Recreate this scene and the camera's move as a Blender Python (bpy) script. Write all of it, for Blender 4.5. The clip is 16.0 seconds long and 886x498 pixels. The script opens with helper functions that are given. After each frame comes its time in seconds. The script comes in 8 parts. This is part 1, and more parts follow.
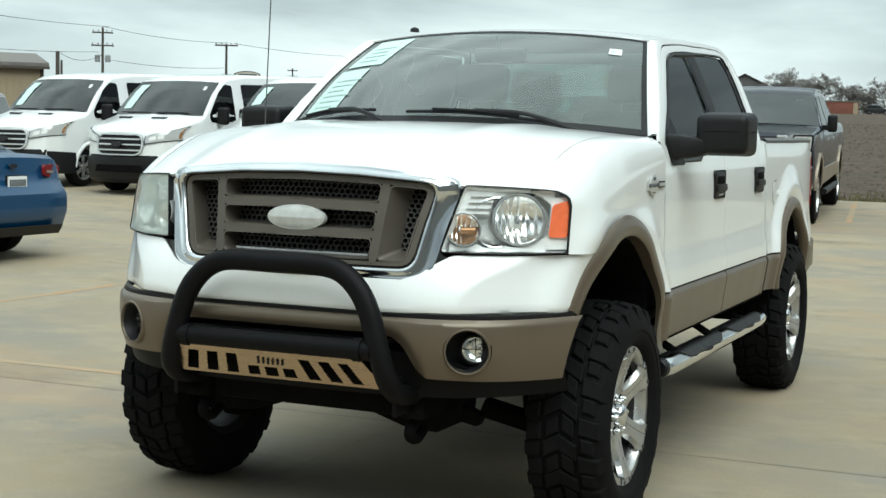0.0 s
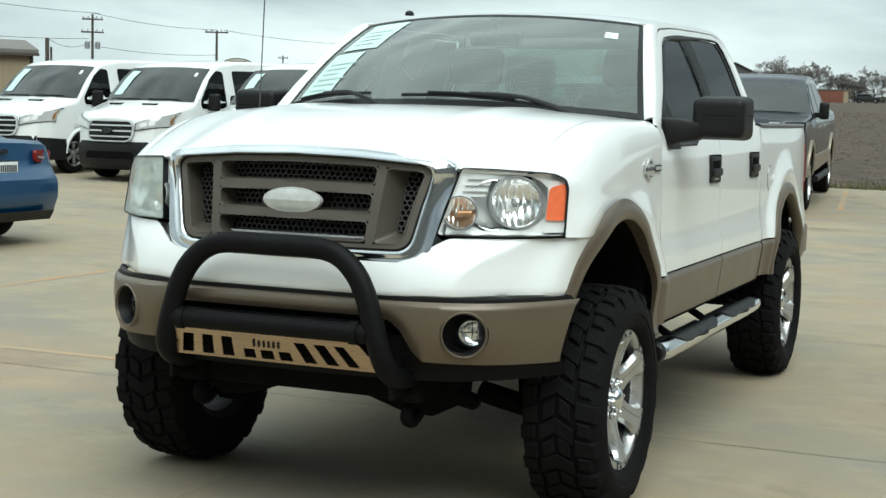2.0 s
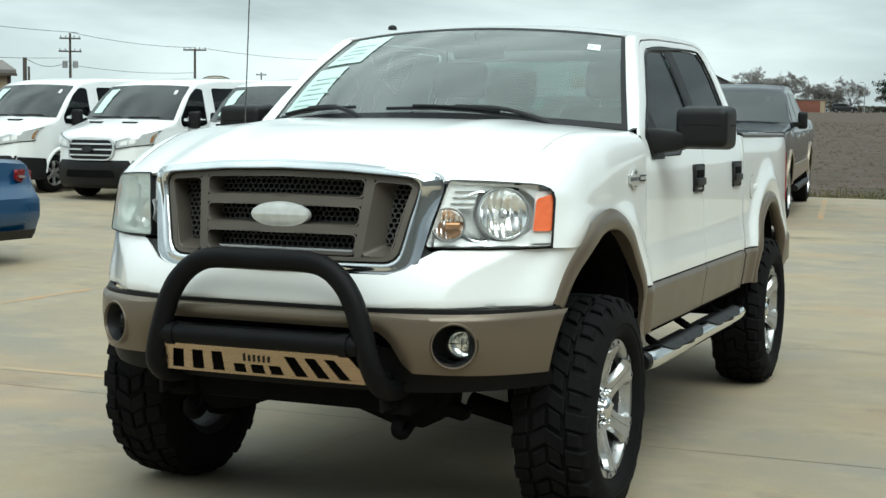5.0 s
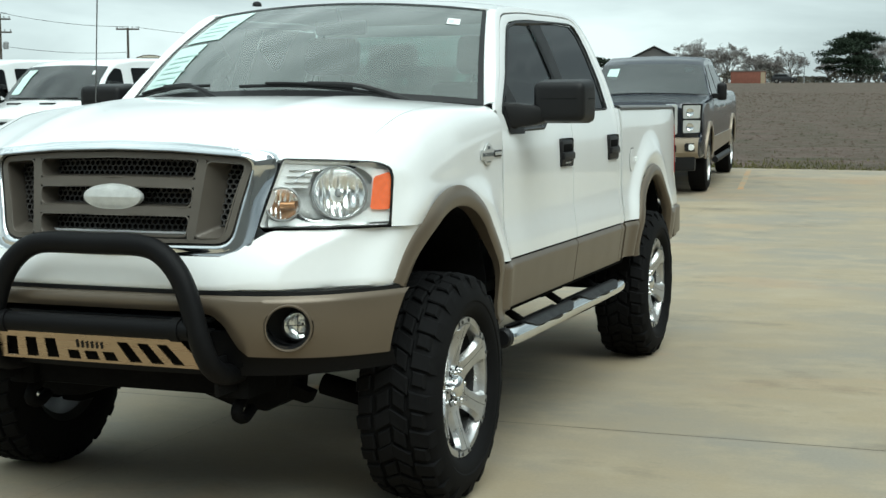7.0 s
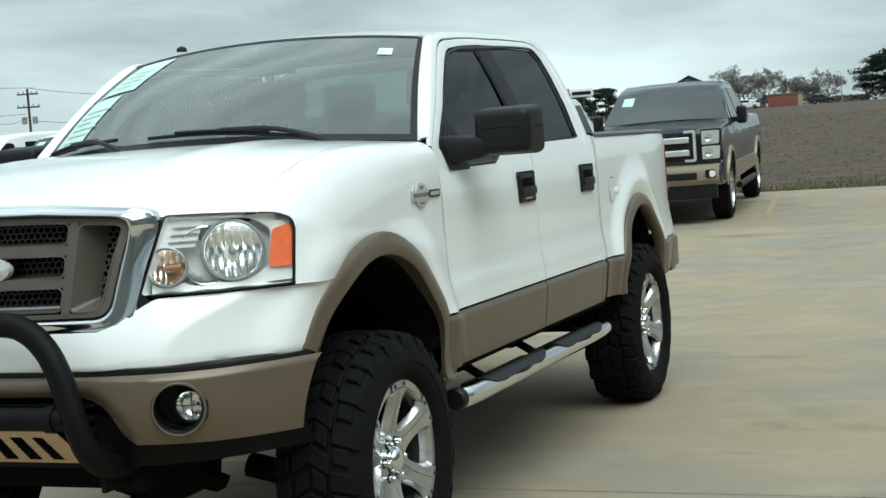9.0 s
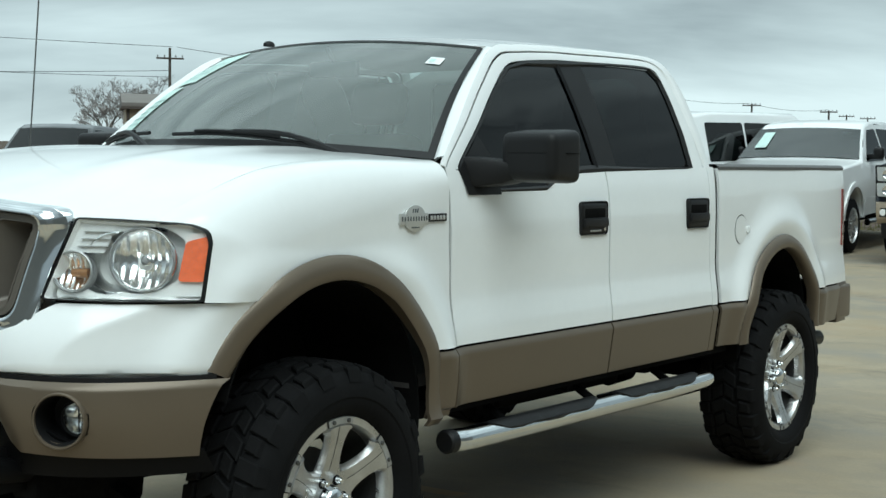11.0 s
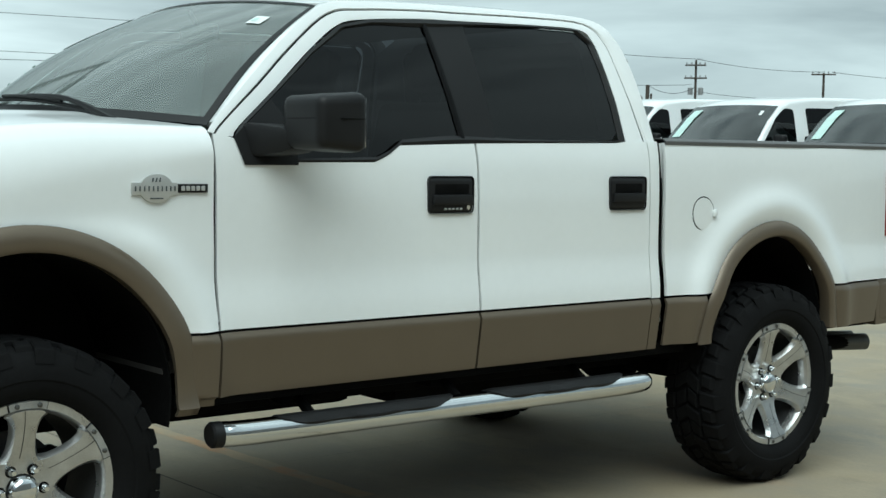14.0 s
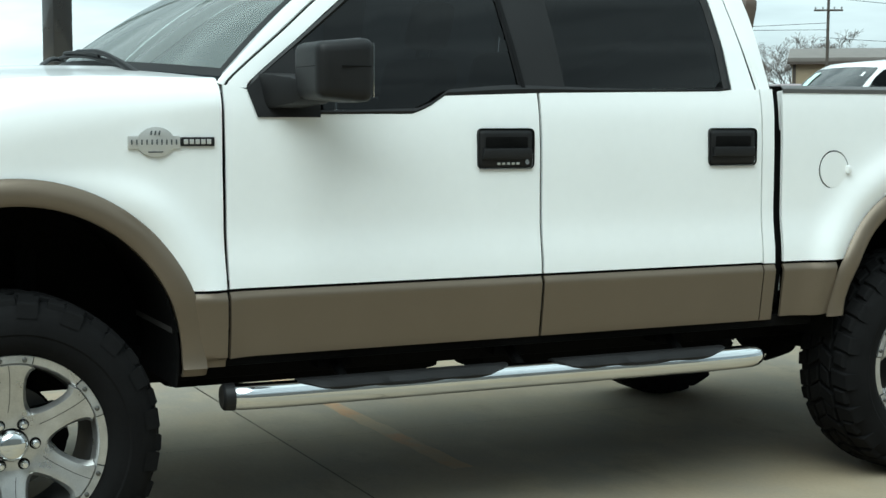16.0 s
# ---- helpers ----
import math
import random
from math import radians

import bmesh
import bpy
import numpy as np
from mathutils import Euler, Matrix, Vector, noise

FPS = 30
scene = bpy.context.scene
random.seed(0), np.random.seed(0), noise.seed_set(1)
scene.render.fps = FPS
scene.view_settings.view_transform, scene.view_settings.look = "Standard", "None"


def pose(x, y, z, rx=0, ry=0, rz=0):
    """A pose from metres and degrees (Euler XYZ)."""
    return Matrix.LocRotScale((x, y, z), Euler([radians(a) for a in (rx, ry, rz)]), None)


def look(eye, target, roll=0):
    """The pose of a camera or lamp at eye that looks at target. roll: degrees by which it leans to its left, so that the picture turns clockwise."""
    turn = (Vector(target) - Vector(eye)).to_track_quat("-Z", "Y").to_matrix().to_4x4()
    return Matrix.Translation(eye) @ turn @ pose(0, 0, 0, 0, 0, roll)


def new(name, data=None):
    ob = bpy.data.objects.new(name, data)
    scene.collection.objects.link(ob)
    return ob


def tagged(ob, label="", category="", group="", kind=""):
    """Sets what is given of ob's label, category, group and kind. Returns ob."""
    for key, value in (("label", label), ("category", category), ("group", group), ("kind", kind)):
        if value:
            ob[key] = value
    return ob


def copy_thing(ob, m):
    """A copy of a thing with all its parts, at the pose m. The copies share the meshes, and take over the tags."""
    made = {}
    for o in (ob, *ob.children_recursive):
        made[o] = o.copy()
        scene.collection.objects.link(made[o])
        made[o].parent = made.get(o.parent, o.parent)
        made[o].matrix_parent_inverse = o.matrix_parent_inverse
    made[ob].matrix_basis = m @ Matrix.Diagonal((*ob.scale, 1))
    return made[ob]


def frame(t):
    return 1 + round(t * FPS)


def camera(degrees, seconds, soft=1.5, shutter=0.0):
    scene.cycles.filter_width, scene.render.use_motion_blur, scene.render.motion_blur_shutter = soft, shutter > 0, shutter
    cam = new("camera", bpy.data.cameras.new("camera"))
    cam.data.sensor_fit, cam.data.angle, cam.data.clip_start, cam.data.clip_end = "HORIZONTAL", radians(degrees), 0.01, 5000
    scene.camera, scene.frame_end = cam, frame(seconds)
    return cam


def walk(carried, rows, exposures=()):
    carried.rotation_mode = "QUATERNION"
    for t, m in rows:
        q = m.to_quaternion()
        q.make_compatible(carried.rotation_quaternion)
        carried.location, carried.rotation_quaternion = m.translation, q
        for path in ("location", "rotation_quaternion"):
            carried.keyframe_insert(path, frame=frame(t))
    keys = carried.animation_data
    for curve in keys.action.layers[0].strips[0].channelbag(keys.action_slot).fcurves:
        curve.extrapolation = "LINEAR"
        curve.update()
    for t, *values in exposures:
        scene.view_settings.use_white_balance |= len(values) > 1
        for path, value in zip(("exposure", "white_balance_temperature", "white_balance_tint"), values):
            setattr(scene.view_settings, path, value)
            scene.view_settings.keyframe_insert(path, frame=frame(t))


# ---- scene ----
cam = camera(33.9, 16.0)
PATH = [
    (0, (2.63, -5.425, 1.557), (1.825, -3.602, 1.388), 1.3),
    (0.5, (2.628, -5.427, 1.548), (1.831, -3.601, 1.38), 1.0),
    (1, (2.616, -5.427, 1.547), (1.819, -3.602, 1.367), 1.1),
    (1.5, (2.609, -5.425, 1.543), (1.815, -3.598, 1.37), 1.1),
    (2, (2.601, -5.415, 1.536), (1.809, -3.587, 1.351), 1.4),
    (2.5, (2.594, -5.41, 1.535), (1.8, -3.586, 1.327), 1.4),
    (3, (2.592, -5.403, 1.528), (1.789, -3.583, 1.32), 1.3),
    (3.2, (2.593, -5.401, 1.535), (1.789, -3.581, 1.33), 1.4),
    (5.3, (2.582, -5.457, 1.528), (1.816, -3.617, 1.365), 0.6),
    (5.5, (2.576, -5.459, 1.539), (1.811, -3.619, 1.366), 0.6),
    (6, (2.623, -5.443, 1.538), (1.9, -3.586, 1.369), 0.6),
    (6.5, (2.724, -5.333, 1.537), (2.012, -3.473, 1.353), 0.3),
    (7, (2.919, -5.231, 1.533), (2.219, -3.368, 1.336), -0.2),
    (7.5, (2.972, -5.106, 1.505), (2.32, -3.226, 1.304), -0.5),
    (8, (2.998, -4.976, 1.525), (2.31, -3.105, 1.367), -1.4),
    (8.2, (2.957, -4.832, 1.467), (2.27, -2.96, 1.318), -2.6),
    (10.3, (3.732, -3.937, 1.506), (2.718, -2.222, 1.329), -1.1),
    (10.5, (3.855, -3.772, 1.484), (2.775, -2.101, 1.283), 0.2),
    (11, (3.987, -3.471, 1.527), (2.804, -1.863, 1.406), 0.7),
    (11.5, (4.168, -3.246, 1.503), (2.961, -1.653, 1.432), -0.9),
    (12, (4.407, -2.974, 1.53), (3.125, -1.444, 1.397), 1.5),
    (12.5, (4.537, -2.675, 1.534), (3.244, -1.155, 1.399), 0.6),
    (13, (4.744, -2.389, 1.481), (3.358, -0.951, 1.376), -1.3),
    (13.5, (4.943, -2.073, 1.491), (3.444, -0.763, 1.306), 0.9),
    (14, (5.018, -1.758, 1.47), (3.486, -0.48, 1.332), 1.0),
    (14.5, (5.14, -1.496, 1.462), (3.535, -0.312, 1.303), -0.5),
    (15, (5.263, -1.214, 1.479), (3.579, -0.158, 1.258), 0.2),
    (15.5, (5.256, -0.937, 1.45), (3.559, 0.105, 1.261), 0.5),
    (16, (5.329, -0.66, 1.415), (3.529, 0.196, 1.231), 0.2),
]
EXPOSURES = [(0, 0.46, 5980, -2), (6, 0.48, 5950, -3), (8, 0.42, 5900, -4), (10.5, 0.20, 5720, -4), (11.5, 0.11, 5720, -5), (12.5, 0.07, 5720, -5), (13.5, 0.22, 5700, -6), (14.5, 0.19, 5700, -6), (15, 0.5, 5700, -6), (15.5, 0.58, 5700, -6), (16, 0.58, 5700, -6)]
walk(cam, [(t, look(eye, target, roll)) for t, eye, target, roll in PATH], exposures=EXPOSURES)

# ---- world and light ----
SUN_DIR = Vector((0.38, -0.38, 0.84)).normalized()
world = bpy.data.worlds.new("overcast_sky")
scene.world = world
world.use_nodes = True
wt = world.node_tree
wt.nodes.clear()


def wn(kind, **values):
    n = wt.nodes.new(kind)
    for k, v in values.items():
        n.inputs[k].default_value = v
    return n


w_out = wt.nodes.new("ShaderNodeOutputWorld")
sky = wt.nodes.new("ShaderNodeTexSky")
sky.sky_type = "NISHITA"
sky.sun_disc = False
sky.sun_elevation = math.asin(SUN_DIR.z)
sky.sun_rotation = math.atan2(SUN_DIR.x, SUN_DIR.y)
sky_bg = wn("ShaderNodeBackground", Strength=0.09)
wt.links.new(sky.outputs["Color"], sky_bg.inputs["Color"])
w_tc = wt.nodes.new("ShaderNodeTexCoord")
w_map = wt.nodes.new("ShaderNodeMapping")
w_map.inputs["Scale"].default_value = (1.3, 1.3, 7.0)
wt.links.new(w_tc.outputs["Generated"], w_map.inputs["Vector"])
w_noise = wn("ShaderNodeTexNoise", Scale=2.1, Detail=7.0, Roughness=0.52, Distortion=0.35)
wt.links.new(w_map.outputs["Vector"], w_noise.inputs["Vector"])
w_ramp = wt.nodes.new("ShaderNodeValToRGB")
w_ramp.color_ramp.elements[0].position, w_ramp.color_ramp.elements[0].color = 0.34, (0.485, 0.515, 0.52, 1)
w_ramp.color_ramp.elements[1].position, w_ramp.color_ramp.elements[1].color = 0.66, (0.98, 1.02, 1.0, 1)
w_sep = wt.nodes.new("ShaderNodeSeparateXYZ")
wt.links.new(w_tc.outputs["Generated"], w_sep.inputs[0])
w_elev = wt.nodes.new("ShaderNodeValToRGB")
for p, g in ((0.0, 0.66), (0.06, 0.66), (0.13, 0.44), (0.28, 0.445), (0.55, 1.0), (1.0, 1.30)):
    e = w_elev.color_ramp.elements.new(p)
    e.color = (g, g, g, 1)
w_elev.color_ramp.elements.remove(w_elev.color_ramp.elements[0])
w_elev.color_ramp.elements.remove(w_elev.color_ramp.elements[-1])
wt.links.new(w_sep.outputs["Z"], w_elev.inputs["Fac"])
wt.links.new(w_noise.outputs["Fac"], w_ramp.inputs["Fac"])
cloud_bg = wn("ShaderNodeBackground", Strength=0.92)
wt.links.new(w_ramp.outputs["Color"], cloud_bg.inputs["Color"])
w_dot = wt.nodes.new("ShaderNodeVectorMath")
w_dot.operation = "DOT_PRODUCT"
w_dot.inputs[1].default_value = Vector((-0.86, 0.45, 0.26)).normalized()
wt.links.new(w_tc.outputs["Generated"], w_dot.inputs[0])
w_glow = wt.nodes.new("ShaderNodeMapRange")
w_glow.inputs["From Min"].default_value, w_glow.inputs["From Max"].default_value = -0.5, 1.0
w_glow.inputs["To Min"].default_value, w_glow.inputs["To Max"].default_value = 0.60, 1.36
wt.links.new(w_dot.outputs["Value"], w_glow.inputs["Value"])
w_mul = wt.nodes.new("ShaderNodeMath")
w_mul.operation = "MULTIPLY"
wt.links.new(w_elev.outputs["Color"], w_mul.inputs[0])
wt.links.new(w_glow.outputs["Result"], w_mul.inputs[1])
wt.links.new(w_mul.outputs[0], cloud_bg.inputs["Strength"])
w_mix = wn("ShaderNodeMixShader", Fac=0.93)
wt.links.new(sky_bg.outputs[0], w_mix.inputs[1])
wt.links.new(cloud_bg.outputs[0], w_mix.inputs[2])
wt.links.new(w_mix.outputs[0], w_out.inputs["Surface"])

sun = new("sun", bpy.data.lights.new("sun", "SUN"))
sun.data.energy, sun.data.angle, sun.data.color = 2.2, radians(56), (1.0, 0.97, 0.92)
sun.matrix_world = look(SUN_DIR * 50, (0, 0, 0))


# ---- materials ----
def material(name, color, rough=0.5, metal=0.0, var=0.08, scale=6.0, fine=90.0, bump=0.0, coat=0.0, rvar=0.08, tint=None, spec=0.5, stretch=(1, 1, 1)):
    """A surface with soft blotches, fine grain, uneven gloss and, where asked for, relief."""
    m = bpy.data.materials.new(name)
    m.use_nodes = True
    t = m.node_tree
    b = t.nodes["Principled BSDF"]
    tc, mp = t.nodes.new("ShaderNodeTexCoord"), t.nodes.new("ShaderNodeMapping")
    mp.inputs["Scale"].default_value = stretch
    t.links.new(tc.outputs["Object"], mp.inputs["Vector"])
    big, small = t.nodes.new("ShaderNodeTexNoise"), t.nodes.new("ShaderNodeTexNoise")
    big.inputs["Scale"].default_value, big.inputs["Detail"].default_value = scale, 5
    small.inputs["Scale"].default_value, small.inputs["Detail"].default_value = fine, 3
    for n in (big, small):
        t.links.new(mp.outputs["Vector"], n.inputs["Vector"])
    add = t.nodes.new("ShaderNodeMath")
    add.operation = "MULTIPLY_ADD"
    t.links.new(small.outputs["Fac"], add.inputs[0])
    add.inputs[1].default_value = 0.5
    t.links.new(big.outputs["Fac"], add.inputs[2])
    rng = t.nodes.new("ShaderNodeMapRange")
    rng.inputs["From Min"].default_value, rng.inputs["From Max"].default_value = 0.45, 1.05
    t.links.new(add.outputs[0], rng.inputs["Value"])
    mix = t.nodes.new("ShaderNodeMix")
    mix.data_type = "RGBA"
    c2 = tint or color
    mix.inputs["A"].default_value = (*[c * (1 - var) for c in color], 1)
    mix.inputs["B"].default_value = (*[min(1, c * (1 + var)) for c in c2], 1)
    t.links.new(rng.outputs["Result"], mix.inputs["Factor"])
    t.links.new(mix.outputs["Result"], b.inputs["Base Color"])
    rr = t.nodes.new("ShaderNodeMapRange")
    rr.inputs["To Min"].default_value, rr.inputs["To Max"].default_value = max(0.02, rough - rvar), min(1, rough + rvar)
    t.links.new(big.outputs["Fac"], rr.inputs["Value"])
    t.links.new(rr.outputs["Result"], b.inputs["Roughness"])
    b.inputs["Metallic"].default_value = metal
    b.inputs["Specular IOR Level"].default_value = spec
    b.inputs["Coat Weight"].default_value = coat
    b.inputs["Coat Roughness"].default_value = 0.04
    if bump:
        bp = t.nodes.new("ShaderNodeBump")
        bp.inputs["Strength"].default_value, bp.inputs["Distance"].default_value = bump, 0.004
        t.links.new(small.outputs["Fac"], bp.inputs["Height"])
        t.links.new(bp.outputs["Normal"], b.inputs["Normal"])
    return m


def glass(name, color, ior=1.5, rough=0.01, pale_film=0.0, thin=False):
    """A thin pane: tinted see-through with mirror gloss by angle, and a pale layer where asked for."""
    m = bpy.data.materials.new(name)
    m.use_nodes = True
    t = m.node_tree
    t.nodes.clear()
    out, mix = t.nodes.new("ShaderNodeOutputMaterial"), t.nodes.new("ShaderNodeMixShader")
    tr, gl, fr = t.nodes.new("ShaderNodeBsdfTransparent"), t.nodes.new("ShaderNodeBsdfGlossy"), t.nodes.new("ShaderNodeFresnel")
    tr.inputs["Color"].default_value = (*color, 1)
    gl.inputs["Roughness"].default_value = rough
    fr.inputs["IOR"].default_value = ior
    if thin:
        lw, pw_n, ad = t.nodes.new("ShaderNodeLayerWeight"), t.nodes.new("ShaderNodeMath"), t.nodes.new("ShaderNodeMath")
        pw_n.operation, ad.operation = "POWER", "MULTIPLY_ADD"
        pw_n.inputs[1].default_value = 4.0
        ad.inputs[1].default_value, ad.inputs[2].default_value = 0.6, 0.05
        t.links.new(lw.outputs["Facing"], pw_n.inputs[0])
        t.links.new(pw_n.outputs[0], ad.inputs[0])
        t.links.new(ad.outputs[0], mix.inputs[0])
    else:
        t.links.new(fr.outputs[0], mix.inputs[0])
    t.links.new(tr.outputs[0], mix.inputs[1])
    t.links.new(gl.outputs[0], mix.inputs[2])
    last = mix
    # pale layer: milky sky reflection painted onto windshields, weathering on the hazed lens
    if pale_film:
        last, film = t.nodes.new("ShaderNodeMixShader"), t.nodes.new("ShaderNodeBsdfDiffuse")
        film.inputs["Color"].default_value = (0.66, 0.74, 0.70, 1)
        last.inputs[0].default_value = pale_film
        t.links.new(mix.outputs[0], last.inputs[1])
        t.links.new(film.outputs[0], last.inputs[2])
    t.links.new(last.outputs[0], out.inputs["Surface"])
    return m


WHITE = material("white_paint", (0.84, 0.855, 0.85), 0.30, var=0.02, scale=2.5, fine=30, coat=0.8, rvar=0.05)
TAN = material("tan_paint", (0.140, 0.111, 0.079), 0.38, metal=0.4, var=0.06, scale=4, fine=300, coat=0.18)
TANGRILLE = material("tan_grille_plastic", (0.115, 0.101, 0.084), 0.42, metal=0.3, var=0.08, scale=9, fine=250)
BLACK = material("black_plastic", (0.0085, 0.0085, 0.009), 0.5, var=0.25, scale=9, fine=220, bump=0.12, spec=0.3)
SATIN = material("satin_black_coat", (0.004, 0.004, 0.0045), 0.52, var=0.2, scale=10, fine=400, bump=0.25, spec=0.14)
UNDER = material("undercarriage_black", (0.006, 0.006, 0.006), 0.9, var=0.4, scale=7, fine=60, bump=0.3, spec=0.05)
RUBBER = material("tyre_rubber", (0.0065, 0.0065, 0.0068), 0.8, var=0.35, scale=6, fine=70, bump=0.2, spec=0.10)
CHROME = material("chrome", (0.75, 0.77, 0.78), 0.09, metal=1.0, var=0.04, scale=8, fine=60, rvar=0.04)
ALLOY = material("machined_alloy", (0.52, 0.52, 0.515), 0.30, metal=0.85, var=0.22, scale=14, fine=260, rvar=0.12, bump=0.12)
PLATE = material("lip_plate_alloy", (0.43, 0.435, 0.435), 0.42, metal=0.7, var=0.22, scale=20, fine=220, bump=0.1)
STEEL = material("bare_steel", (0.13, 0.13, 0.125), 0.5, metal=0.9, var=0.2, scale=12, fine=150)
DISC = material("brake_disc_grey", (0.10, 0.10, 0.10), 0.5, metal=0.6, var=0.2, scale=12, fine=150)
# barrel darker than the lip: shade behind the spokes is in its colour
BARREL = material("shaded_barrel_grey", (0.055, 0.055, 0.055), 0.5, metal=0.5, var=0.25, scale=10, fine=120)
COPPER = material("brushed_skid_plate", (0.50, 0.385, 0.27), 0.28, metal=1.0, var=0.1, scale=6, fine=160, stretch=(1, 1, 8))
REFLECT = material("lamp_reflector", (0.94, 0.95, 0.94), 0.25, metal=0.10, var=0.04, scale=40, fine=120, bump=0.1)
MIRRORBOWL = material("bright_lamp_bowl", (0.95, 0.96, 0.96), 0.16, metal=1.0, var=0.03, scale=40, fine=120)
AMBER = material("amber_lens", (0.92, 0.19, 0.070), 0.2, var=0.12, scale=50, fine=300, coat=0.5)
AMBERLAMP = material("amber_bulb_bowl", (0.42, 0.22, 0.10), 0.2, metal=0.5, var=0.3, scale=60, fine=300)
RED = material("red_lens", (0.22, 0.012, 0.010), 0.18, var=0.15, scale=30, fine=300, coat=0.8)
PALE = material("pale_lens", (0.36, 0.30, 0.28), 0.2, var=0.1, scale=30, fine=300, coat=0.8)
BADGE = material("badge_silver", (0.60, 0.60, 0.585), 0.38, metal=0.6, var=0.1, scale=20, fine=300)
FADED = material("faded_emblem", (0.64, 0.65, 0.63), 0.42, metal=0.35, var=0.16, scale=24, fine=200)
PAPER = material("window_paper", (0.58, 0.75, 0.70), 0.7, var=0.06, scale=6, fine=60)
PAPERWHITE = material("paper_white", (0.80, 0.82, 0.82), 0.7, var=0.04)
INK = material("ink_grey", (0.07, 0.08, 0.085), 0.7, var=0.1)
PRINT = material("pale_print", (0.50, 0.64, 0.61), 0.7, var=0.1)
INTERIOR = material("interior_trim", (0.055, 0.05, 0.046), 0.7, var=0.15, scale=8, fine=120, bump=0.2)
LEATHER = material("seat_leather", (0.085, 0.062, 0.045), 0.5, var=0.15, scale=9, fine=120, bump=0.2)
HEADLINER = material("headliner", (0.40, 0.38, 0.35), 0.9, var=0.06)
GLASS = glass("windshield_glass", (0.45, 0.55, 0.52), 1.9, 0.01, 0.15)
TINT = glass("tinted_glass", (0.045, 0.05, 0.055), 1.46)
LENS = glass("clear_lens", (0.98, 0.985, 0.98), 1.35, thin=True)
HAZED = glass("hazed_lens", (0.95, 0.96, 0.92), 1.35, pale_film=0.42, thin=True)
DARKGLASS = glass("dark_van_glass", (0.08, 0.10, 0.10), 1.5)
SKYGLASS = glass("parked_windshield_glass", (0.14, 0.19, 0.19), 2.25, 0.02, 0.04)
VANGLASS = glass("van_windshield_glass", (0.10, 0.14, 0.15), 1.8, 0.02, 0.03)
RAIL = material("bed_rail_cap", (0.10, 0.10, 0.10), 0.6, var=0.15, bump=0.1)
BLUE = material("blue_paint", (0.001, 0.048, 0.130), 0.30, metal=0.3, var=0.06, coat=0.45)
DARKBLUE = material("dark_blue_paint", (0.004, 0.008, 0.018), 0.22, var=0.1, coat=0.6)
DARKRED = material("dark_red_paint", (0.10, 0.012, 0.012), 0.3, metal=0.2, var=0.1, coat=0.9)
GREYPAINT = material("grey_paint", (0.30, 0.32, 0.33), 0.3, metal=0.4, var=0.08, coat=0.8)
CHARCOAL = material("charcoal_paint", (0.02, 0.021, 0.023), 0.3, var=0.1, coat=0.8)
# chrome trim with the sky's reflection put into a paler, duller colour
PALECHROME = material("sky_pale_chrome", (0.72, 0.74, 0.74), 0.32, metal=0.6, var=0.08, scale=9, fine=80)
GOLD = material("tan_bumper", (0.36, 0.30, 0.225), 0.4, metal=0.4, var=0.06, coat=0.3)


# ---- mesh tools ----
SHAPE = []


def part(name, bm, mat, parent=None, label="", smooth=38, flip=False):
    """Links a bmesh as one mesh object under a thing or under a part."""
    if flip:
        bmesh.ops.reverse_faces(bm, faces=bm.faces[:])
    if SHAPE:
        for v in bm.verts:
            v.co = SHAPE[-1](v.co)
    me = bpy.data.meshes.new(name)
    bm.to_mesh(me)
    bm.free()
    me.materials.append(mat)
    if smooth:
        me.polygons.foreach_set("use_smooth", [True] * len(me.polygons))
        me.set_sharp_from_angle(angle=radians(smooth))
    ob = new(name, me)
    ob.parent = parent
    if label:
        ob["label"] = label
    return ob


def thing(name, label, category, group="", kind="", at=None):
    ob = tagged(new(name), label, category, group, kind)
    ob.empty_display_size = 0.2
    if at is not None:
        ob.matrix_basis = at
    return ob


def fix(bm):
    bmesh.ops.recalc_face_normals(bm, faces=bm.faces[:])
    return bm


def grid(fn, nu, nv, thick=0.0):
    """A sheet of nu x nv cells; fn(u, v) gives its places for u, v from 0 to 1."""
    bm = bmesh.new()
    vs = [[bm.verts.new(fn(i / nu, j / nv)) for j in range(nv + 1)] for i in range(nu + 1)]
    for i in range(nu):
        for j in range(nv):
            bm.faces.new((vs[i][j], vs[i + 1][j], vs[i + 1][j + 1], vs[i][j + 1]))
    bmesh.ops.remove_doubles(bm, verts=bm.verts[:], dist=1e-5)
    fix(bm)
    if thick:
        bmesh.ops.solidify(bm, geom=bm.faces[:], thickness=thick)
        fix(bm)
    return bm


def strip(rows, thick=0.0, closed=False):
    """A sheet through rows of points, all of one length."""
    n = len(rows[0])
    bm = bmesh.new()
    vs = [[bm.verts.new(p) for p in r] for r in rows]
    for a, b in zip(vs, vs[1:]):
        for k in range(n if closed else n - 1):
            f = (a[k], a[(k + 1) % n], b[(k + 1) % n], b[k])
            bm.faces.new(f)
    fix(bm)
    if thick:
        bmesh.ops.solidify(bm, geom=bm.faces[:], thickness=thick)
        fix(bm)
    return bm


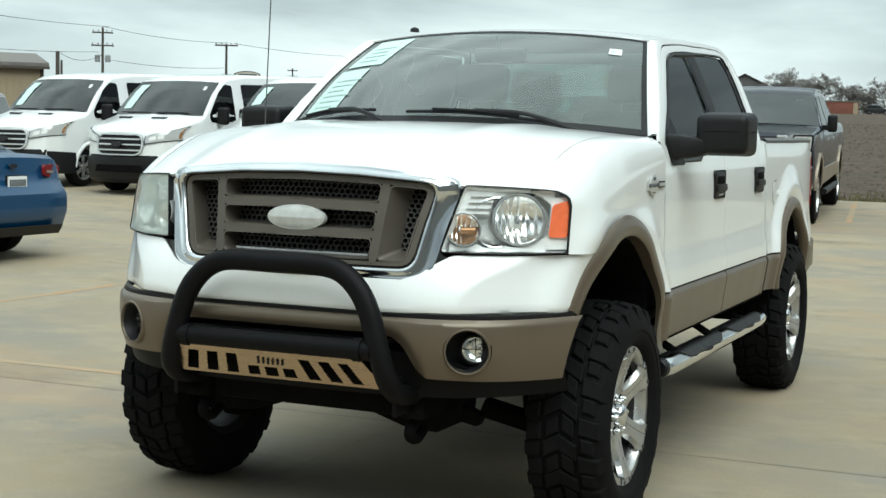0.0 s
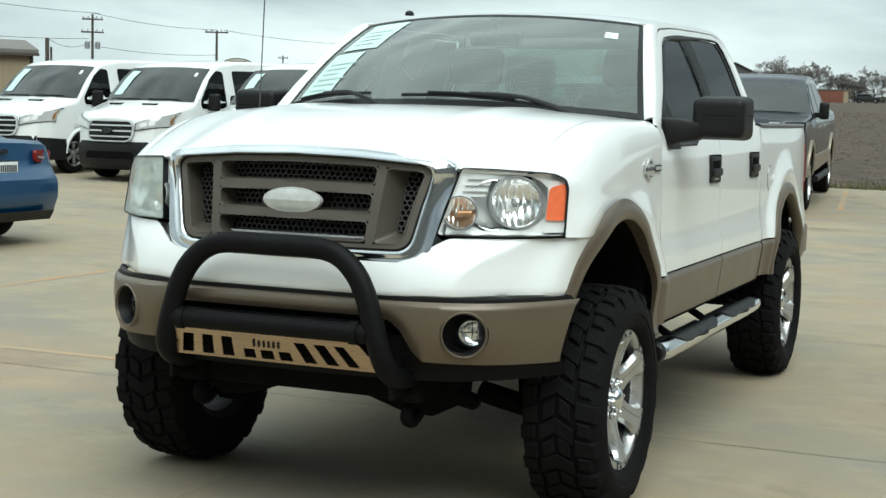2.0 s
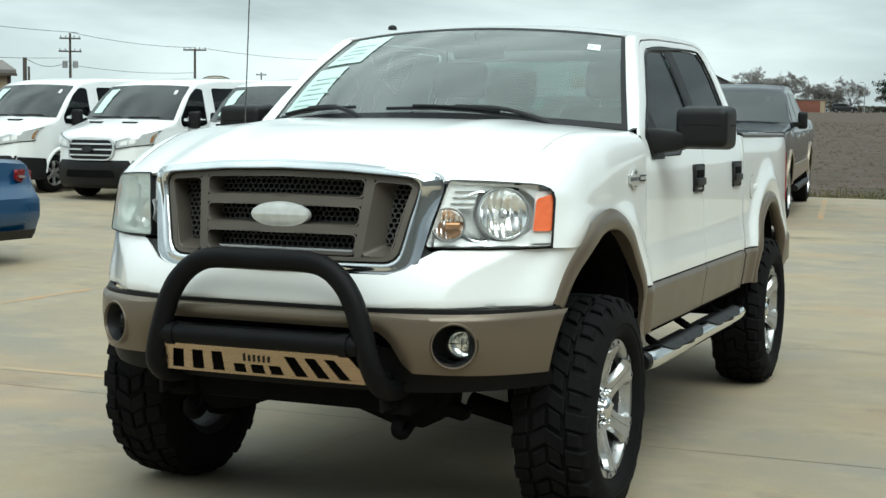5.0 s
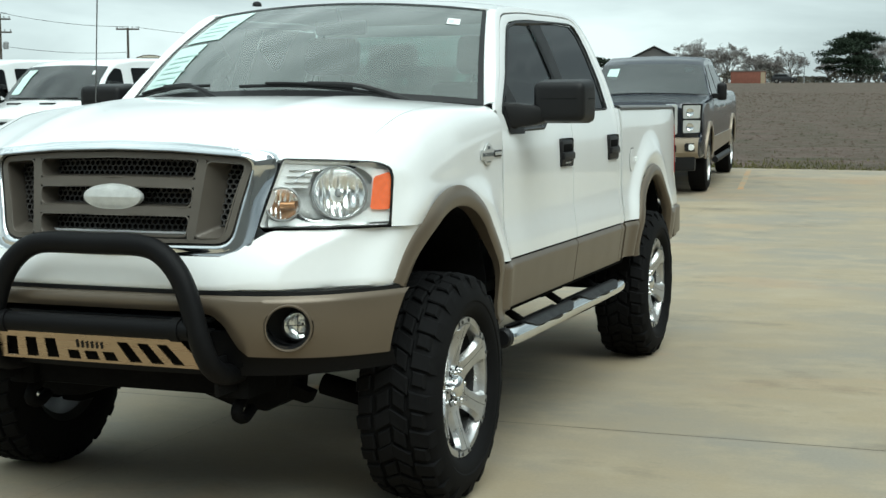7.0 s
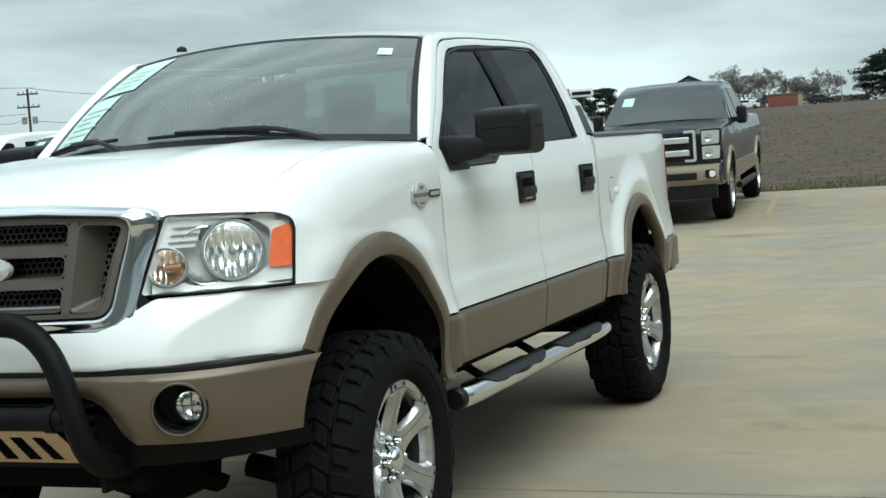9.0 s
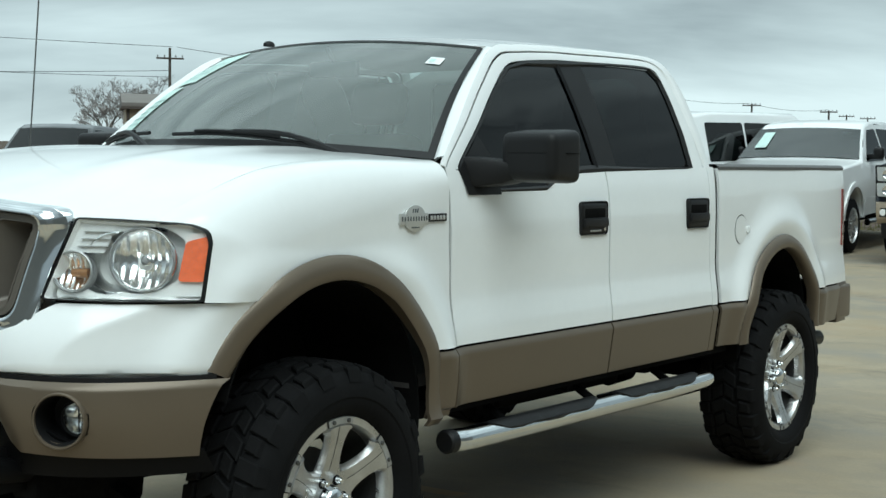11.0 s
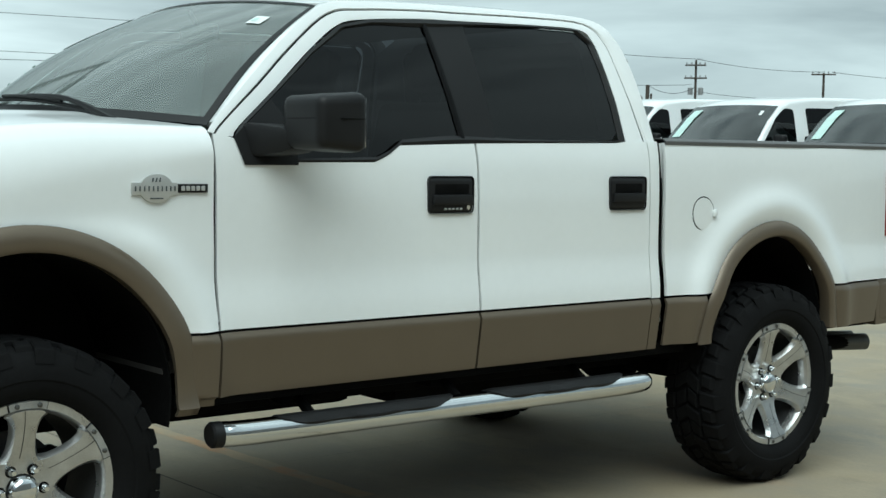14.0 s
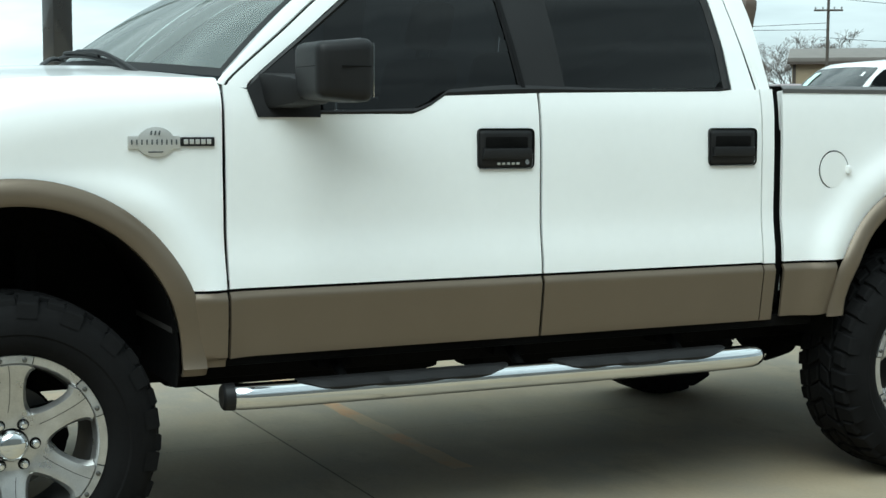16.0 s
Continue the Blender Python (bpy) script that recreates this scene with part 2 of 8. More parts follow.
def prism(outline, at, depth, bevel=0.0):
    """A flat outline of (a, b) pairs, placed by at(a, b, d) for d = 0 and d = depth."""
    bm = bmesh.new()
    lo = [bm.verts.new(at(a, b, 0.0)) for a, b in outline]
    hi = [bm.verts.new(at(a, b, depth)) for a, b in outline]
    n = len(outline)
    bm.faces.new(lo[::-1])
    bm.faces.new(hi)
    for k in range(n):
        bm.faces.new((lo[k], lo[(k + 1) % n], hi[(k + 1) % n], hi[k]))
    fix(bm)
    if bevel:
        bmesh.ops.bevel(bm, geom=bm.edges[:], offset=bevel, segments=2, affect="EDGES", profile=0.6)
    bmesh.ops.triangulate(bm, faces=[f for f in bm.faces if len(f.verts) > 4])
    return bm


def box(x0, x1, y0, y1, z0, z1, bevel=0.0, seg=2):
    bm = bmesh.new()
    bmesh.ops.create_cube(bm, size=1.0)
    for v in bm.verts:
        v.co = Vector(((x0 + x1) / 2 + v.co.x * (x1 - x0), (y0 + y1) / 2 + v.co.y * (y1 - y0), (z0 + z1) / 2 + v.co.z * (z1 - z0)))
    if bevel:
        bmesh.ops.bevel(bm, geom=bm.edges[:], offset=bevel, segments=seg, affect="EDGES", profile=0.6)
    return bm


def merge(*bms):
    out = bms[0]
    for b in bms[1:]:
        me = bpy.data.meshes.new("tmp")
        b.to_mesh(me)
        b.free()
        out.from_mesh(me)
        bpy.data.meshes.remove(me)
    return out


def tube(path, radius, sides=14, caps=True):
    """A round bar along a path; radius may be one number or one for each point."""
    pts = [Vector(p) for p in path]
    rad = radius if isinstance(radius, (list, tuple)) else [radius] * len(pts)
    bm = bmesh.new()
    rings = []
    ref = None
    for k, p in enumerate(pts):
        d = (pts[min(k + 1, len(pts) - 1)] - pts[max(k - 1, 0)]).normalized()
        if ref is None:
            ref = Vector((0, 0, 1)) if abs(d.z) < 0.9 else Vector((1, 0, 0))
        a = (ref - d * ref.dot(d)).normalized()
        b = d.cross(a)
        ref = a
        rings.append([bm.verts.new(p + rad[k] * (math.cos(t) * a + math.sin(t) * b)) for t in (2 * math.pi * i / sides for i in range(sides))])
    for r, s in zip(rings, rings[1:]):
        for k in range(sides):
            bm.faces.new((r[k], r[(k + 1) % sides], s[(k + 1) % sides], s[k]))
    if caps:
        bm.faces.new(rings[0][::-1])
        bm.faces.new(rings[-1])
    return fix(bm)


def curve(points, n):
    """A smooth run of n points through some."""
    p = [Vector(q) for q in points]
    p = [2 * p[0] - p[1], *p, 2 * p[-1] - p[-2]]
    out = []
    for k in range(n):
        s = k / (n - 1) * (len(p) - 3)
        i = min(int(s), len(p) - 4)
        t = s - i
        a, b, c, d = p[i : i + 4]
        out.append(0.5 * ((2 * b) + (c - a) * t + (2 * a - 5 * b + 4 * c - d) * t * t + (3 * b - a - 3 * c + d) * t**3))
    return out


def lathe(profile, sides=48, place=lambda a, c, s, r: (a, r * c, r * s)):
    """Turns (axial, radius) pairs about the x axis, or as place says."""
    bm = bmesh.new()
    rings = []
    for a, r in profile:
        rings.append([bm.verts.new(place(a, math.cos(t), math.sin(t), max(r, 1e-4))) for t in (2 * math.pi * i / sides for i in range(sides))])
    for q, s in zip(rings, rings[1:]):
        for k in range(sides):
            bm.faces.new((q[k], q[(k + 1) % sides], s[(k + 1) % sides], s[k]))
    bmesh.ops.remove_doubles(bm, verts=bm.verts[:], dist=5e-4)
    return fix(bm)


def mirrored(bm):
    me = bpy.data.meshes.new("tmp")
    bm.to_mesh(me)
    out = bmesh.new()
    out.from_mesh(me)
    bpy.data.meshes.remove(me)
    bmesh.ops.transform(out, matrix=Matrix.Diagonal((-1, 1, 1, 1)), verts=out.verts[:])
    bmesh.ops.reverse_faces(out, faces=out.faces[:])
    return out


def pair(name, bm, mat, parent, label="", smooth=38):
    """The part and its mirror image on the other side of x = 0."""
    other = mirrored(bm)
    return part(name, bm, mat, parent, label, smooth), part(name, other, mat, parent, label, smooth)


def moved(bm, m):
    bmesh.ops.transform(bm, matrix=m, verts=bm.verts[:])
    return bm


def lerp(a, b, t):
    return a + (b - a) * t


def pw(x, xs, ys):
    return float(np.interp(x, xs, ys))


# ---- ground ----
def ground_z(x, y):
    """The lot lies level round the pickup and rises gently towards the field."""
    u = 0.95 * y - 0.30 * x - 7.0
    return 0.0235 * (u if u > 5 else (0.0 if u < -5 else (u + 5) ** 2 / 20))


# ---- the white pickup ----
# It faces -y; its front axle is at y = 0, its own left side is +x.
AXLE = 3.52
truck = thing("pickup_truck", "lifted white crew-cab pickup truck with tan lower trim parked on concrete", "pickup truck")


def true_size(p):
    """The drawing's proportions brought to the truck's true size."""
    y = pw(p.y, (-1.10, -1.035, -0.90, -0.733, -0.45, 0.0, 0.404, 0.629, 1.0, 1.717, 2.537, 2.754, 3.028, 3.52, 4.01, 4.63, 4.80), (-1.13, -1.065, -0.93, -0.772, -0.472, 0.0, 0.433, 0.666, 1.05, 1.774, 2.568, 2.808, 3.050, 3.52, 3.945, 4.53, 4.70))
    z = p.z if p.z < 0.445 else 0.445 + (p.z - 0.445) * 1.057
    return Vector((p.x * 1.10, y, z))


SHAPE.append(true_size)


def side_x(y, z):
    """Half the body's width at a height, with the bulges over the wheels and the taper at the tail."""
    w = pw(z, (0.58, 0.66, 0.80, 0.85, 0.90, 0.99, 1.03, 1.25, 1.36, 1.42, 1.47), (0.868, 0.886, 0.904, 0.911, 0.909, 0.896, 0.893, 0.892, 0.884, 0.872, 0.856))
    for yc, zc, r in ((0.01, 0.642, 0.60), (3.53, 0.59, 0.61)):
        d = math.hypot(y - yc, z - zc)
        w += 0.028 * math.exp(-(((d - r) / (0.075 if d < r else 0.050 if yc < 1 else 0.065)) ** 2)) * (1 if z > zc else 0.4)
    if y > 2.6:
        w += pw(z, (1.25, 1.36, 1.42, 1.47), (0.0, 0.005, 0.011, 0.017)) * min(1.0, (y - 2.6) / 0.15)
    if y > 3.9:
        w -= 0.062 * ((y - 3.9) / 0.8) ** 2
    if y < -0.2:
        w -= 0.15 * ((-0.2 - y) / 0.4) ** 2
    return w


def house_x(z):
    """Half the width of the cab above the belt."""
    return pw(z, (1.36, 1.46, 1.60, 1.75, 1.88, 1.94), (0.884, 0.858, 0.815, 0.757, 0.698, 0.660))


def arch_z(y, yc, zc, r):
    d = abs(y - yc)
    return zc + math.sqrt(r * r - d * d) if d < r else -1.0


def column_panel(y0, y1, zlo, zhi, ny, nz, off=0.0, thick=0.012):
    """A body panel between two heights that vary along the truck."""
    def fn(u, v):
        y = lerp(y0, y1, u)
        z = lerp(zlo(y), zhi(y), v)
        return (side_x(y, z) + off, y, z)
    return grid(fn, ny, nz, thick)


TANZ = 0.848


def lower_trim(y0, y1, lo, ny):
    """Lower trim with a chamfered upper edge."""
    hi = TANZ - 0.005
    def fn(u, v):
        y = lerp(y0, y1, u)
        z = lerp(lo, hi, min(1.0, v * 1.0))
        k = max(0.0, (z - (hi - 0.020)) / 0.020)
        return (side_x(y, z) + 0.010 - 0.014 * k, y, z)
    return grid(fn, ny, 22, 0.010)


def sill(y):
    """The lower edge of the side windows."""
    return pw(y, (0.60, 0.70, 0.735, 1.25, 1.31, 1.37, 1.74, 2.50, 2.56, 2.72), (1.452, 1.44, 1.362, 1.365, 1.387, 1.422, 1.434, 1.446, 1.452, 1.456))


# doors
for y0, y1, hy0, hy1, keys in ((0.628, 1.716, 1.478, 1.690, True), (1.727, 2.664, 2.434, 2.638, False)):
    door = pair("door", column_panel(y0, y1, lambda y: TANZ + 0.004, sill, 44, 14), WHITE, truck)
    pair("door_cladding", lower_trim(y0, y1, 0.645, 24), TAN, truck, "tan lower door trim")
    for sgn, d in zip((1, -1), door):
        xh = side_x((hy0 + hy1) / 2, 1.27)
        rim_b = box(xh - 0.012, xh + 0.011, hy0, hy1, 1.191, 1.321, 0.022, 3)
        cup = box(xh - 0.004, xh + 0.0125, hy0 + 0.025, hy1 - 0.025, 1.257, 1.295, 0.006)
        grip = prism([(hy0 + 0.012, 1.223), (hy1 - 0.012, 1.223), (hy1 - 0.016, 1.257), (hy0 + 0.016, 1.257)], lambda a, b, dd: (xh + 0.006 + dd, a, b), 0.017, 0.006)
        bms = [(rim_b, "door_handle", BLACK, "black plastic door handle"), (cup, "handle_recess", UNDER, ""), (grip, "handle_grip", BLACK, "")]
        if keys and sgn == 1:
            pads = merge(*[box(xh + 0.008, xh + 0.0135, hy0 + 0.07 + k * 0.018, hy0 + 0.081 + k * 0.018, 1.205, 1.212, 0.001) for k in range(5)])
            bms.append((pads, "keypad", BADGE, "row of small keypad buttons"))
            bms.append((lathe([(xh + 0.014, 0.0), (xh + 0.014, 0.008), (xh + 0.005, 0.008)], 14, lambda a, c, s, r: (a, hy1 - 0.03 + r * c, 1.213 + r * s)), "lock_cylinder", CHROME, ""))
        for b, nm, mt, lb in bms:
            part(nm, b if sgn == 1 else moved(b, Matrix.Diagonal((-1, 1, 1, 1))), mt, d, lb)

pair("trim_seam", grid(lambda u, v: (side_x(lerp(0.55, 2.71, u), TANZ) - 0.012, lerp(0.55, 2.71, u), lerp(TANZ - 0.03, TANZ + 0.03, v)), 40, 1), UNDER, truck)
# cab corner behind the rear doors and the cab's gap to the bed
pair("cab_corner", column_panel(2.669, 2.716, lambda y: TANZ, lambda y: 1.456, 3, 12), WHITE, truck)
pair("cab_corner_cladding", lower_trim(2.669, 2.716, 0.645, 3), TAN, truck)

# near-black strip across the gap: its shade is put into the colour
pair("gap_shade", grid(lambda u, v: (side_x(2.735, lerp(0.70, 1.45, v)) - 0.030, lerp(2.690, 2.768, u), lerp(0.70, 1.45, v)), 2, 14), UNDER, truck, "black strip for the shade between cab and bed")

# bed sides with the rear arch cut out
R_OUT = 0.545
RC = (3.53, 0.590)
pair("bed_side", column_panel(2.752, 4.63, lambda y: max(TANZ + 0.004, arch_z(y, *RC, R_OUT - 0.012)), lambda y: 1.452, 96, 16), WHITE, truck)
pair("bed_cladding", lower_trim(2.752, 3.015, 0.655, 10), TAN, truck)
pair("bed_cladding", lower_trim(4.015, 4.475, 0.655, 10), TAN, truck)
pair("bed_rail", strip([curve([(side_x(y, 1.45) + dx, y, z) for y in (2.755, 3.2, 3.8, 4.3, 4.63)], 24) for dx, z in ((0.004, 1.444), (0.006, 1.458), (-0.01, 1.470), (-0.075, 1.470), (-0.085, 1.446))], 0.004), RAIL, truck, "dark grey bed rail cap")
part("bed_floor", box(-0.80, 0.80, 2.77, 4.62, 1.085, 1.10), RAIL, truck)
part("bed_front", box(-0.86, 0.86, 2.757, 2.785, 0.74, 1.45, 0.005), WHITE, truck)
pair("bed_inner_wall", box(0.78, 0.80, 2.79, 4.60, 1.10, 1.447), RAIL, truck)
tail = part("tailgate", box(-0.80, 0.80, 4.61, 4.655, 0.87, 1.45, 0.012), WHITE, truck)
part("tailgate_handle", box(-0.09, 0.09, 4.655, 4.672, 1.25, 1.33, 0.01), BLACK, tail)

# tail lamps wrap round the rear corners
for sgn in (1, -1):
    def tl(u, v):
        z = lerp(1.045, 1.345, v)
        y = lerp(4.565, 4.655, min(1, u * 1.6))
        x = side_x(4.565, z) + 0.005 - (y - 4.565) * 0.26 - (0 if u < 0.6 else (u - 0.6) * 0.22) - 0.02 * max(0, u - 0.4) ** 2
        return (sgn * x, y + 0.012 * math.sin(u * math.pi), z)
    tlm = part("tail_lamp", grid(tl, 10, 10, 0.012), RED, truck, "red tail lamp", flip=sgn < 0)
    def rv(u, v):
        p = tl(u, 0.22 + v * 0.14)
        return (p[0] + sgn * 0.003, p[1] + 0.003, p[2])
    part("reversing_lens", grid(rv, 8, 3, 0.004), PALE, tlm, "pale reversing lens", flip=sgn < 0)

# fuel door
fx = side_x(3.02, 1.2)
fuel = part("fuel_door", lathe([(fx - 0.004, 0.064), (fx + 0.003, 0.064), (fx + 0.0035, 0.0)], 32, lambda a, c, s, r: (a + 0.0, 3.022 + r * c * 1.12, 1.172 + r * s)), WHITE, truck)
part("fuel_door_gap", lathe([(fx + 0.0005, 0.069), (fx + 0.0015, 0.0665), (fx + 0.0005, 0.0645)], 32, lambda a, c, s, r: (a, 3.022 + r * c * 1.12, 1.172 + r * s)), UNDER, fuel)
part("fuel_door_tab", box(fx, fx + 0.016, 3.082, 3.104, 1.157, 1.187, 0.007), WHITE, fuel)

# flares round the wheel openings
def flare(outer, inner, a0, a1, tail):
    """Circles (y, z, radius) of the outer and inner edge; tail: the height to which the rear end runs on."""
    rows = []
    n = 44
    for t, dx in ((0.0, 0.003), (0.13, 0.016), (0.5, 0.024), (0.86, 0.024), (1.0, 0.016), (1.0, -0.03)):
        yc, zc, r = (lerp(p, q, t) for p, q in zip(outer, inner))
        pts = []
        for k in range(n + 1):
            a = lerp(a0, a1, k / n)
            y, z = yc - r * math.cos(a), zc + r * math.sin(a)
            base = side_x(outer[0] - outer[2] * math.cos(a), max(0.70, outer[1] + outer[2] * math.sin(a)))
            flat = 1.0 if not tail else 1.0 - 0.72 * max(0.0, min(1.0, (a - 2.2) / 0.75))
            pts.append((base + dx * flat, y, z))
        if tail:
            dx *= 0.28
            y = yc - r * math.cos(a1)
            pts += [(side_x(outer[0] + outer[2], 0.75) + dx, y, lerp(tail, zc + r * math.sin(a1), 0.5)), (side_x(outer[0] + outer[2], 0.65) + dx, y, tail)]
        rows.append(pts)
    return strip(rows)


FRONT_OUT, FRONT_IN = (0.016, 0.645, 0.540), (0.020, 0.647, 0.462)
pair("fender_flare", flare(FRONT_OUT, FRONT_IN, 0.455, math.pi, 0.60), TAN, truck, "tan front wheel-arch flare", 50)
pair("fender_flare", flare((*RC, R_OUT), (3.53, 0.602, 0.468), 0.10, math.pi - 0.12, 0), TAN, truck, "tan rear wheel-arch flare", 50)
pair("fender_cladding", lower_trim(0.50, 0.617, 0.62, 4), TAN, truck)

# dark wheel housings
for yc, zc, r, a0, a1 in ((0.028, 0.655, 0.456, 0.30, math.pi + 0.20), (3.53, 0.602, 0.474, -0.10, math.pi + 0.10)):
    def liner(u, v):
        a = lerp(a0, a1, u)
        return (lerp(0.42, side_x(yc, 1.0) - 0.022, v), yc - r * math.cos(a), zc + r * math.sin(a))
    pair("wheel_housing", grid(liner, 30, 4, 0.006), UNDER, truck)
    pair("housing_wall", box(0.395, 0.42, yc - r * 1.05, yc + r * 1.05, 0.50, zc + r * 1.02), UNDER, truck)

# hood and front fenders share one crowned surface
def nose_y(x):
    return -0.745 + 0.375 * (abs(x) / 0.9) ** 3.2


def lamp_y(x, z):
    """The face of the head lamps: it leans back towards its top."""
    return nose_y(x) - 0.012 - 0.25 * (1.27 - z)


def cowl_y(x):
    return 0.31 + 0.30 * (abs(x) / 0.8) ** 2


def hood_edge(y):
    """Half the hood's width."""
    return pw(y, (-0.75, 0.0, 0.55), (0.738, 0.765, 0.79))


def hood_z(x, y):
    """The hood climbs from the nose's rim; its flanks fall towards the fenders."""
    yn = nose_y(x)
    s = min(1.0, max(0.0, (y - yn) / (0.36 - yn)))
    k = 0.155 * (1 - (1 - s) ** 2.6)
    flank = pw(abs(x), (0.0, 0.20, 0.35, 0.44, 0.54, 0.60, 0.738), (0.0, 0.003, 0.012, 0.024, 0.052, 0.059, 0.066))
    side = 0.040 * (abs(x) / 0.78) ** 2.4
    d = (abs(x) - 0.42) / 0.07
    return 1.358 + k - lerp(flank, side, min(1.0, s * 2.4)) + 0.008 * math.exp(-d * d) * min(1.0, s * 4)


def shoulder_z(y):
    """Where the fender's side turns into its top."""
    return pw(y, (-0.55, -0.30, 0.10, 0.617), (1.17, 1.21, 1.30, 1.375))


def shoulder_x(y):
    """Half the width along the fender's shoulder, clear of the arch's bulge."""
    return side_x(y, 1.35) + pw(y, (-0.2, 0.05, 0.30, 0.617), (0.012, 0.014, 0.008, 0.004))


def fender_top(x, y):
    xh, xs, zs = hood_edge(y), shoulder_x(y), shoulder_z(y)
    a = min(1.0, max(0.0, (x - xh) / max(1e-4, xs - xh)))
    return zs + (hood_z(xh, y) - zs) * (1 - a**2.4) ** 0.55


def hood(u, v):
    w = 2 * u - 1
    yf, yb = nose_y(w * 0.738), cowl_y(w * 0.79)
    y = lerp(yf, yb, v)
    x = w * hood_edge(y)
    z = hood_z(x, y)
    if v < 0.02:
        z -= 0.006 * (1 - v / 0.02) ** 2
    return (x, y, z)


part("hood", grid(hood, 72, 60, 0.012), WHITE, truck, "white hood")
part("hood_gap_liner", grid(lambda u, v: (lambda q: (q[0] * 1.003, q[1] + 0.04 * (1 - v), q[2] - 0.022))(hood(u, v)), 28, 26), UNDER, truck)


LAMP_RIM = ((0.0, 0.742, 1.294), (0.28, 0.795, 1.290), (0.42, 0.828, 1.281), (0.50, 0.850, 1.262), (0.56, 0.857, 1.236), (1.0, 0.861, 1.072))


def fender(u, v):
    """u runs from the lamp's rim to the door, v from the hood's edge over the shoulder and down the side."""
    ex, ez = (pw(v, [r[0] for r in LAMP_RIM], [r[k] for r in LAMP_RIM]) for k in (1, 2))
    ey = lamp_y(ex, ez) + 0.004

    def base(y):
        if v <= 0.5:
            x0, xs = hood_edge(y) + 0.004, shoulder_x(y)
            x = lerp(x0, xs, math.sin(v * math.pi))
            return Vector((x, y, fender_top(x, y)))
        xs = shoulder_x(y)
        lo = max(TANZ + 0.004, arch_z(y, *FRONT_OUT[:2], FRONT_OUT[2] - 0.012))
        if y < -0.26:
            lo = max(lo, 1.066)
        z = lerp(shoulder_z(y), lo, v * 2 - 1)
        return Vector((side_x(y, z) if z < 1.1 else lerp(side_x(y, z), xs, min(1, (z - 1.1) / 0.1)), y, z))

    y = lerp(ey, 0.617, u**1.25)
    p = base(y)
    return tuple(p + (Vector((ex, ey, ez)) - base(ey)) * math.exp(-(((y - ey) / 0.16) ** 1.5)))


def smoothed(bm, rounds):
    """Evens out the inner surface, the edges staying where they are."""
    inner_v = [v for v in bm.verts if not v.is_boundary]
    for _ in range(rounds):
        bmesh.ops.smooth_vert(bm, verts=inner_v, factor=0.5, use_axis_x=True, use_axis_y=True, use_axis_z=True)
    return bm


pair("front_fender", smoothed(grid(fender, 96, 48), 14), WHITE, truck, "white front fender", 60)

# cab upper: pillars, door frames, roof and glass
W = [(0.705, 1.44), (0.728, 1.47), (0.88, 1.588), (1.05, 1.720), (1.21, 1.820), (1.35, 1.848), (1.6, 1.866), (1.82, 1.872), (2.2, 1.882), (2.45, 1.880), (2.515, 1.835), (2.537, 1.72), (2.550, 1.59), (2.556, 1.452)]
S = [(0.632, 1.446), (0.668, 1.482), (0.83, 1.611), (1.005, 1.750), (1.18, 1.858), (1.34, 1.882), (1.6, 1.897), (1.82, 1.902), (2.2, 1.911), (2.485, 1.906), (2.578, 1.845), (2.610, 1.72), (2.636, 1.59), (2.664, 1.452)]
O = [(0.612, 1.455), (0.640, 1.486), (0.805, 1.632), (0.985, 1.778), (1.165, 1.888), (1.34, 1.911), (1.6, 1.923), (1.82, 1.928), (2.2, 1.934), (2.545, 1.926), (2.645, 1.855), (2.684, 1.73), (2.701, 1.59), (2.716, 1.452)]


def on_house(path, off=0.0, n=60):
    return [(house_x(p.y) + off, p.x, p.y) for p in [Vector((q.x, q.y)) for q in curve([(a, b, 0) for a, b in path], n)]]


def grown(a, b, t):
    return [(lerp(p[0], q[0], t), lerp(p[1], q[1], t)) for p, q in zip(a, b)]


def shield(u, v):
    """The windshield: u across, v from the cowl to the roof."""
    w = 2 * u - 1
    q = lerp(w * w, abs(w) ** 2.6, 0.25 + 0.75 * max(0.0, math.sin(v * math.pi))) if v < 0.5 else lerp(w * w, abs(w) ** 2.6, max(0.0, math.sin(v * math.pi)))
    b = Vector((0.805 * w, 0.32 + 0.325 * q, 1.512 - 0.040 * q))
    t = Vector((0.645 * w, 1.085 + 0.100 * q, 1.930 - 0.040 * q))
    p = b.lerp(t, v)
    p.z += 0.030 * math.sin(v * math.pi)
    p.y -= 0.014 * math.sin(v * math.pi)
    return p


pair("door_frame", strip([on_house(grown(W, S, 0.04)), on_house(grown(W, S, 0.5), 0.002), on_house(grown(W, S, 0.90))], 0.010), WHITE, truck)
pair("cab_pillar", strip([on_house(S, -0.004), on_house(grown(S, O, 0.15), 0.003), on_house(grown(S, O, 0.6), 0.003), on_house(O)], 0.010), WHITE, truck)
pair("door_seal", strip([on_house(grown(W, S, 0.86), -0.012), on_house(grown(S, O, 0.08), -0.012)]), BLACK, truck)
# the pillar's front face up to the windshield
edge_o = on_house(O[1:5], 0.0, 24)
pair("a_pillar", strip([edge_o, [tuple(Vector(p).lerp(shield(1.0, k / 23), 0.55) + Vector((0, -0.004, 0.004))) for k, p in enumerate(edge_o)], [tuple(shield(1.0, k / 23)) for k in range(24)]], 0.008), WHITE, truck)
part("windshield", grid(lambda u, v: shield(lerp(0.005, 0.995, u), lerp(0.015, 0.985, v)), 24, 16), GLASS, truck, "windshield with stuck-on paper sheets")


def band(u0, u1, v0, v1, nu, nv, lift):
    def fn(u, v):
        p = shield(lerp(u0, u1, u), lerp(v0, v1, v))
        return (p.x, p.y - lift * 0.7, p.z + lift * 0.7)
    return grid(fn, nu, nv)


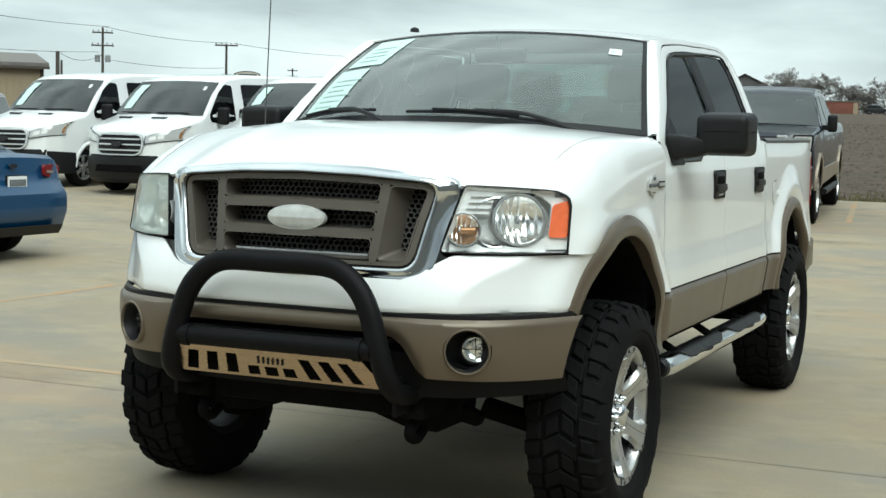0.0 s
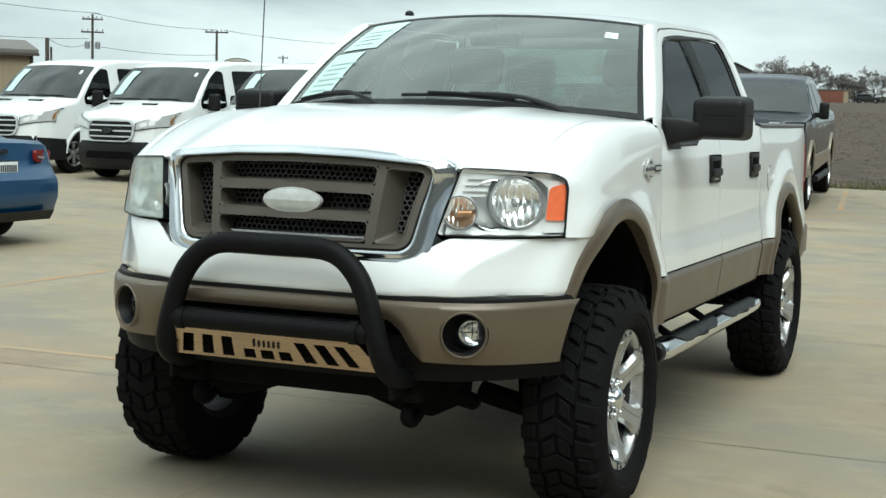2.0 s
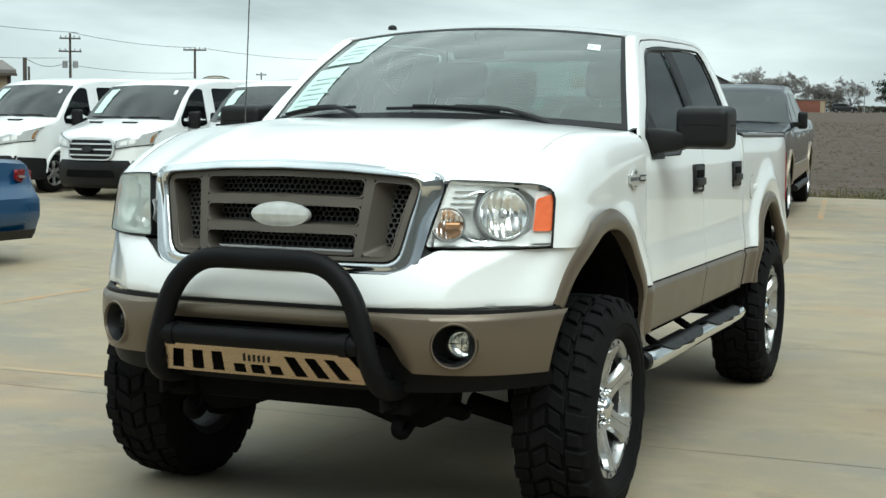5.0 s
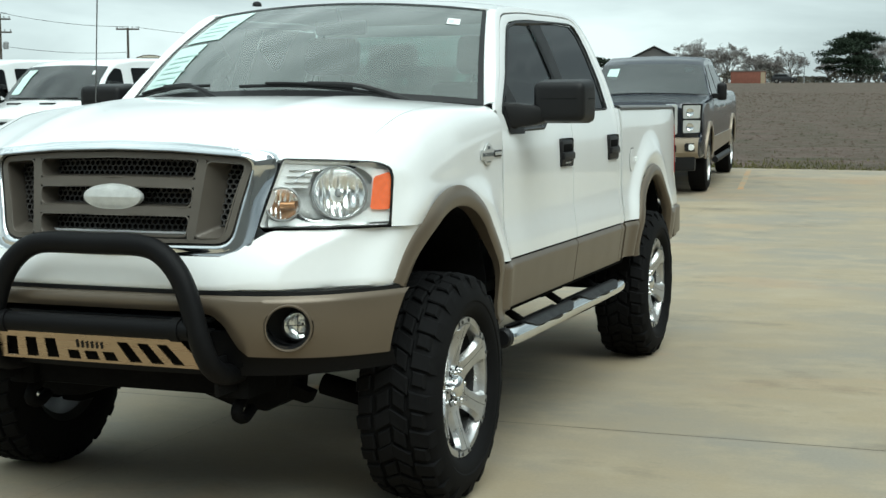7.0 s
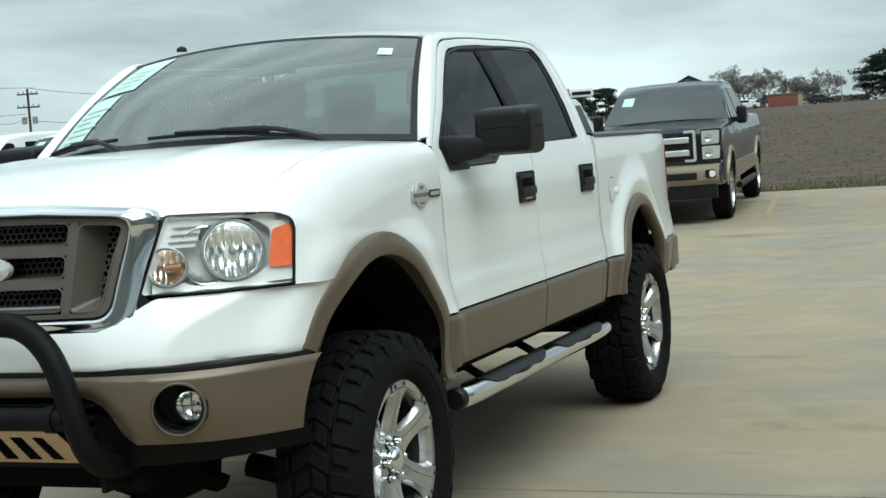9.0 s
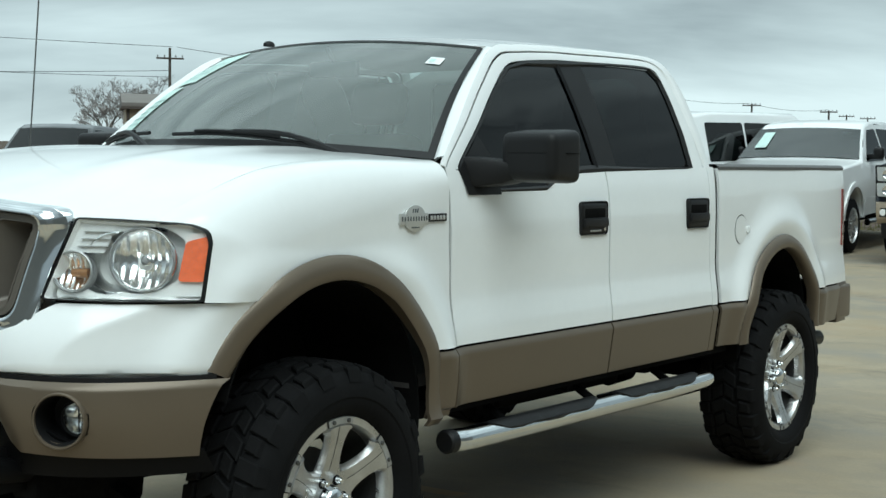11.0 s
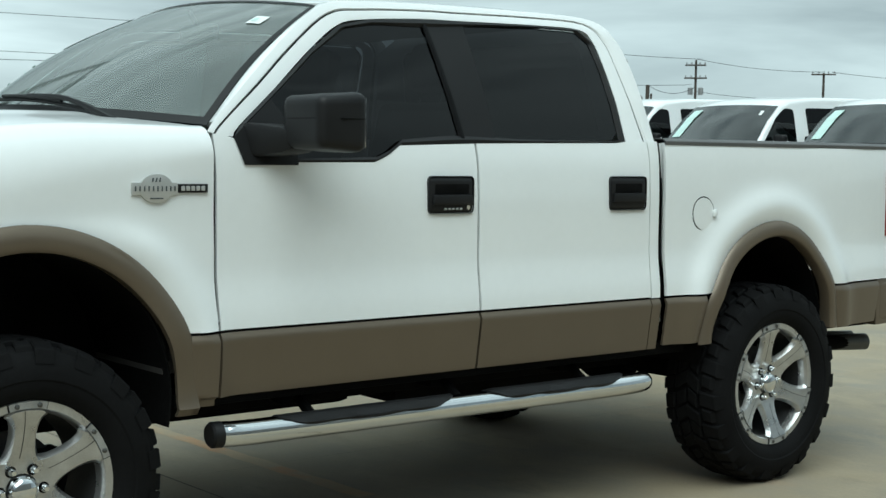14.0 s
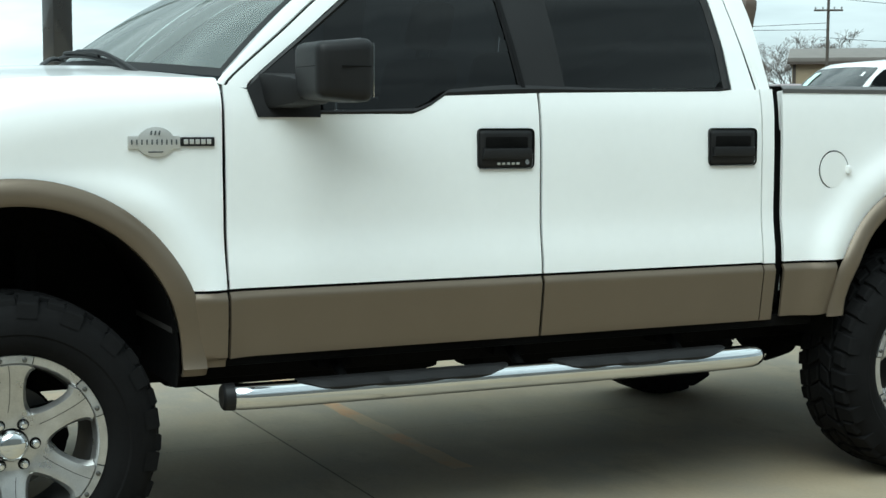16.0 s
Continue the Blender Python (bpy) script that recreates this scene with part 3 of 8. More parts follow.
part("windshield_seal", merge(band(0, 1, 0.975, 1.0, 24, 1, 0.003), band(0, 1, 0.0, 0.045, 24, 1, 0.003), band(0, 0.012, 0.0, 1.0, 1, 16, 0.003), band(0.988, 1, 0.0, 1.0, 1, 16, 0.003)), BLACK, truck, "black windshield border")


def roof(u, v):
    """u across, v from the windshield to the rear."""
    w = 2 * u - 1
    rear = 2.55 + 0.02 * (1 - w * w)
    front = 1.085 + 0.100 * w * w
    y = lerp(front, rear, v)
    if y < 1.17:
        e = (0.645, 1.890)
    else:
        ze = pw(y, [p[0] for p in O[4:10]], [p[1] for p in O[4:10]])
        e = (house_x(ze), ze)
    z = e[1] + (0.040 + 0.012 * math.sin(math.pi * v)) * (1 - abs(w) ** 2.4)
    z -= 0.035 * max(0, v - 0.9) / 0.1 * (1 - w * w)
    return (e[0] * w, y, z)


part("roof", grid(roof, 36, 40, 0.012), WHITE, truck, "white cab roof")
part("headliner", grid(lambda u, v: (roof(u, v)[0] * 0.97, lerp(1.15, 2.5, v), roof(u, v)[2] - 0.03), 10, 8), HEADLINER, truck)
part("roof_antenna", lathe([(0, 0.024), (0.012, 0.023), (0.020, 0.015), (0.024, 0.0)], 18, lambda a, c, s, r: (-0.50 + r * c * 0.8, 1.305 + r * s * 1.3, 1.945 + a)), BLACK, truck, "small black roof antenna")

# side glass and the black posts between
pane_f = [(0.725, 1.442), (0.742, 1.375), (1.245, 1.378), (1.305, 1.40), (1.365, 1.435), (1.665, 1.442), (1.602, 1.856), (1.36, 1.838), (1.215, 1.808), (1.05, 1.710), (0.885, 1.579), (0.745, 1.468)]
pane_r = [(1.83, 1.447), (2.49, 1.457), (2.532, 1.49), (2.524, 1.72), (2.504, 1.825), (2.45, 1.868), (2.2, 1.870), (1.797, 1.860)]


def pane(outline, off):
    bm = bmesh.new()
    c = (sum(p[0] for p in outline) / len(outline), sum(p[1] for p in outline) / len(outline))
    rings = []
    fine = []
    for p, q in zip(outline, outline[1:] + outline[:1]):
        fine += [(lerp(p[0], q[0], k / 6), lerp(p[1], q[1], k / 6)) for k in range(6)]
    for s in (1.0, 0.75, 0.5, 0.25):
        rings.append([bm.verts.new((house_x(lerp(c[1], p[1], s)) + off, lerp(c[0], p[0], s), lerp(c[1], p[1], s))) for p in fine])
    mid = bm.verts.new((house_x(c[1]) + off, c[0], c[1]))
    n = len(fine)
    for a, b in zip(rings, rings[1:]):
        for k in range(n):
            bm.faces.new((a[k], a[(k + 1) % n], b[(k + 1) % n], b[k]))
    for k in range(n):
        bm.faces.new((rings[-1][k], rings[-1][(k + 1) % n], mid))
    return fix(bm)


pair("side_window", pane(pane_f, -0.008), TINT, truck, "dark tinted front side window")
pair("side_window", pane(pane_r, -0.008), TINT, truck, "dark tinted rear side window")
W_full = W + [(2.50, 1.447), (1.74, 1.435), (1.37, 1.423), (1.31, 1.388), (1.25, 1.366), (0.735, 1.363)]
ring_o = [Vector((lerp(p[0], q[0], k / 7), lerp(p[1], q[1], k / 7), 0)) for p, q in zip(W_full, W_full[1:] + W_full[:1]) for k in range(7)]
ring_o.append(ring_o[0].copy())
inner = []
for p in ring_o:
    q = Vector((1.62, 1.66, 0))
    d = (q - p)
    inner.append(p + d.normalized() * 0.028)
pair("window_trim", strip([[(house_x(p.y) + o, p.x, p.y) for p in r] for r, o in ((ring_o, 0.001), ([lerp(a, b, 0.5) for a, b in zip(ring_o, inner)], 0.005), (inner, -0.006))]), BLACK, truck, "black window trim")
pair("b_pillar", pane([(1.655, 1.437), (1.84, 1.442), (1.802, 1.866), (1.595, 1.858)], -0.004), BLACK, truck, "gloss black door post")
pair("window_divider", pane([(1.662, 1.44), (1.678, 1.44), (1.614, 1.858), (1.598, 1.856)], 0.002), SATIN, truck)

# rear wall of the cab
rear_o = [(-0.86, 0.70), (0.86, 0.70), (0.86, 1.45), (0.70, 1.86), (0.55, 1.925), (-0.55, 1.925), (-0.70, 1.86), (-0.86, 1.45)]
rear_i = [(-0.58, 1.47), (0.58, 1.47), (0.60, 1.50), (0.55, 1.82), (0.52, 1.85), (-0.52, 1.85), (-0.55, 1.82), (-0.60, 1.50)]
part("cab_rear_wall", strip([[(a, 2.70 - 0.35 * max(0, b - 1.45) * 0.6, b) for a, b in o] for o in (rear_o, rear_i)], 0.01, True), WHITE, truck)
part("rear_window", prism(rear_i, lambda a, b, d: (a, 2.697 - 0.35 * max(0, b - 1.45) * 0.6 + d, b), 0.004), GLASS, truck, "cab rear window")

# cabin
part("cab_floor", box(-0.84, 0.84, 0.47, 2.68, 0.72, 0.76), INTERIOR, truck)
part("firewall", box(-0.80, 0.80, 0.48, 0.52, 0.76, 1.40), INTERIOR, truck)
pair("door_card", box(0.835, 0.85, 0.66, 2.66, 0.78, 1.36), INTERIOR, truck)
def dash(u, v):
    w = 2 * u - 1
    pts = [(cowl_y(w * 0.8) + 0.06, 1.455 - 0.03 * w * w), (0.62 + 0.1 * w * w, 1.475), (0.92, 1.46), (1.0, 1.40), (1.0, 1.25), (0.94, 1.05)]
    q = curve([(a, b, 0) for a, b in pts], 13)[round(v * 12)]
    return (w * 0.815, q.x, q.y)
part("dashboard", grid(dash, 20, 12), INTERIOR, truck, "dark grey dashboard")
wheel_m = Matrix.Translation((0.37, 1.10, 1.34)) @ Matrix.Rotation(radians(-65), 4, "X")
ringp = [(0.185 * math.cos(2 * math.pi * k / 36), 0.185 * math.sin(2 * math.pi * k / 36), 0) for k in range(37)]
part("steering_wheel", merge(moved(tube(ringp, 0.015, 8, False), wheel_m), moved(box(-0.17, 0.17, -0.02, 0.03, -0.02, 0.01, 0.008), wheel_m), moved(tube([(0, 0, 0), (0, 0, -0.3)], 0.03, 10), wheel_m)), BLACK, truck, "black steering wheel")
for sx, sy in ((0.40, 1.42), (-0.40, 1.42), (0.42, 2.33), (-0.42, 2.33)):
    seat = part("seat", box(sx - 0.26, sx + 0.26, sy - 0.15, sy + 0.38, 0.86, 1.02, 0.05, 3), LEATHER, truck, "brown leather seat")
    tilt = Matrix.Translation((sx, sy + 0.36, 0.98)) @ Matrix.Rotation(radians(-14), 4, "X")
    part("backrest", moved(box(-0.25, 0.25, -0.07, 0.07, 0.0, 0.62, 0.055, 3), tilt), LEATHER, seat)
    part("headrest", moved(box(-0.14, 0.14, -0.05, 0.05, 0.67, 0.86, 0.045, 3), tilt), LEATHER, seat)
    part("headrest_post", moved(tube([(-0.06, 0, 0.58), (-0.06, 0, 0.70)], 0.007, 8), tilt), CHROME, seat)
    part("headrest_post", moved(tube([(0.06, 0, 0.58), (0.06, 0, 0.70)], 0.007, 8), tilt), CHROME, seat)
mirror_in = part("inside_mirror", box(-0.12, 0.12, 1.10, 1.13, 1.79, 1.855, 0.014), BLACK, truck, "inside rear-view mirror")
part("mirror_stalk", tube([(0, 1.12, 1.84), (0, 1.07, 1.905)], 0.009, 8), BLACK, mirror_in)


# door mirrors
def mirror_head():
    bm = box(0.945, 1.172, 0.815, 0.990, 1.397, 1.580, 0.038, 4)
    for v in bm.verts:
        if v.co.y < 0.87:
            v.co.z = lerp(v.co.z, 1.48, 0.10)
            v.co.x = lerp(v.co.x, 1.05, 0.08)
    return bm


heads = pair("door_mirror", mirror_head(), BLACK, truck, "large black plastic door mirror")
arm = prism([(0.845, 1.384), (0.90, 1.380), (0.97, 1.392), (1.0, 1.404), (1.0, 1.462), (0.96, 1.474), (0.90, 1.482), (0.845, 1.486)], lambda a, b, d: (a, 0.735 + d + 0.55 * (a - 0.845), b), 0.115, 0.016)
armm = mirrored(arm)
part("mirror_arm", arm, BLACK, heads[0])
part("mirror_arm", armm, BLACK, heads[1])
mg = box(0.965, 1.152, 0.9895, 0.9912, 1.412, 1.565, 0.0005)
mgm = mirrored(mg)
MIRROR = material("mirror_silver", (0.85, 0.86, 0.86), 0.03, metal=1.0, var=0.01, rvar=0.01)
part("mirror_glass", mg, MIRROR, heads[0])
part("mirror_glass", mgm, MIRROR, heads[1])
seam = merge(box(0.9442, 1.1728, 0.885, 0.975, 1.4975, 1.4995, 0.0005), box(0.985, 1.135, 0.8142, 0.87, 1.4975, 1.4995, 0.0005))
seam_m = mirrored(seam)
part("mirror_seam", seam, UNDER, heads[0])
part("mirror_seam", seam_m, UNDER, heads[1])
sail = pane([(0.700, 1.44), (0.728, 1.354), (0.93, 1.354), (0.935, 1.46), (0.86, 1.56)], 0.007)
pair("mirror_sail", sail, BLACK, truck)

# badges on the front fenders: an oval shield plate and a slim dark plate
def fender_plate(outline, d0, d1):
    return prism(outline, lambda a, b, d: (lerp(side_x(a, b), shoulder_x(a), min(1, max(0, (b - 1.1) / 0.1))) + 0.006 + d0 + d, a, b), d1 - d0, 0.0015)
ov = [(0.415 + 0.056 * math.cos(t), 1.283 + 0.043 * math.sin(t)) for t in (2 * math.pi * k / 28 for k in range(28))]
bar_o = [(0.335, 1.263), (0.487, 1.263), (0.487, 1.300), (0.335, 1.300)]
pl = part("fender_badge", merge(fender_plate(bar_o, -0.004, 0.002), fender_plate(ov, -0.003, 0.003)), BADGE, truck, "oval silver badge plate with dark lettering bars")
part("badge_lettering", merge(*[fender_plate([(0.343 + k * 0.0145, 1.275), (0.3475 + k * 0.0145, 1.275), (0.3475 + k * 0.0145, 1.290), (0.343 + k * 0.0145, 1.290)], 0.002, 0.005) for k in range(10)],
     *[fender_plate([(0.397 + k * 0.012, 1.302), (0.402 + k * 0.012, 1.302), (0.405 + k * 0.012, 1.315), (0.400 + k * 0.012, 1.315)], 0.002, 0.005) for k in range(3)],
     fender_plate([(0.392, 1.252), (0.436, 1.252), (0.436, 1.256), (0.392, 1.256)], 0.002, 0.005)), INK, pl)
part("model_plate", fender_plate([(0.489, 1.270), (0.592, 1.270), (0.592, 1.296), (0.489, 1.296)], -0.004, 0.002), BLACK, pl)
part("plate_bars", merge(*[fender_plate([(0.498 + k * 0.0175, 1.276), (0.511 + k * 0.0175, 1.276), (0.511 + k * 0.0175, 1.290), (0.498 + k * 0.0175, 1.290)], 0.001, 0.004) for k in range(5)]), BADGE, pl)

# ---- front end ----
def grille_y(x, z):
    return -0.775 + 0.20 * (z - 1.166) + 0.075 * (x / 0.55) ** 2


GX = 0.014


def crown(a, b):
    """The grille's upper edges arch: they fall towards the sides."""
    return b - 0.026 * (a / 0.48) ** 2 * max(0.0, (b - 1.16) / 0.165)


def on_grille(a, b, d):
    return (a + GX, grille_y(a, b) - 0.012 - d, crown(a, b))


def rounded(poly, r, n=5):
    """A polygon with its corners rounded."""
    out = []
    m = len(poly)
    for k in range(m):
        p, a, b = (Vector((*poly[j % m], 0)) for j in (k, k - 1, k + 1))
        da, db = (a - p), (b - p)
        rr = min(r, da.length * 0.45, db.length * 0.45)
        s, e = p + da.normalized() * rr, p + db.normalized() * rr
        for i in range(n + 1):
            t = i / n
            q = s * (1 - t) ** 2 + p * 2 * t * (1 - t) + e * t * t
            out.append((q.x, q.y))
    return out


def hoop(o, i, d0, d1, at):
    """A closed frame between two like outlines, from depth d0 to d1."""
    return strip([[at(*p, d) for p in r] for r, d in ((o, d0), (o, d1), (i, d1), (i, d0), (o, d0))], 0, True)


def dense(poly, n=4):
    out = []
    for p, q in zip(poly, poly[1:] + poly[:1]):
        out += [(lerp(p[0], q[0], k / n), lerp(p[1], q[1], k / n)) for k in range(n)]
    return out


trap = lambda top, bot, zt, zb, r: dense(rounded([(-top, zt), (top, zt), (bot, zb), (-bot, zb)], r), 4)


def chrome_ring(a, b, zt, zb, r, d, tuck):
    """One line round the grille: tuck 0 lies on the grille's curve, 1 on the nose and the lamps."""
    out = []
    for x, z in trap(a, b, zt, zb, r):
        y = grille_y(x, z) - 0.012 - d - (0.020 * max(0.0, min(1.0, (z - 1.25) / 0.08)) if d > 0 else 0.0)
        out.append((x + GX, lerp(y, nose_y(x) - 0.016 - 0.25 * max(0.0, 1.27 - z), tuck), crown(x, z)))
    return out


rings = ((0.556, 0.482, 1.362, 0.980, 0.075, -0.06, 0.0), (0.556, 0.482, 1.362, 0.980, 0.075, 0.0, 0.92), (0.552, 0.478, 1.360, 0.983, 0.072, 0.0, 1.0), (0.534, 0.462, 1.354, 0.990, 0.066, 0.004, 0.85), (0.514, 0.446, 1.347, 1.000, 0.060, 0.016, 0.35), (0.500, 0.432, 1.340, 1.008, 0.056, 0.022, 0.0), (0.490, 0.426, 1.333, 1.015, 0.053, 0.021, 0.0), (0.484, 0.421, 1.328, 1.021, 0.050, 0.012, 0.0), (0.483, 0.420, 1.327, 1.022, 0.05, -0.05, 0.0))
surround = part("grille_surround", strip([chrome_ring(*r) for r in rings], 0, True), CHROME, truck, "chrome grille surround", 60)
part("surround_lip", hoop(trap(0.484, 0.421, 1.328, 1.021, 0.050), trap(0.477, 0.415, 1.322, 1.027, 0.048), -0.03, 0.003, on_grille), BLACK, surround)
def bar(poly, d0=-0.05, d1=0.012, r=0.012):
    return prism(dense(rounded(poly, r, 3), 3), lambda a, b, d: on_grille(a, b, d0 + d), d1 - d0)
frame_b = hoop(trap(0.478, 0.416, 1.323, 1.026, 0.048), trap(0.455, 0.398, 1.307, 1.039, 0.036), -0.06, 0.012, on_grille)
grille = part("grille", frame_b, TANGRILLE, truck, "tan slotted grille with dark honeycomb mesh")


def edge_x(z, top, bot):
    """A slanted edge of the grille: its x at a height."""
    return lerp(bot, top, (z - 1.038) / 0.270)


for sx in (-1, 1):
    part("grille_upright", bar([(sx * 0.296, 1.312), (sx * 0.324, 1.312), (sx * 0.300, 1.034), (sx * 0.274, 1.034)]), TANGRILLE, grille)
for z0, z1 in ((1.209, 1.238), (1.115, 1.141)):
    part("grille_bar", bar([(-0.30, z1), (0.30, z1), (0.29, z0), (-0.29, z0)], -0.05, 0.0115), TANGRILLE, grille)


def slot_lip(poly, floor, r=0.020):
    """The rounded rim and sloping walls of one slot, down to a smaller floor outline."""
    o, f = (dense(rounded(p, q), 2) for p, q in ((poly, r), (floor, r * 0.7)))
    cx, cz = sum(p[0] for p in poly) / len(poly), sum(p[1] for p in poly) / len(poly)
    rows = []
    for g, d in ((-0.004, 0.0130), (0.0, 0.0125), (0.003, 0.008)):
        rows.append([on_grille(x - math.copysign(g, x - cx), z - math.copysign(g, z - cz), d) for x, z in o])
    for t, d in ((0.12, -0.004), (0.5, -0.034), (1.0, -0.072)):
        rows.append([on_grille(lerp(p[0] - math.copysign(0.003, p[0] - cx), q[0], t), lerp(p[1] - math.copysign(0.003, p[1] - cz), q[1], t), d) for p, q in zip(o, f)])
    return strip(rows, 0, True)


for z0, z1 in ((1.238, 1.308), (1.140, 1.210), (1.044, 1.116)):
    a, b = edge_x(z0, 0.297, 0.275), edge_x(z1, 0.297, 0.275)
    part("grille_slot", slot_lip([(-a, z0), (a, z0), (b, z1), (-b, z1)], [(-a + 0.02, z0 + 0.008), (a - 0.02, z0 + 0.008), (b - 0.02, z1 - 0.008), (-b + 0.02, z1 - 0.008)]), TANGRILLE, grille)
for sx in (-1, 1):
    part("grille_slot", slot_lip([(sx * 0.300, 1.040), (sx * 0.396, 1.040), (sx * 0.455, 1.306), (sx * 0.323, 1.306)], [(sx * 0.348, 1.074), (sx * 0.388, 1.070), (sx * 0.443, 1.294), (sx * 0.368, 1.294)]), TANGRILLE, grille)
part("grille_backing", grid(lambda u, v: on_grille(lerp(-0.47, 0.47, u) * lerp(0.78, 1, v), lerp(1.02, 1.315, v), -0.10), 12, 6), UNDER, grille)


def honeycomb(x0, x1, z0, z1, edge, d=-0.066, p=0.0205):
    """Hexagonal cells as thin walls, kept where edge(x, z) is true."""
    bm = bmesh.new()
    ro, ri = p / math.sqrt(3) * 1.0, p / math.sqrt(3) * 0.78
    row = 0
    z = z0
    while z < z1:
        x = x0 + (p / 2 if row % 2 else 0)
        while x < x1:
            if edge(x, z):
                o0 = [bm.verts.new(on_grille(x + ro * math.sin(t), z + ro * math.cos(t), d)) for t in (math.pi / 3 * k for k in range(6))]
                i0 = [bm.verts.new(on_grille(x + ri * math.sin(t), z + ri * math.cos(t), d)) for t in (math.pi / 3 * k for k in range(6))]
                i1 = [bm.verts.new(on_grille(x + ri * math.sin(t), z + ri * math.cos(t), d - 0.018)) for t in (math.pi / 3 * k for k in range(6))]
                for k in range(6):
                    bm.faces.new((o0[k], o0[(k + 1) % 6], i0[(k + 1) % 6], i0[k]))
                    bm.faces.new((i0[k], i0[(k + 1) % 6], i1[(k + 1) % 6], i1[k]))
            x += p
        z += p * 0.866
        row += 1
    return bm


MESHMAT = material("mesh_plastic", (0.050, 0.047, 0.044), 0.5, var=0.2, scale=20, fine=200)
part("honeycomb_mesh", honeycomb(-0.46, 0.46, 1.035, 1.312, lambda x, z: abs(x) < lerp(0.395, 0.452, (z - 1.038) / 0.27)), MESHMAT, grille, "dark honeycomb mesh", 0)
EX, EZ = 0.016, 1.173
el = [(0.107 * math.cos(t), 0.044 * math.sin(t)) for t in (2 * math.pi * k / 48 for k in range(48))]
emb = part("grille_emblem", prism(el, lambda a, b, d: (EX + a, -0.775 - d, EZ + b), 0.028, 0.003), FADED, truck, "faded grey oval emblem")


def emblem_face(u, v):
    """A worn oval face, domed, with a faint crease along its middle."""
    a, b = 0.101 * u * math.cos(2 * math.pi * v), 0.0385 * u * math.sin(2 * math.pi * v)
    return (EX + a, -0.8035 - 0.009 * (1 - u * u) - 0.0015 * math.exp(-((b / 0.006) ** 2)), EZ + b)


part("emblem_face", grid(emblem_face, 10, 48), FADED, emb, "worn plain oval face")

part("nose_panel", grid(lambda u, v: (lerp(-0.60, 0.60, u), nose_y(lerp(-0.60, 0.60, u)) - 0.002, lerp(0.93, 1.058, v)), 40, 4), WHITE, truck)

# head lamps
lamp_out = rounded([(0.566, 1.302), (0.66, 1.299), (0.76, 1.293), (0.815, 1.287), (0.846, 1.270), (0.856, 1.235), (0.860, 1.074), (0.70, 1.072), (0.514, 1.076)], 0.012, 4)


def lamp_sheet(off, shrink=0.0):
    c = (0.69, 1.185)
    o = dense(lamp_out, 2)
    bm = bmesh.new()
    rings = []
    for s in (1.0 - shrink, 0.82, 0.6, 0.4, 0.2):
        rings.append([bm.verts.new((lerp(c[0], p[0], s), lamp_y(lerp(c[0], p[0], s), lerp(c[1], p[1], s)) + off, lerp(c[1], p[1], s))) for p in o])
    mid = bm.verts.new((c[0], lamp_y(*c) + off, c[1]))
    n = len(o)
    for a, b in zip(rings, rings[1:]):
        for k in range(n):
            bm.faces.new((a[k], a[(k + 1) % n], b[(k + 1) % n], b[k]))
    for k in range(n):
        bm.faces.new((rings[-1][k], rings[-1][(k + 1) % n], mid))
    return fix(bm)


def lamp_ring():
    o = dense(lamp_out, 2)
    c = (0.69, 1.185)
    i = [(lerp(c[0], p[0], 0.984), lerp(c[1], p[1], 0.965)) for p in o]
    return strip([[(p[0], lamp_y(*p) + d, p[1]) for p in r] for r, d in ((o, 0.05), (o, -0.003), (i, -0.005), (i, 0.002))], 0, True)


def lamp_wall():
    c = (0.69, 1.185)
    i = [(lerp(c[0], p[0], 0.98), lerp(c[1], p[1], 0.97)) for p in dense(lamp_out, 2)]
    return strip([[(p[0], lamp_y(*p) + d, p[1]) for p in i] for d in (0.002, 0.088)], 0, True)


def bowl(x, z, r, depth, rim, flutes=0.0, turn=34, sink=0.030):
    """A lamp bowl with upright flutes pressed into it."""
    y = lamp_y(x, z) + sink
    prof = [(0.0, r * 1.08), (-rim, r * 1.04), (-rim, r)] + [(depth * (1 - (q / 10) ** 2), r * q / 10) for q in (9.7 - 0.275 * k for k in range(29))] + [(depth * 0.5, r * 0.17), (depth * 0.45, 0.0)]
    bm = lathe(prof, 72 if flutes else 32, lambda a, c, q, rr: (rr * c, a, rr * q))
    if flutes:
        for v in bm.verts:
            if math.hypot(v.co.x, v.co.z) < r * 0.97:
                v.co.y += flutes * math.sin(v.co.x / r * 22) * (0.6 + 0.4 * math.sin(v.co.z / r * 5 + v.co.x / r * 3))
    return moved(bm, Matrix.Translation((x, y, z)) @ Matrix.Rotation(radians(turn), 4, "Z") @ Matrix.Rotation(radians(-9), 4, "X"))


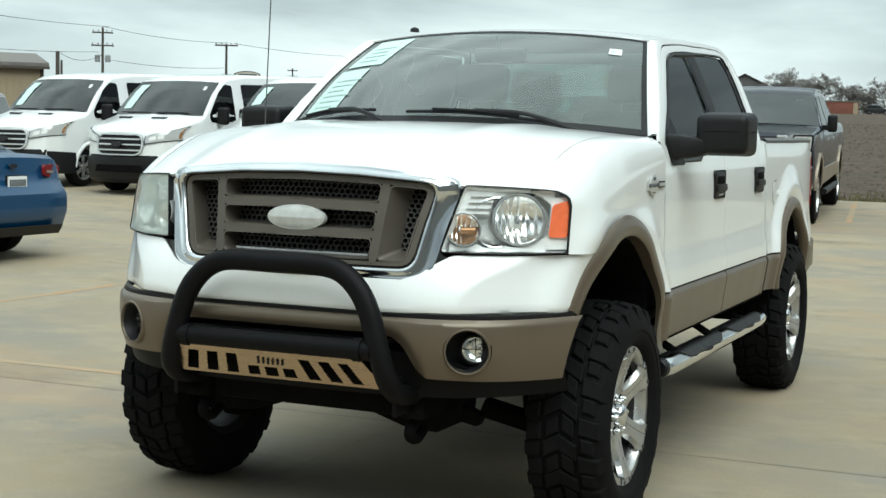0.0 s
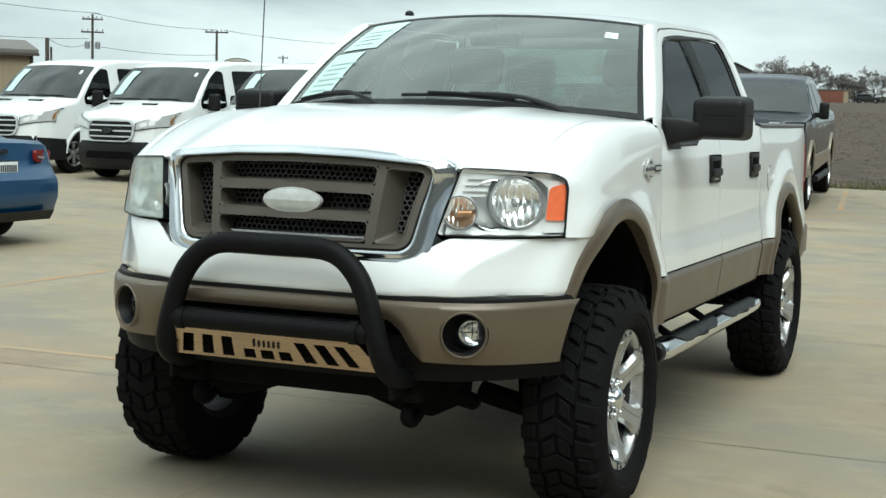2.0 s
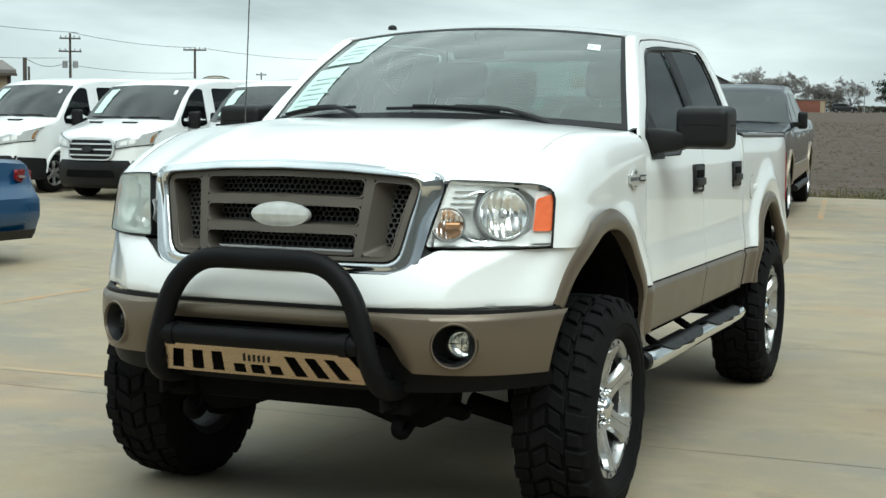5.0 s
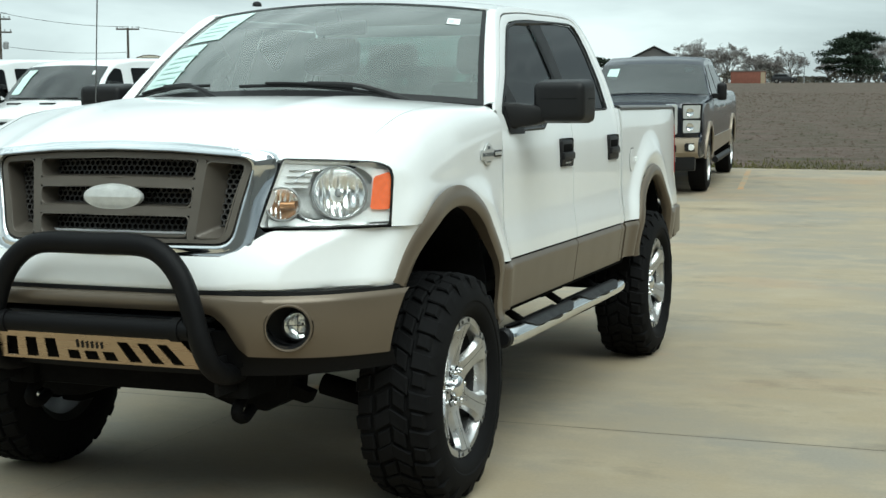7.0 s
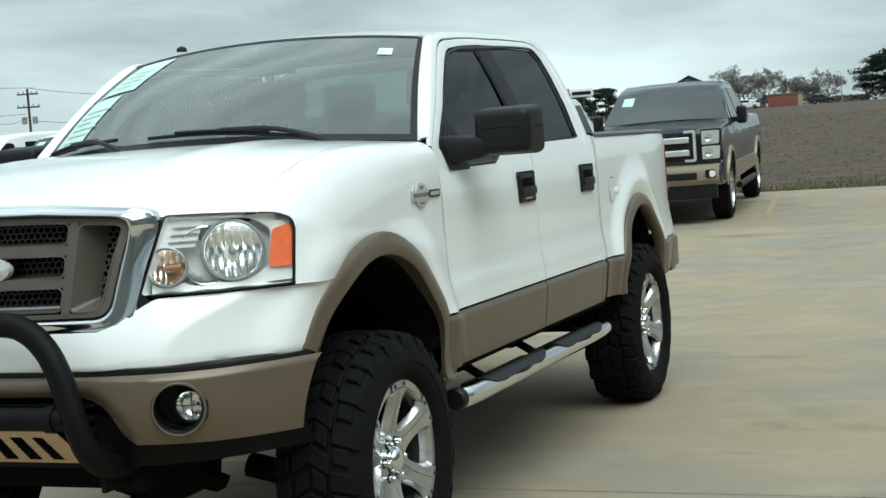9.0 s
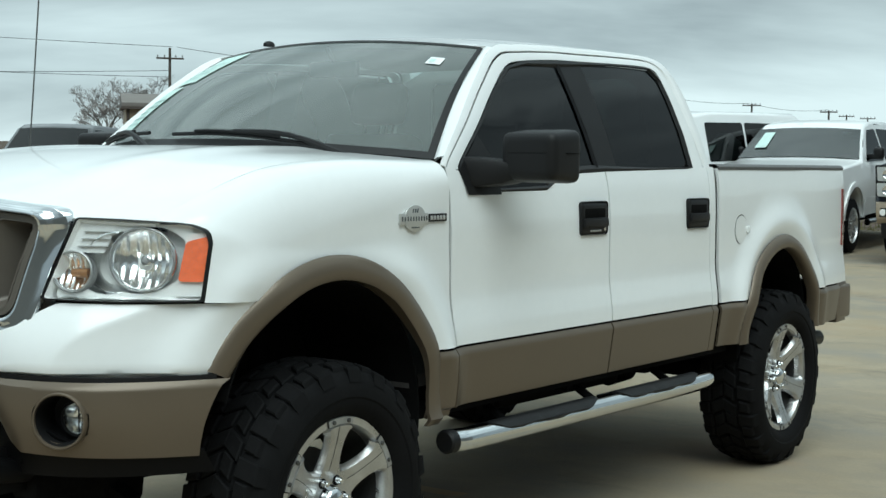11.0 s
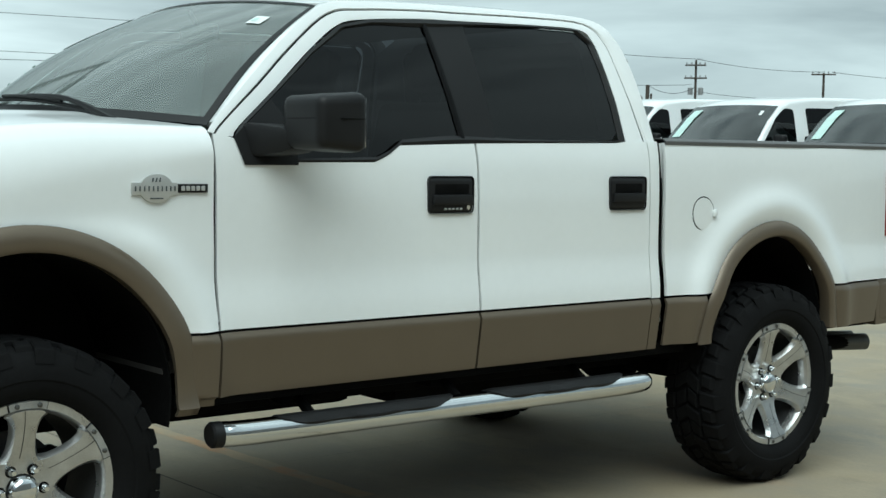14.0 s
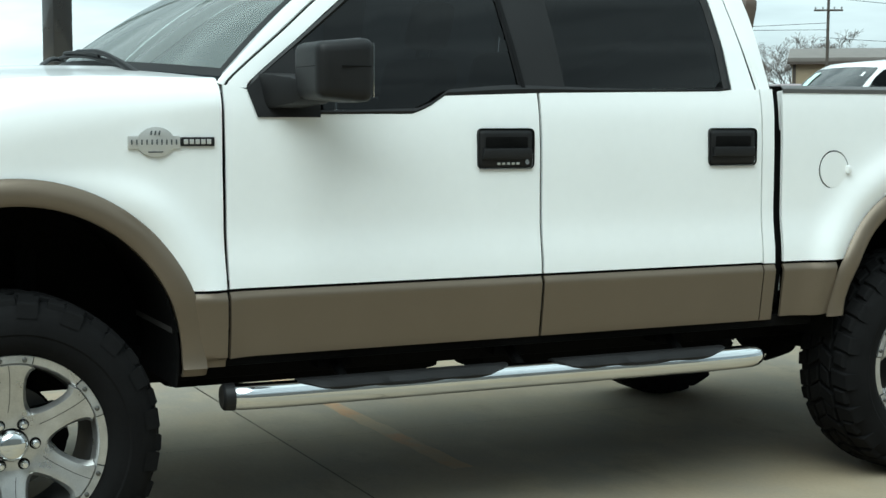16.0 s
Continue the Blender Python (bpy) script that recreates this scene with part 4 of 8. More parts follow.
for sgn in (1, -1):
    m = Matrix.Diagonal((sgn, 1, 1, 1))
    fl = sgn < 0
    lamp = part("headlight", moved(lamp_sheet(0.085), m), REFLECT, truck, "clear-lens headlight with chrome reflectors and amber corner", flip=fl)
    part("lamp_bezel", moved(lamp_ring(), m), BLACK, lamp, flip=fl)
    part("lamp_wall", moved(lamp_wall(), m), REFLECT, lamp, flip=fl)
    for bx, bz, br, turn, sink in ((0.720, 1.187, 0.090, 34, 0.024), (0.571, 1.153, 0.058, 26, 0.016)):
        ring_m = Matrix.Translation((bx, lamp_y(bx, bz) + sink, bz)) @ Matrix.Rotation(radians(turn), 4, "Z") @ Matrix.Rotation(radians(-9), 4, "X")
        part("reflector_ring", moved(lathe([(0.03, br), (-0.006, br), (-0.008, br - 0.003), (-0.004, br - 0.006), (0.02, br - 0.007)], 44, lambda a, c, q, rr: (rr * c, a, rr * q)), m @ ring_m), PLATE, lamp, flip=fl)
    part("main_reflector", moved(bowl(0.720, 1.187, 0.083, 0.046, 0.004, 0.0026), m), MIRRORBOWL, lamp, "round main beam reflector", flip=fl)
    cap_m = Matrix.Translation((0.720, lamp_y(0.720, 1.187) + 0.030, 1.187)) @ Matrix.Rotation(radians(34), 4, "Z") @ Matrix.Rotation(radians(-9), 4, "X")
    part("bulb", moved(lathe([(0.046, 0.011), (0.018, 0.010), (0.012, 0.007), (0.011, 0.0)], 24, lambda a, c, q, rr: (rr * c, a, rr * q)), m @ cap_m), PLATE, lamp, "slim bulb tip", flip=fl)
    side_m = Matrix.Translation((0.655, lamp_y(0.655, 1.18) + 0.040, 1.178)) @ Matrix.Rotation(radians(30), 4, "Z")
    shoulder = lathe([(0.05, 0.088), (-0.006, 0.086), (-0.009, 0.082), (0.004, 0.076), (0.05, 0.050)], 56, lambda a, c, q, rr: (rr * c, a, rr * q))
    bmesh.ops.delete(shoulder, geom=[v for v in shoulder.verts if math.hypot(v.co.x - 0.070, v.co.z - 0.006) < 0.094], context="VERTS")
    part("reflector_shoulder", moved(shoulder, m @ side_m), MIRRORBOWL, lamp, flip=fl)
    face = grid(lambda u, v: (lambda x, z: (x, lamp_y(x, z) + 0.028, z))(lerp(0.532, 0.805, u), lerp(1.086, 1.284, v)), 130, 96)
    bmesh.ops.delete(face, geom=[v for v in face.verts if math.hypot(v.co.x - 0.720, v.co.z - 1.187) < 0.090 or math.hypot(v.co.x - 0.571, v.co.z - 1.153) < 0.058 or math.hypot(v.co.x - 0.655, v.co.z - 1.178) < 0.084], context="VERTS")
    part("lamp_face", moved(face, m), REFLECT, lamp, flip=fl)
    part("turn_lamp", moved(bowl(0.571, 1.153, 0.052, 0.030, 0.004, 0.0018, 26, 0.022), m), MIRRORBOWL, lamp, "small round turn lamp", flip=fl)
    part("turn_bulb", moved(tube([(0.556, lamp_y(0.571, 1.153) + 0.030, 1.148), (0.600, lamp_y(0.571, 1.153) + 0.048, 1.148)], [0.012, 0.014], 14), m), AMBERLAMP, lamp, "amber bulb", flip=fl)
    def plate(u, v):
        z = lerp(1.205, 1.288, v)
        x = lerp(lerp(0.545, 0.566, v), 0.655 - 0.02 * (1 - v), u)
        return (x, lamp_y(x, z) + 0.022, z)
    part("lamp_plate", moved(grid(plate, 8, 6), m), REFLECT, lamp, flip=fl)
    for k in range(3):
        z = 1.222 + 0.020 * k
        part("lamp_fin", moved(grid(lambda u, v: (lambda x: (x, lamp_y(x, z) + lerp(0.012, 0.021, v), z + 0.002 * v))(lerp(0.572 + 0.005 * k, 0.645, u)), 6, 1, 0.001), m), PLATE, lamp, flip=fl)
    part("lamp_sill", moved(grid(lambda u, v: (lambda x: (x, lamp_y(x, 1.09) + lerp(0.006, 0.070, v), lerp(1.080, 1.098, v)))(lerp(0.528, 0.85, u)), 14, 2), m), MIRRORBOWL, lamp, flip=fl)
    part("lamp_cheek", moved(grid(lambda u, v: (lambda x, z: (x, lamp_y(x, z) + 0.020, z))(lerp(0.800, 0.852, u), lerp(1.088, 1.262, v)), 6, 8), m), REFLECT, lamp, flip=fl)
    am = prism(rounded([(0.808, 1.238), (0.849, 1.254), (0.853, 1.128), (0.806, 1.130)], 0.010), lambda a, b, d: (a, lamp_y(a, b) + 0.014 - d, b), 0.009)
    part("side_marker", moved(am, m), AMBER, lamp, "amber side marker", flip=fl)
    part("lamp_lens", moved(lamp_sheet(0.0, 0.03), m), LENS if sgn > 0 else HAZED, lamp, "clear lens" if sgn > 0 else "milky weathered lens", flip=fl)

# white front cover, tan bumper, black valance
def bump_y(x):
    return -0.872 + 0.437 * (abs(x) / 0.9) ** 4.8


def cover_y(x, z, w):
    yt = nose_y(x) - 0.054
    k = min(1.0, (1.062 - z) / (1.062 - 0.868))
    return lerp(yt, bump_y(x) + 0.025, math.sin(max(0.0, k) * math.pi / 2) ** 0.9)


def cover_end(z):
    """Where the cover runs into the wheel-arch flare."""
    stop = FRONT_OUT[0] - math.sqrt(FRONT_OUT[2] ** 2 - (z - FRONT_OUT[1]) ** 2) + 0.02
    a, b = 0.6, 1.1
    for _ in range(30):
        m = (a + b) / 2
        a, b = (m, b) if cover_y(m, z, 1.0) < stop else (a, m)
    return a


def cover(u, v):
    w = 2 * u - 1
    x = w * 0.9
    zt = pw(abs(x), (0.0, 0.40, 0.45, 0.48, 0.505), (0.985, 0.985, 1.005, 1.040, 1.068))
    z = lerp(zt, 0.868, v)
    x = w * cover_end(z)
    y = cover_y(x, z, abs(w))
    x = math.copysign(min(abs(x), side_x(y, z) + 0.006), x)
    if v > 0.88:
        y += 0.03 * ((v - 0.88) / 0.12) ** 2
    return (x, y, z)


part("front_cover", grid(cover, 140, 14, 0.01), WHITE, truck, "white painted front cover")


def bumper(u, v):
    w = 2 * u - 1
    x = w * 0.899 * (1 - 0.045 * v)
    lo = pw(abs(x), (0.0, 0.36, 0.40, 0.43, 0.47, 0.505, 0.90), (0.808, 0.808, 0.795, 0.765, 0.692, 0.662, 0.650))
    z = lerp(0.862, lo, v)
    y = bump_y(x) - 0.012 * math.sin(v * math.pi) + 0.03 * v * v * min(1.0, max(0.0, (abs(x) - 0.36) / 0.10))
    if v < 0.08:
        y += 0.02 * (1 - v / 0.08)
    return (x, y, z)


def bumper_sheet():
    """The bumper with round holes for the fog lamps."""
    bm = grid(bumper, 170, 26)
    out = [f for f in bm.faces if math.hypot(abs(f.calc_center_median().x) - 0.635, f.calc_center_median().z - 0.760) < 0.069]
    bmesh.ops.delete(bm, geom=out, context="FACES")
    for v in bm.verts:
        r = math.hypot(abs(v.co.x) - 0.635, v.co.z - 0.760)
        if v.is_boundary and r < 0.09:
            v.co.x = math.copysign(0.635 + (abs(v.co.x) - 0.635) * 0.069 / r, v.co.x)
            v.co.z = 0.760 + (v.co.z - 0.760) * 0.069 / r
    bmesh.ops.solidify(bm, geom=bm.faces[:], thickness=0.008)
    return fix(bm)


bump = part("front_bumper", bumper_sheet(), TAN, truck, "tan painted front bumper")
part("bumper_gap", grid(lambda u, v: (lerp(-0.88, 0.88, u), bump_y(lerp(-0.88, 0.88, u)) + 0.03, lerp(0.855, 0.874, v)), 40, 1, 0.02), BLACK, bump)


def valance(u, v):
    w = 2 * u - 1
    x = w * 0.86
    z = lerp(pw(abs(w), (0.0, 0.62, 0.78, 1.0), (0.74, 0.74, 0.675, 0.665)), 0.586 + 0.014 * w * w, v)
    return (x, bump_y(x) + 0.046 + 0.04 * v, z)


part("valance", grid(valance, 40, 6, 0.012), SATIN, truck, "black plastic lower valance")
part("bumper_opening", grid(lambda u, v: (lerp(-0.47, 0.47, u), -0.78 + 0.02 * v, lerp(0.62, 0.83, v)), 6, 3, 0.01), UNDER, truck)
part("lower_grille_slats", merge(*[box(-0.38, 0.38, -0.825, -0.79, z, z + 0.012, 0.003) for z in (0.70, 0.735, 0.77)]), BLACK, truck)

for sgn in (1, -1):
    m = Matrix.Diagonal((sgn, 1, 1, 1))
    cx, cz = 0.635, 0.760
    cy = bump_y(cx)
    tilt = Matrix.Translation((cx, cy, cz)) @ Matrix.Rotation(radians(28), 4, "Z")
    ahead = Matrix.Translation((cx + 0.006, cy + 0.058, cz)) @ Matrix.Rotation(radians(12), 4, "Z")
    sq = lambda a, c, s, r: (r * c * 1.0, a, r * s)
    fr = part("fog_lamp", moved(lathe([(0.0, 0.070), (0.004, 0.0675), (0.125, 0.058), (0.13, 0.0)], 36, sq), m @ tilt), BLACK, truck, "round fog lamp in a dark recess", flip=sgn < 0)
    part("fog_trim", moved(lathe([(0.010, 0.080), (-0.004, 0.078), (-0.009, 0.0745), (-0.008, 0.071), (0.012, 0.0675)], 40, sq), m @ tilt), TAN, fr, flip=sgn < 0)
    part("fog_reflector", moved(lathe([(0.0, 0.042), (0.03, 0.034), (0.04, 0.016), (0.02, 0.012), (0.018, 0.0)], 28, sq), m @ ahead @ Matrix.Translation((0, 0.002, 0))), MIRRORBOWL, fr, flip=sgn < 0)
    part("fog_lens", moved(lathe([(0.004, 0.045), (-0.006, 0.034), (-0.010, 0.0)], 28, sq), m @ ahead), LENS, fr, flip=sgn < 0)
    part("fog_housing", moved(lathe([(0.05, 0.052), (-0.002, 0.050), (-0.004, 0.046), (0.004, 0.044)], 28, sq), m @ ahead), BLACK, fr, flip=sgn < 0)
    part("fog_cross", moved(merge(box(-0.038, 0.038, 0.012, 0.016, -0.001, 0.001), box(-0.001, 0.001, 0.012, 0.016, -0.038, 0.038)), m @ ahead @ Matrix.Translation((0, -0.002, 0))), BLACK, fr, flip=sgn < 0)

# bull bar with brushed skid plate
half = [(0.0, -0.928, 1.027), (0.17, -0.928, 1.026), (0.248, -0.930, 1.003), (0.306, -0.934, 0.950), (0.342, -0.938, 0.885), (0.366, -0.940, 0.81), (0.386, -0.940, 0.735), (0.402, -0.928, 0.672), (0.410, -0.895, 0.630), (0.412, -0.83, 0.602), (0.412, -0.72, 0.590)]
hoop_pts = [(q.x + 0.010, q.y, q.z) for q in curve([(-x, y, z) for x, y, z in half[::-1]] + half[1:], 90)]
bull = part("bull_bar", tube(hoop_pts, 0.036, 20), SATIN, truck, "black tubular bull bar with brushed skid plate")
part("cross_tube", tube([(-0.37, -0.940, 0.757), (0.37, -0.940, 0.757)], 0.034, 18), SATIN, bull, "black cross tube")
pair("tube_collar", tube([(0.305, -0.940, 0.757), (0.335, -0.940, 0.757)], 0.039, 18), SATIN, bull)


def skid(a, b, d):
    return (a, -0.955 + 0.55 * (0.73 - b) - d, b)


def skid_plate():
    """A bent plate with slanted slots cut through it."""
    bm = bmesh.new()
    n = 176
    zs = [0.732] + [0.706 - 0.071 * k / 22 for k in range(23)] + [0.625]
    xs = [lerp(-0.345, 0.345, k / n) for k in range(n + 1)]
    def slot(x, z):
        for c in (-0.285, -0.215, -0.145, 0.125, 0.195, 0.265):
            if abs(x - c) < 0.019 and 0.635 < z < 0.706:
                return True
        for c in (-0.07, -0.01, 0.05):
            if abs(x - c) < 0.020 and 0.635 < z < 0.667:
                return True
        return False
    vs = {}
    for i in range(n):
        for j in range(len(zs) - 1):
            if slot((xs[i] + xs[i + 1]) / 2, (zs[j] + zs[j + 1]) / 2):
                continue
            q = []
            for a, b in ((i, j), (i + 1, j), (i + 1, j + 1), (i, j + 1)):
                if (a, b) not in vs:
                    vs[a, b] = bm.verts.new(skid(xs[a] * (1.0 + 0.12 * (0.732 - zs[b]) / 0.1) + (0.67 - zs[b]) * 0.28 * min(1.0, max(0.1, (xs[a] - 0.03) / 0.08)), zs[b], 0))
                q.append(vs[a, b])
            bm.faces.new(q)
    fix(bm)
    bmesh.ops.solidify(bm, geom=bm.faces[:], thickness=0.004)
    return fix(bm)


sk = part("skid_plate", skid_plate(), COPPER, bull, "brushed metal skid plate with slanted slots")
part("skid_lettering", merge(*[prism([(-0.055 + k * 0.018, 0.678), (-0.048 + k * 0.018, 0.678), (-0.044 + k * 0.018, 0.700 + 0.004 * (k == 0)), (-0.051 + k * 0.018, 0.700 + 0.004 * (k == 0))], lambda a, b, d: skid(a, b, d + 0.002), 0.002) for k in range(6)]), BLACK, sk)
part("skid_backing", grid(lambda u, v: skid(lerp(-0.35, 0.35, u), lerp(0.62, 0.735, v), -0.05), 8, 4), UNDER, bull)
pair("mount_plate", box(0.405, 0.421, -0.86, -0.68, 0.53, 0.66, 0.004), SATIN, bull)

# wipers, cowl and whip antenna
part("cowl", grid(lambda u, v: (lambda w: (w * 0.80, lerp(cowl_y(w * 0.8) - 0.03, 0.30 + 0.315 * w * w, v), 1.483 - 0.045 * w * w))(2 * u - 1), 30, 3, 0.006), BLACK, truck, "black cowl panel")


def wiper(u0, u1, v0, v1, pv):
    pts = [shield(lerp(u0, u1, k / 10), lerp(v0, v1, k / 10) + 0.02 * math.sin(k / 10 * math.pi)) + Vector((0, -0.014, 0.012)) for k in range(11)]
    hub = shield(pv, -0.045) + Vector((0, -0.02, 0.012))
    mid = pts[5] + Vector((0, -0.010, 0.012))
    arm = [hub, hub.lerp(mid, 0.5) + Vector((0, -0.01, 0.03)), mid]
    return merge(tube(pts, 0.007, 8), tube([p + Vector((0, -0.008, 0.010)) for p in pts[2:9]], 0.006, 6), tube(curve(arm, 9), [0.012] * 3 + [0.009] * 6, 8))


part("wiper", wiper(0.43, 0.80, 0.058, 0.014, 0.87), BLACK, truck, "black windshield wiper")
part("wiper", wiper(0.02, 0.33, 0.02, 0.075, 0.40), BLACK, truck, "black windshield wiper")
ant = part("whip_antenna", tube([(-0.655, 0.16, 1.43), (-0.66, 0.19, 1.75), (-0.668, 0.25, 2.45)], 0.0028, 6), STEEL, truck, "thin whip antenna")
part("antenna_base", lathe([(0, 0.018), (0.012, 0.016), (0.03, 0.006), (0.03, 0)], 14, lambda a, c, s, r: (-0.655 + r * c, 0.16 + r * s, 1.452 + a)), BLACK, ant)


# papers stuck inside the windshield
def sheet_on(u0, u1, v0, v1, drop=-0.003, slant=0.0):
    def fn(u, v):
        p = shield(lerp(u0, u1, u) + slant * v, lerp(v0, v1, v))
        return (p.x, p.y + drop, p.z - drop)
    return grid(fn, 8, 8)


sticker = part("window_sheet", sheet_on(0.045, 0.17, 0.08, 0.52), PAPER, truck, "pale green paper sheet inside the windshield")
part("window_sheet", sheet_on(0.055, 0.20, 0.56, 0.94), PAPER, truck, "pale green paper sheet inside the windshield")
part("sheet_print", merge(*[sheet_on(0.07, 0.14 + 0.02 * (k % 3), 0.14 + 0.05 * k, 0.155 + 0.05 * k, -0.005) for k in range(6)]), PRINT, sticker)
part("sheet_print", merge(*[sheet_on(0.08, 0.16 + 0.015 * (k % 2), 0.62 + 0.06 * k, 0.632 + 0.06 * k, -0.005) for k in range(4)]), PRINT, sticker)
stk = part("inspection_sticker", sheet_on(0.893, 0.930, 0.735, 0.815, -0.003), PAPERWHITE, truck, "small white inspection sticker")
part("sticker_mark", sheet_on(0.899, 0.913, 0.755, 0.79, -0.005), PAPER, stk)

# rocker, frame and running gear
pair("rocker", box(0.74, 0.862, 0.50, 2.96, 0.612, 0.66, 0.015), UNDER, truck)
pair("frame_rail", box(0.36, 0.46, -0.72, 4.50, 0.50, 0.62, 0.01), UNDER, truck)
part("engine_shield", box(-0.36, 0.36, -0.70, 0.60, 0.50, 0.90, 0.03), UNDER, truck)
part("gearbox", box(-0.22, 0.22, 0.62, 1.70, 0.42, 0.70, 0.05), UNDER, truck)
part("fuel_tank", box(0.10, 0.36, 1.8, 2.9, 0.42, 0.62, 0.04), UNDER, truck)
part("body_floor", box(-0.80, 0.80, 0.55, 4.55, 0.63, 0.70), UNDER, truck)
cross = [(-0.52, 0.62), (-0.50, 0.46), (-0.42, 0.415), (-0.30, 0.425), (-0.15, 0.475), (0.0, 0.49), (0.15, 0.475), (0.30, 0.425), (0.42, 0.415), (0.50, 0.46), (0.52, 0.62)]
part("cross_member", prism(cross, lambda a, b, d: (a, -0.52 + d, b), 0.16, 0.01), UNDER, truck, "arched black lift cross member")
pair("tow_hook", tube(curve([(0.40, -0.56, 0.52), (0.40, -0.66, 0.48), (0.40, -0.69, 0.44), (0.40, -0.64, 0.415), (0.40, -0.58, 0.44)], 14), 0.020, 10), UNDER, truck)
pair("control_arm", tube([(0.40, 0.0, 0.42), (0.66, 0.0, 0.36)], 0.045, 10), UNDER, truck)
pair("steering_knuckle", box(0.60, 0.70, -0.07, 0.07, 0.28, 0.72, 0.02), UNDER, truck)
pair("shock", tube([(0.55, 0.10, 0.40), (0.50, 0.12, 0.95)], 0.035, 12), UNDER, truck)
part("skid_bracket", prism([(0.46, 0.47), (0.56, 0.45), (0.58, 0.49), (0.50, 0.52), (0.46, 0.52)], lambda a, b, d: (a, -0.50 + d, b), 0.06, 0.006), UNDER, truck)
part("rear_axle", tube([(-0.70, AXLE, 0.445), (0.70, AXLE, 0.445)], 0.05, 14), UNDER, truck)
part("differential", lathe([(-0.14, 0.02), (-0.12, 0.10), (0, 0.15), (0.12, 0.10), (0.14, 0.02)], 20, lambda a, c, s, r: (a, AXLE + r * c, 0.445 + r * s)), UNDER, truck)
pair("leaf_spring", strip([[(x, AXLE + t, 0.56 + 0.10 * (t / 0.7) ** 2 + h) for t in (-0.7, -0.4, 0, 0.4, 0.7)] for x, h in ((0.50, 0), (0.57, 0), (0.57, 0.03), (0.50, 0.03), (0.50, 0))]), UNDER, truck)
part("drive_shaft", tube([(0, 1.6, 0.52), (0, AXLE, 0.46)], 0.045, 12), UNDER, truck)

# rear bumper, hitch and exhaust
rb = [(-0.87, 4.48), (-0.855, 4.66), (-0.78, 4.735), (0.78, 4.735), (0.855, 4.66), (0.87, 4.48), (0.80, 4.48), (0.74, 4.64), (-0.74, 4.64), (-0.80, 4.48)]
part("rear_bumper", prism(rb, lambda a, b, d: (a, b, 0.635 + d), 0.215, 0.012), TAN, truck, "tan painted rear bumper")
pair("bumper_end_cap", box(0.838, 0.868, 4.50, 4.70, 0.655, 0.835, 0.020, 4), TAN, truck)
part("hitch", box(-0.04, 0.04, 4.55, 4.76, 0.52, 0.60, 0.008), UNDER, truck)
for dx, dy in ((0.0, 0.0), (-0.095, 0.03)):
    ex = part("exhaust_tip", tube([(0.55 + dx, 4.05 + dy, 0.53), (0.61 + dx, 4.40 + dy, 0.53), (0.71 + dx, 4.66 + dy, 0.53)], 0.040, 18, False), STEEL, truck, "steel exhaust tip")
    part("exhaust_inner", tube([(0.60 + dx, 4.30 + dy, 0.53), (0.695 + dx, 4.63 + dy, 0.53)], 0.035, 16), UNDER, ex)

# step bars
for sgn in (1, -1):
    m = Matrix.Diagonal((sgn, 1, 1, 1))
    path = curve([(0.890, 0.635, 0.527), (0.908, 0.80, 0.526), (0.910, 1.6, 0.524), (0.910, 2.50, 0.522), (0.885, 2.70, 0.526)], 40)
    stepbar = part("step_bar", moved(tube(path, [0.040] * 34 + [0.039, 0.036, 0.032, 0.027, 0.02, 0.010], 20), m), CHROME, truck, "chrome tubular side step with black tread pads", flip=sgn < 0)
    part("end_cap", moved(tube([(0.887, 0.607, 0.527), (0.8875, 0.615, 0.527), (0.891, 0.645, 0.527)], [0.034, 0.041, 0.0415], 20), m), BLACK, stepbar, flip=sgn < 0)
    for y0, y1 in ((0.84, 1.58), (1.76, 2.50)):
        def pad(u, v):
            y = lerp(y0, y1, u)
            w = 0.045 + 0.030 * (math.sin(u * math.pi) ** 0.5) + 0.010 * math.sin(u * 3 * math.pi) ** 2
            x = lerp(0.828, 0.853 + w + 0.03, v)
            a = (x - 0.910) / 0.0425
            z = 0.525 + (math.sqrt(max(0.0, 1 - a * a)) * 0.0425 if abs(a) < 1 else 0.012)
            return (x, y, max(z, 0.542) + 0.003)
        part("step_pad", moved(grid(pad, 40, 10, 0.008), m), BLACK, stepbar, "ribbed black rubber step pad", flip=sgn < 0)
    for y in (1.02, 1.67, 2.36):
        part("step_bracket", moved(merge(tube([(0.885, y, 0.522), (0.76, y, 0.60)], 0.018, 8), box(0.70, 0.78, y - 0.06, y + 0.06, 0.57, 0.62, 0.006)), m), UNDER, stepbar, flip=sgn < 0)

# ---- wheels ----
SHAPE.clear()
RT = 0.445


def tyre_mesh():
    prof = [(-0.262, 0.262), (-0.275, 0.300), (-0.283, 0.345), (-0.279, 0.385), (-0.265, 0.414), (-0.240, 0.428), (-0.14, 0.430), (-0.022, 0.428), (0.004, 0.416), (0.024, 0.390), (0.033, 0.352), (0.034, 0.338), (0.030, 0.332), (0.030, 0.318), (0.024, 0.300), (0.010, 0.282), (-0.012, 0.266)]
    return lathe(prof, 72)


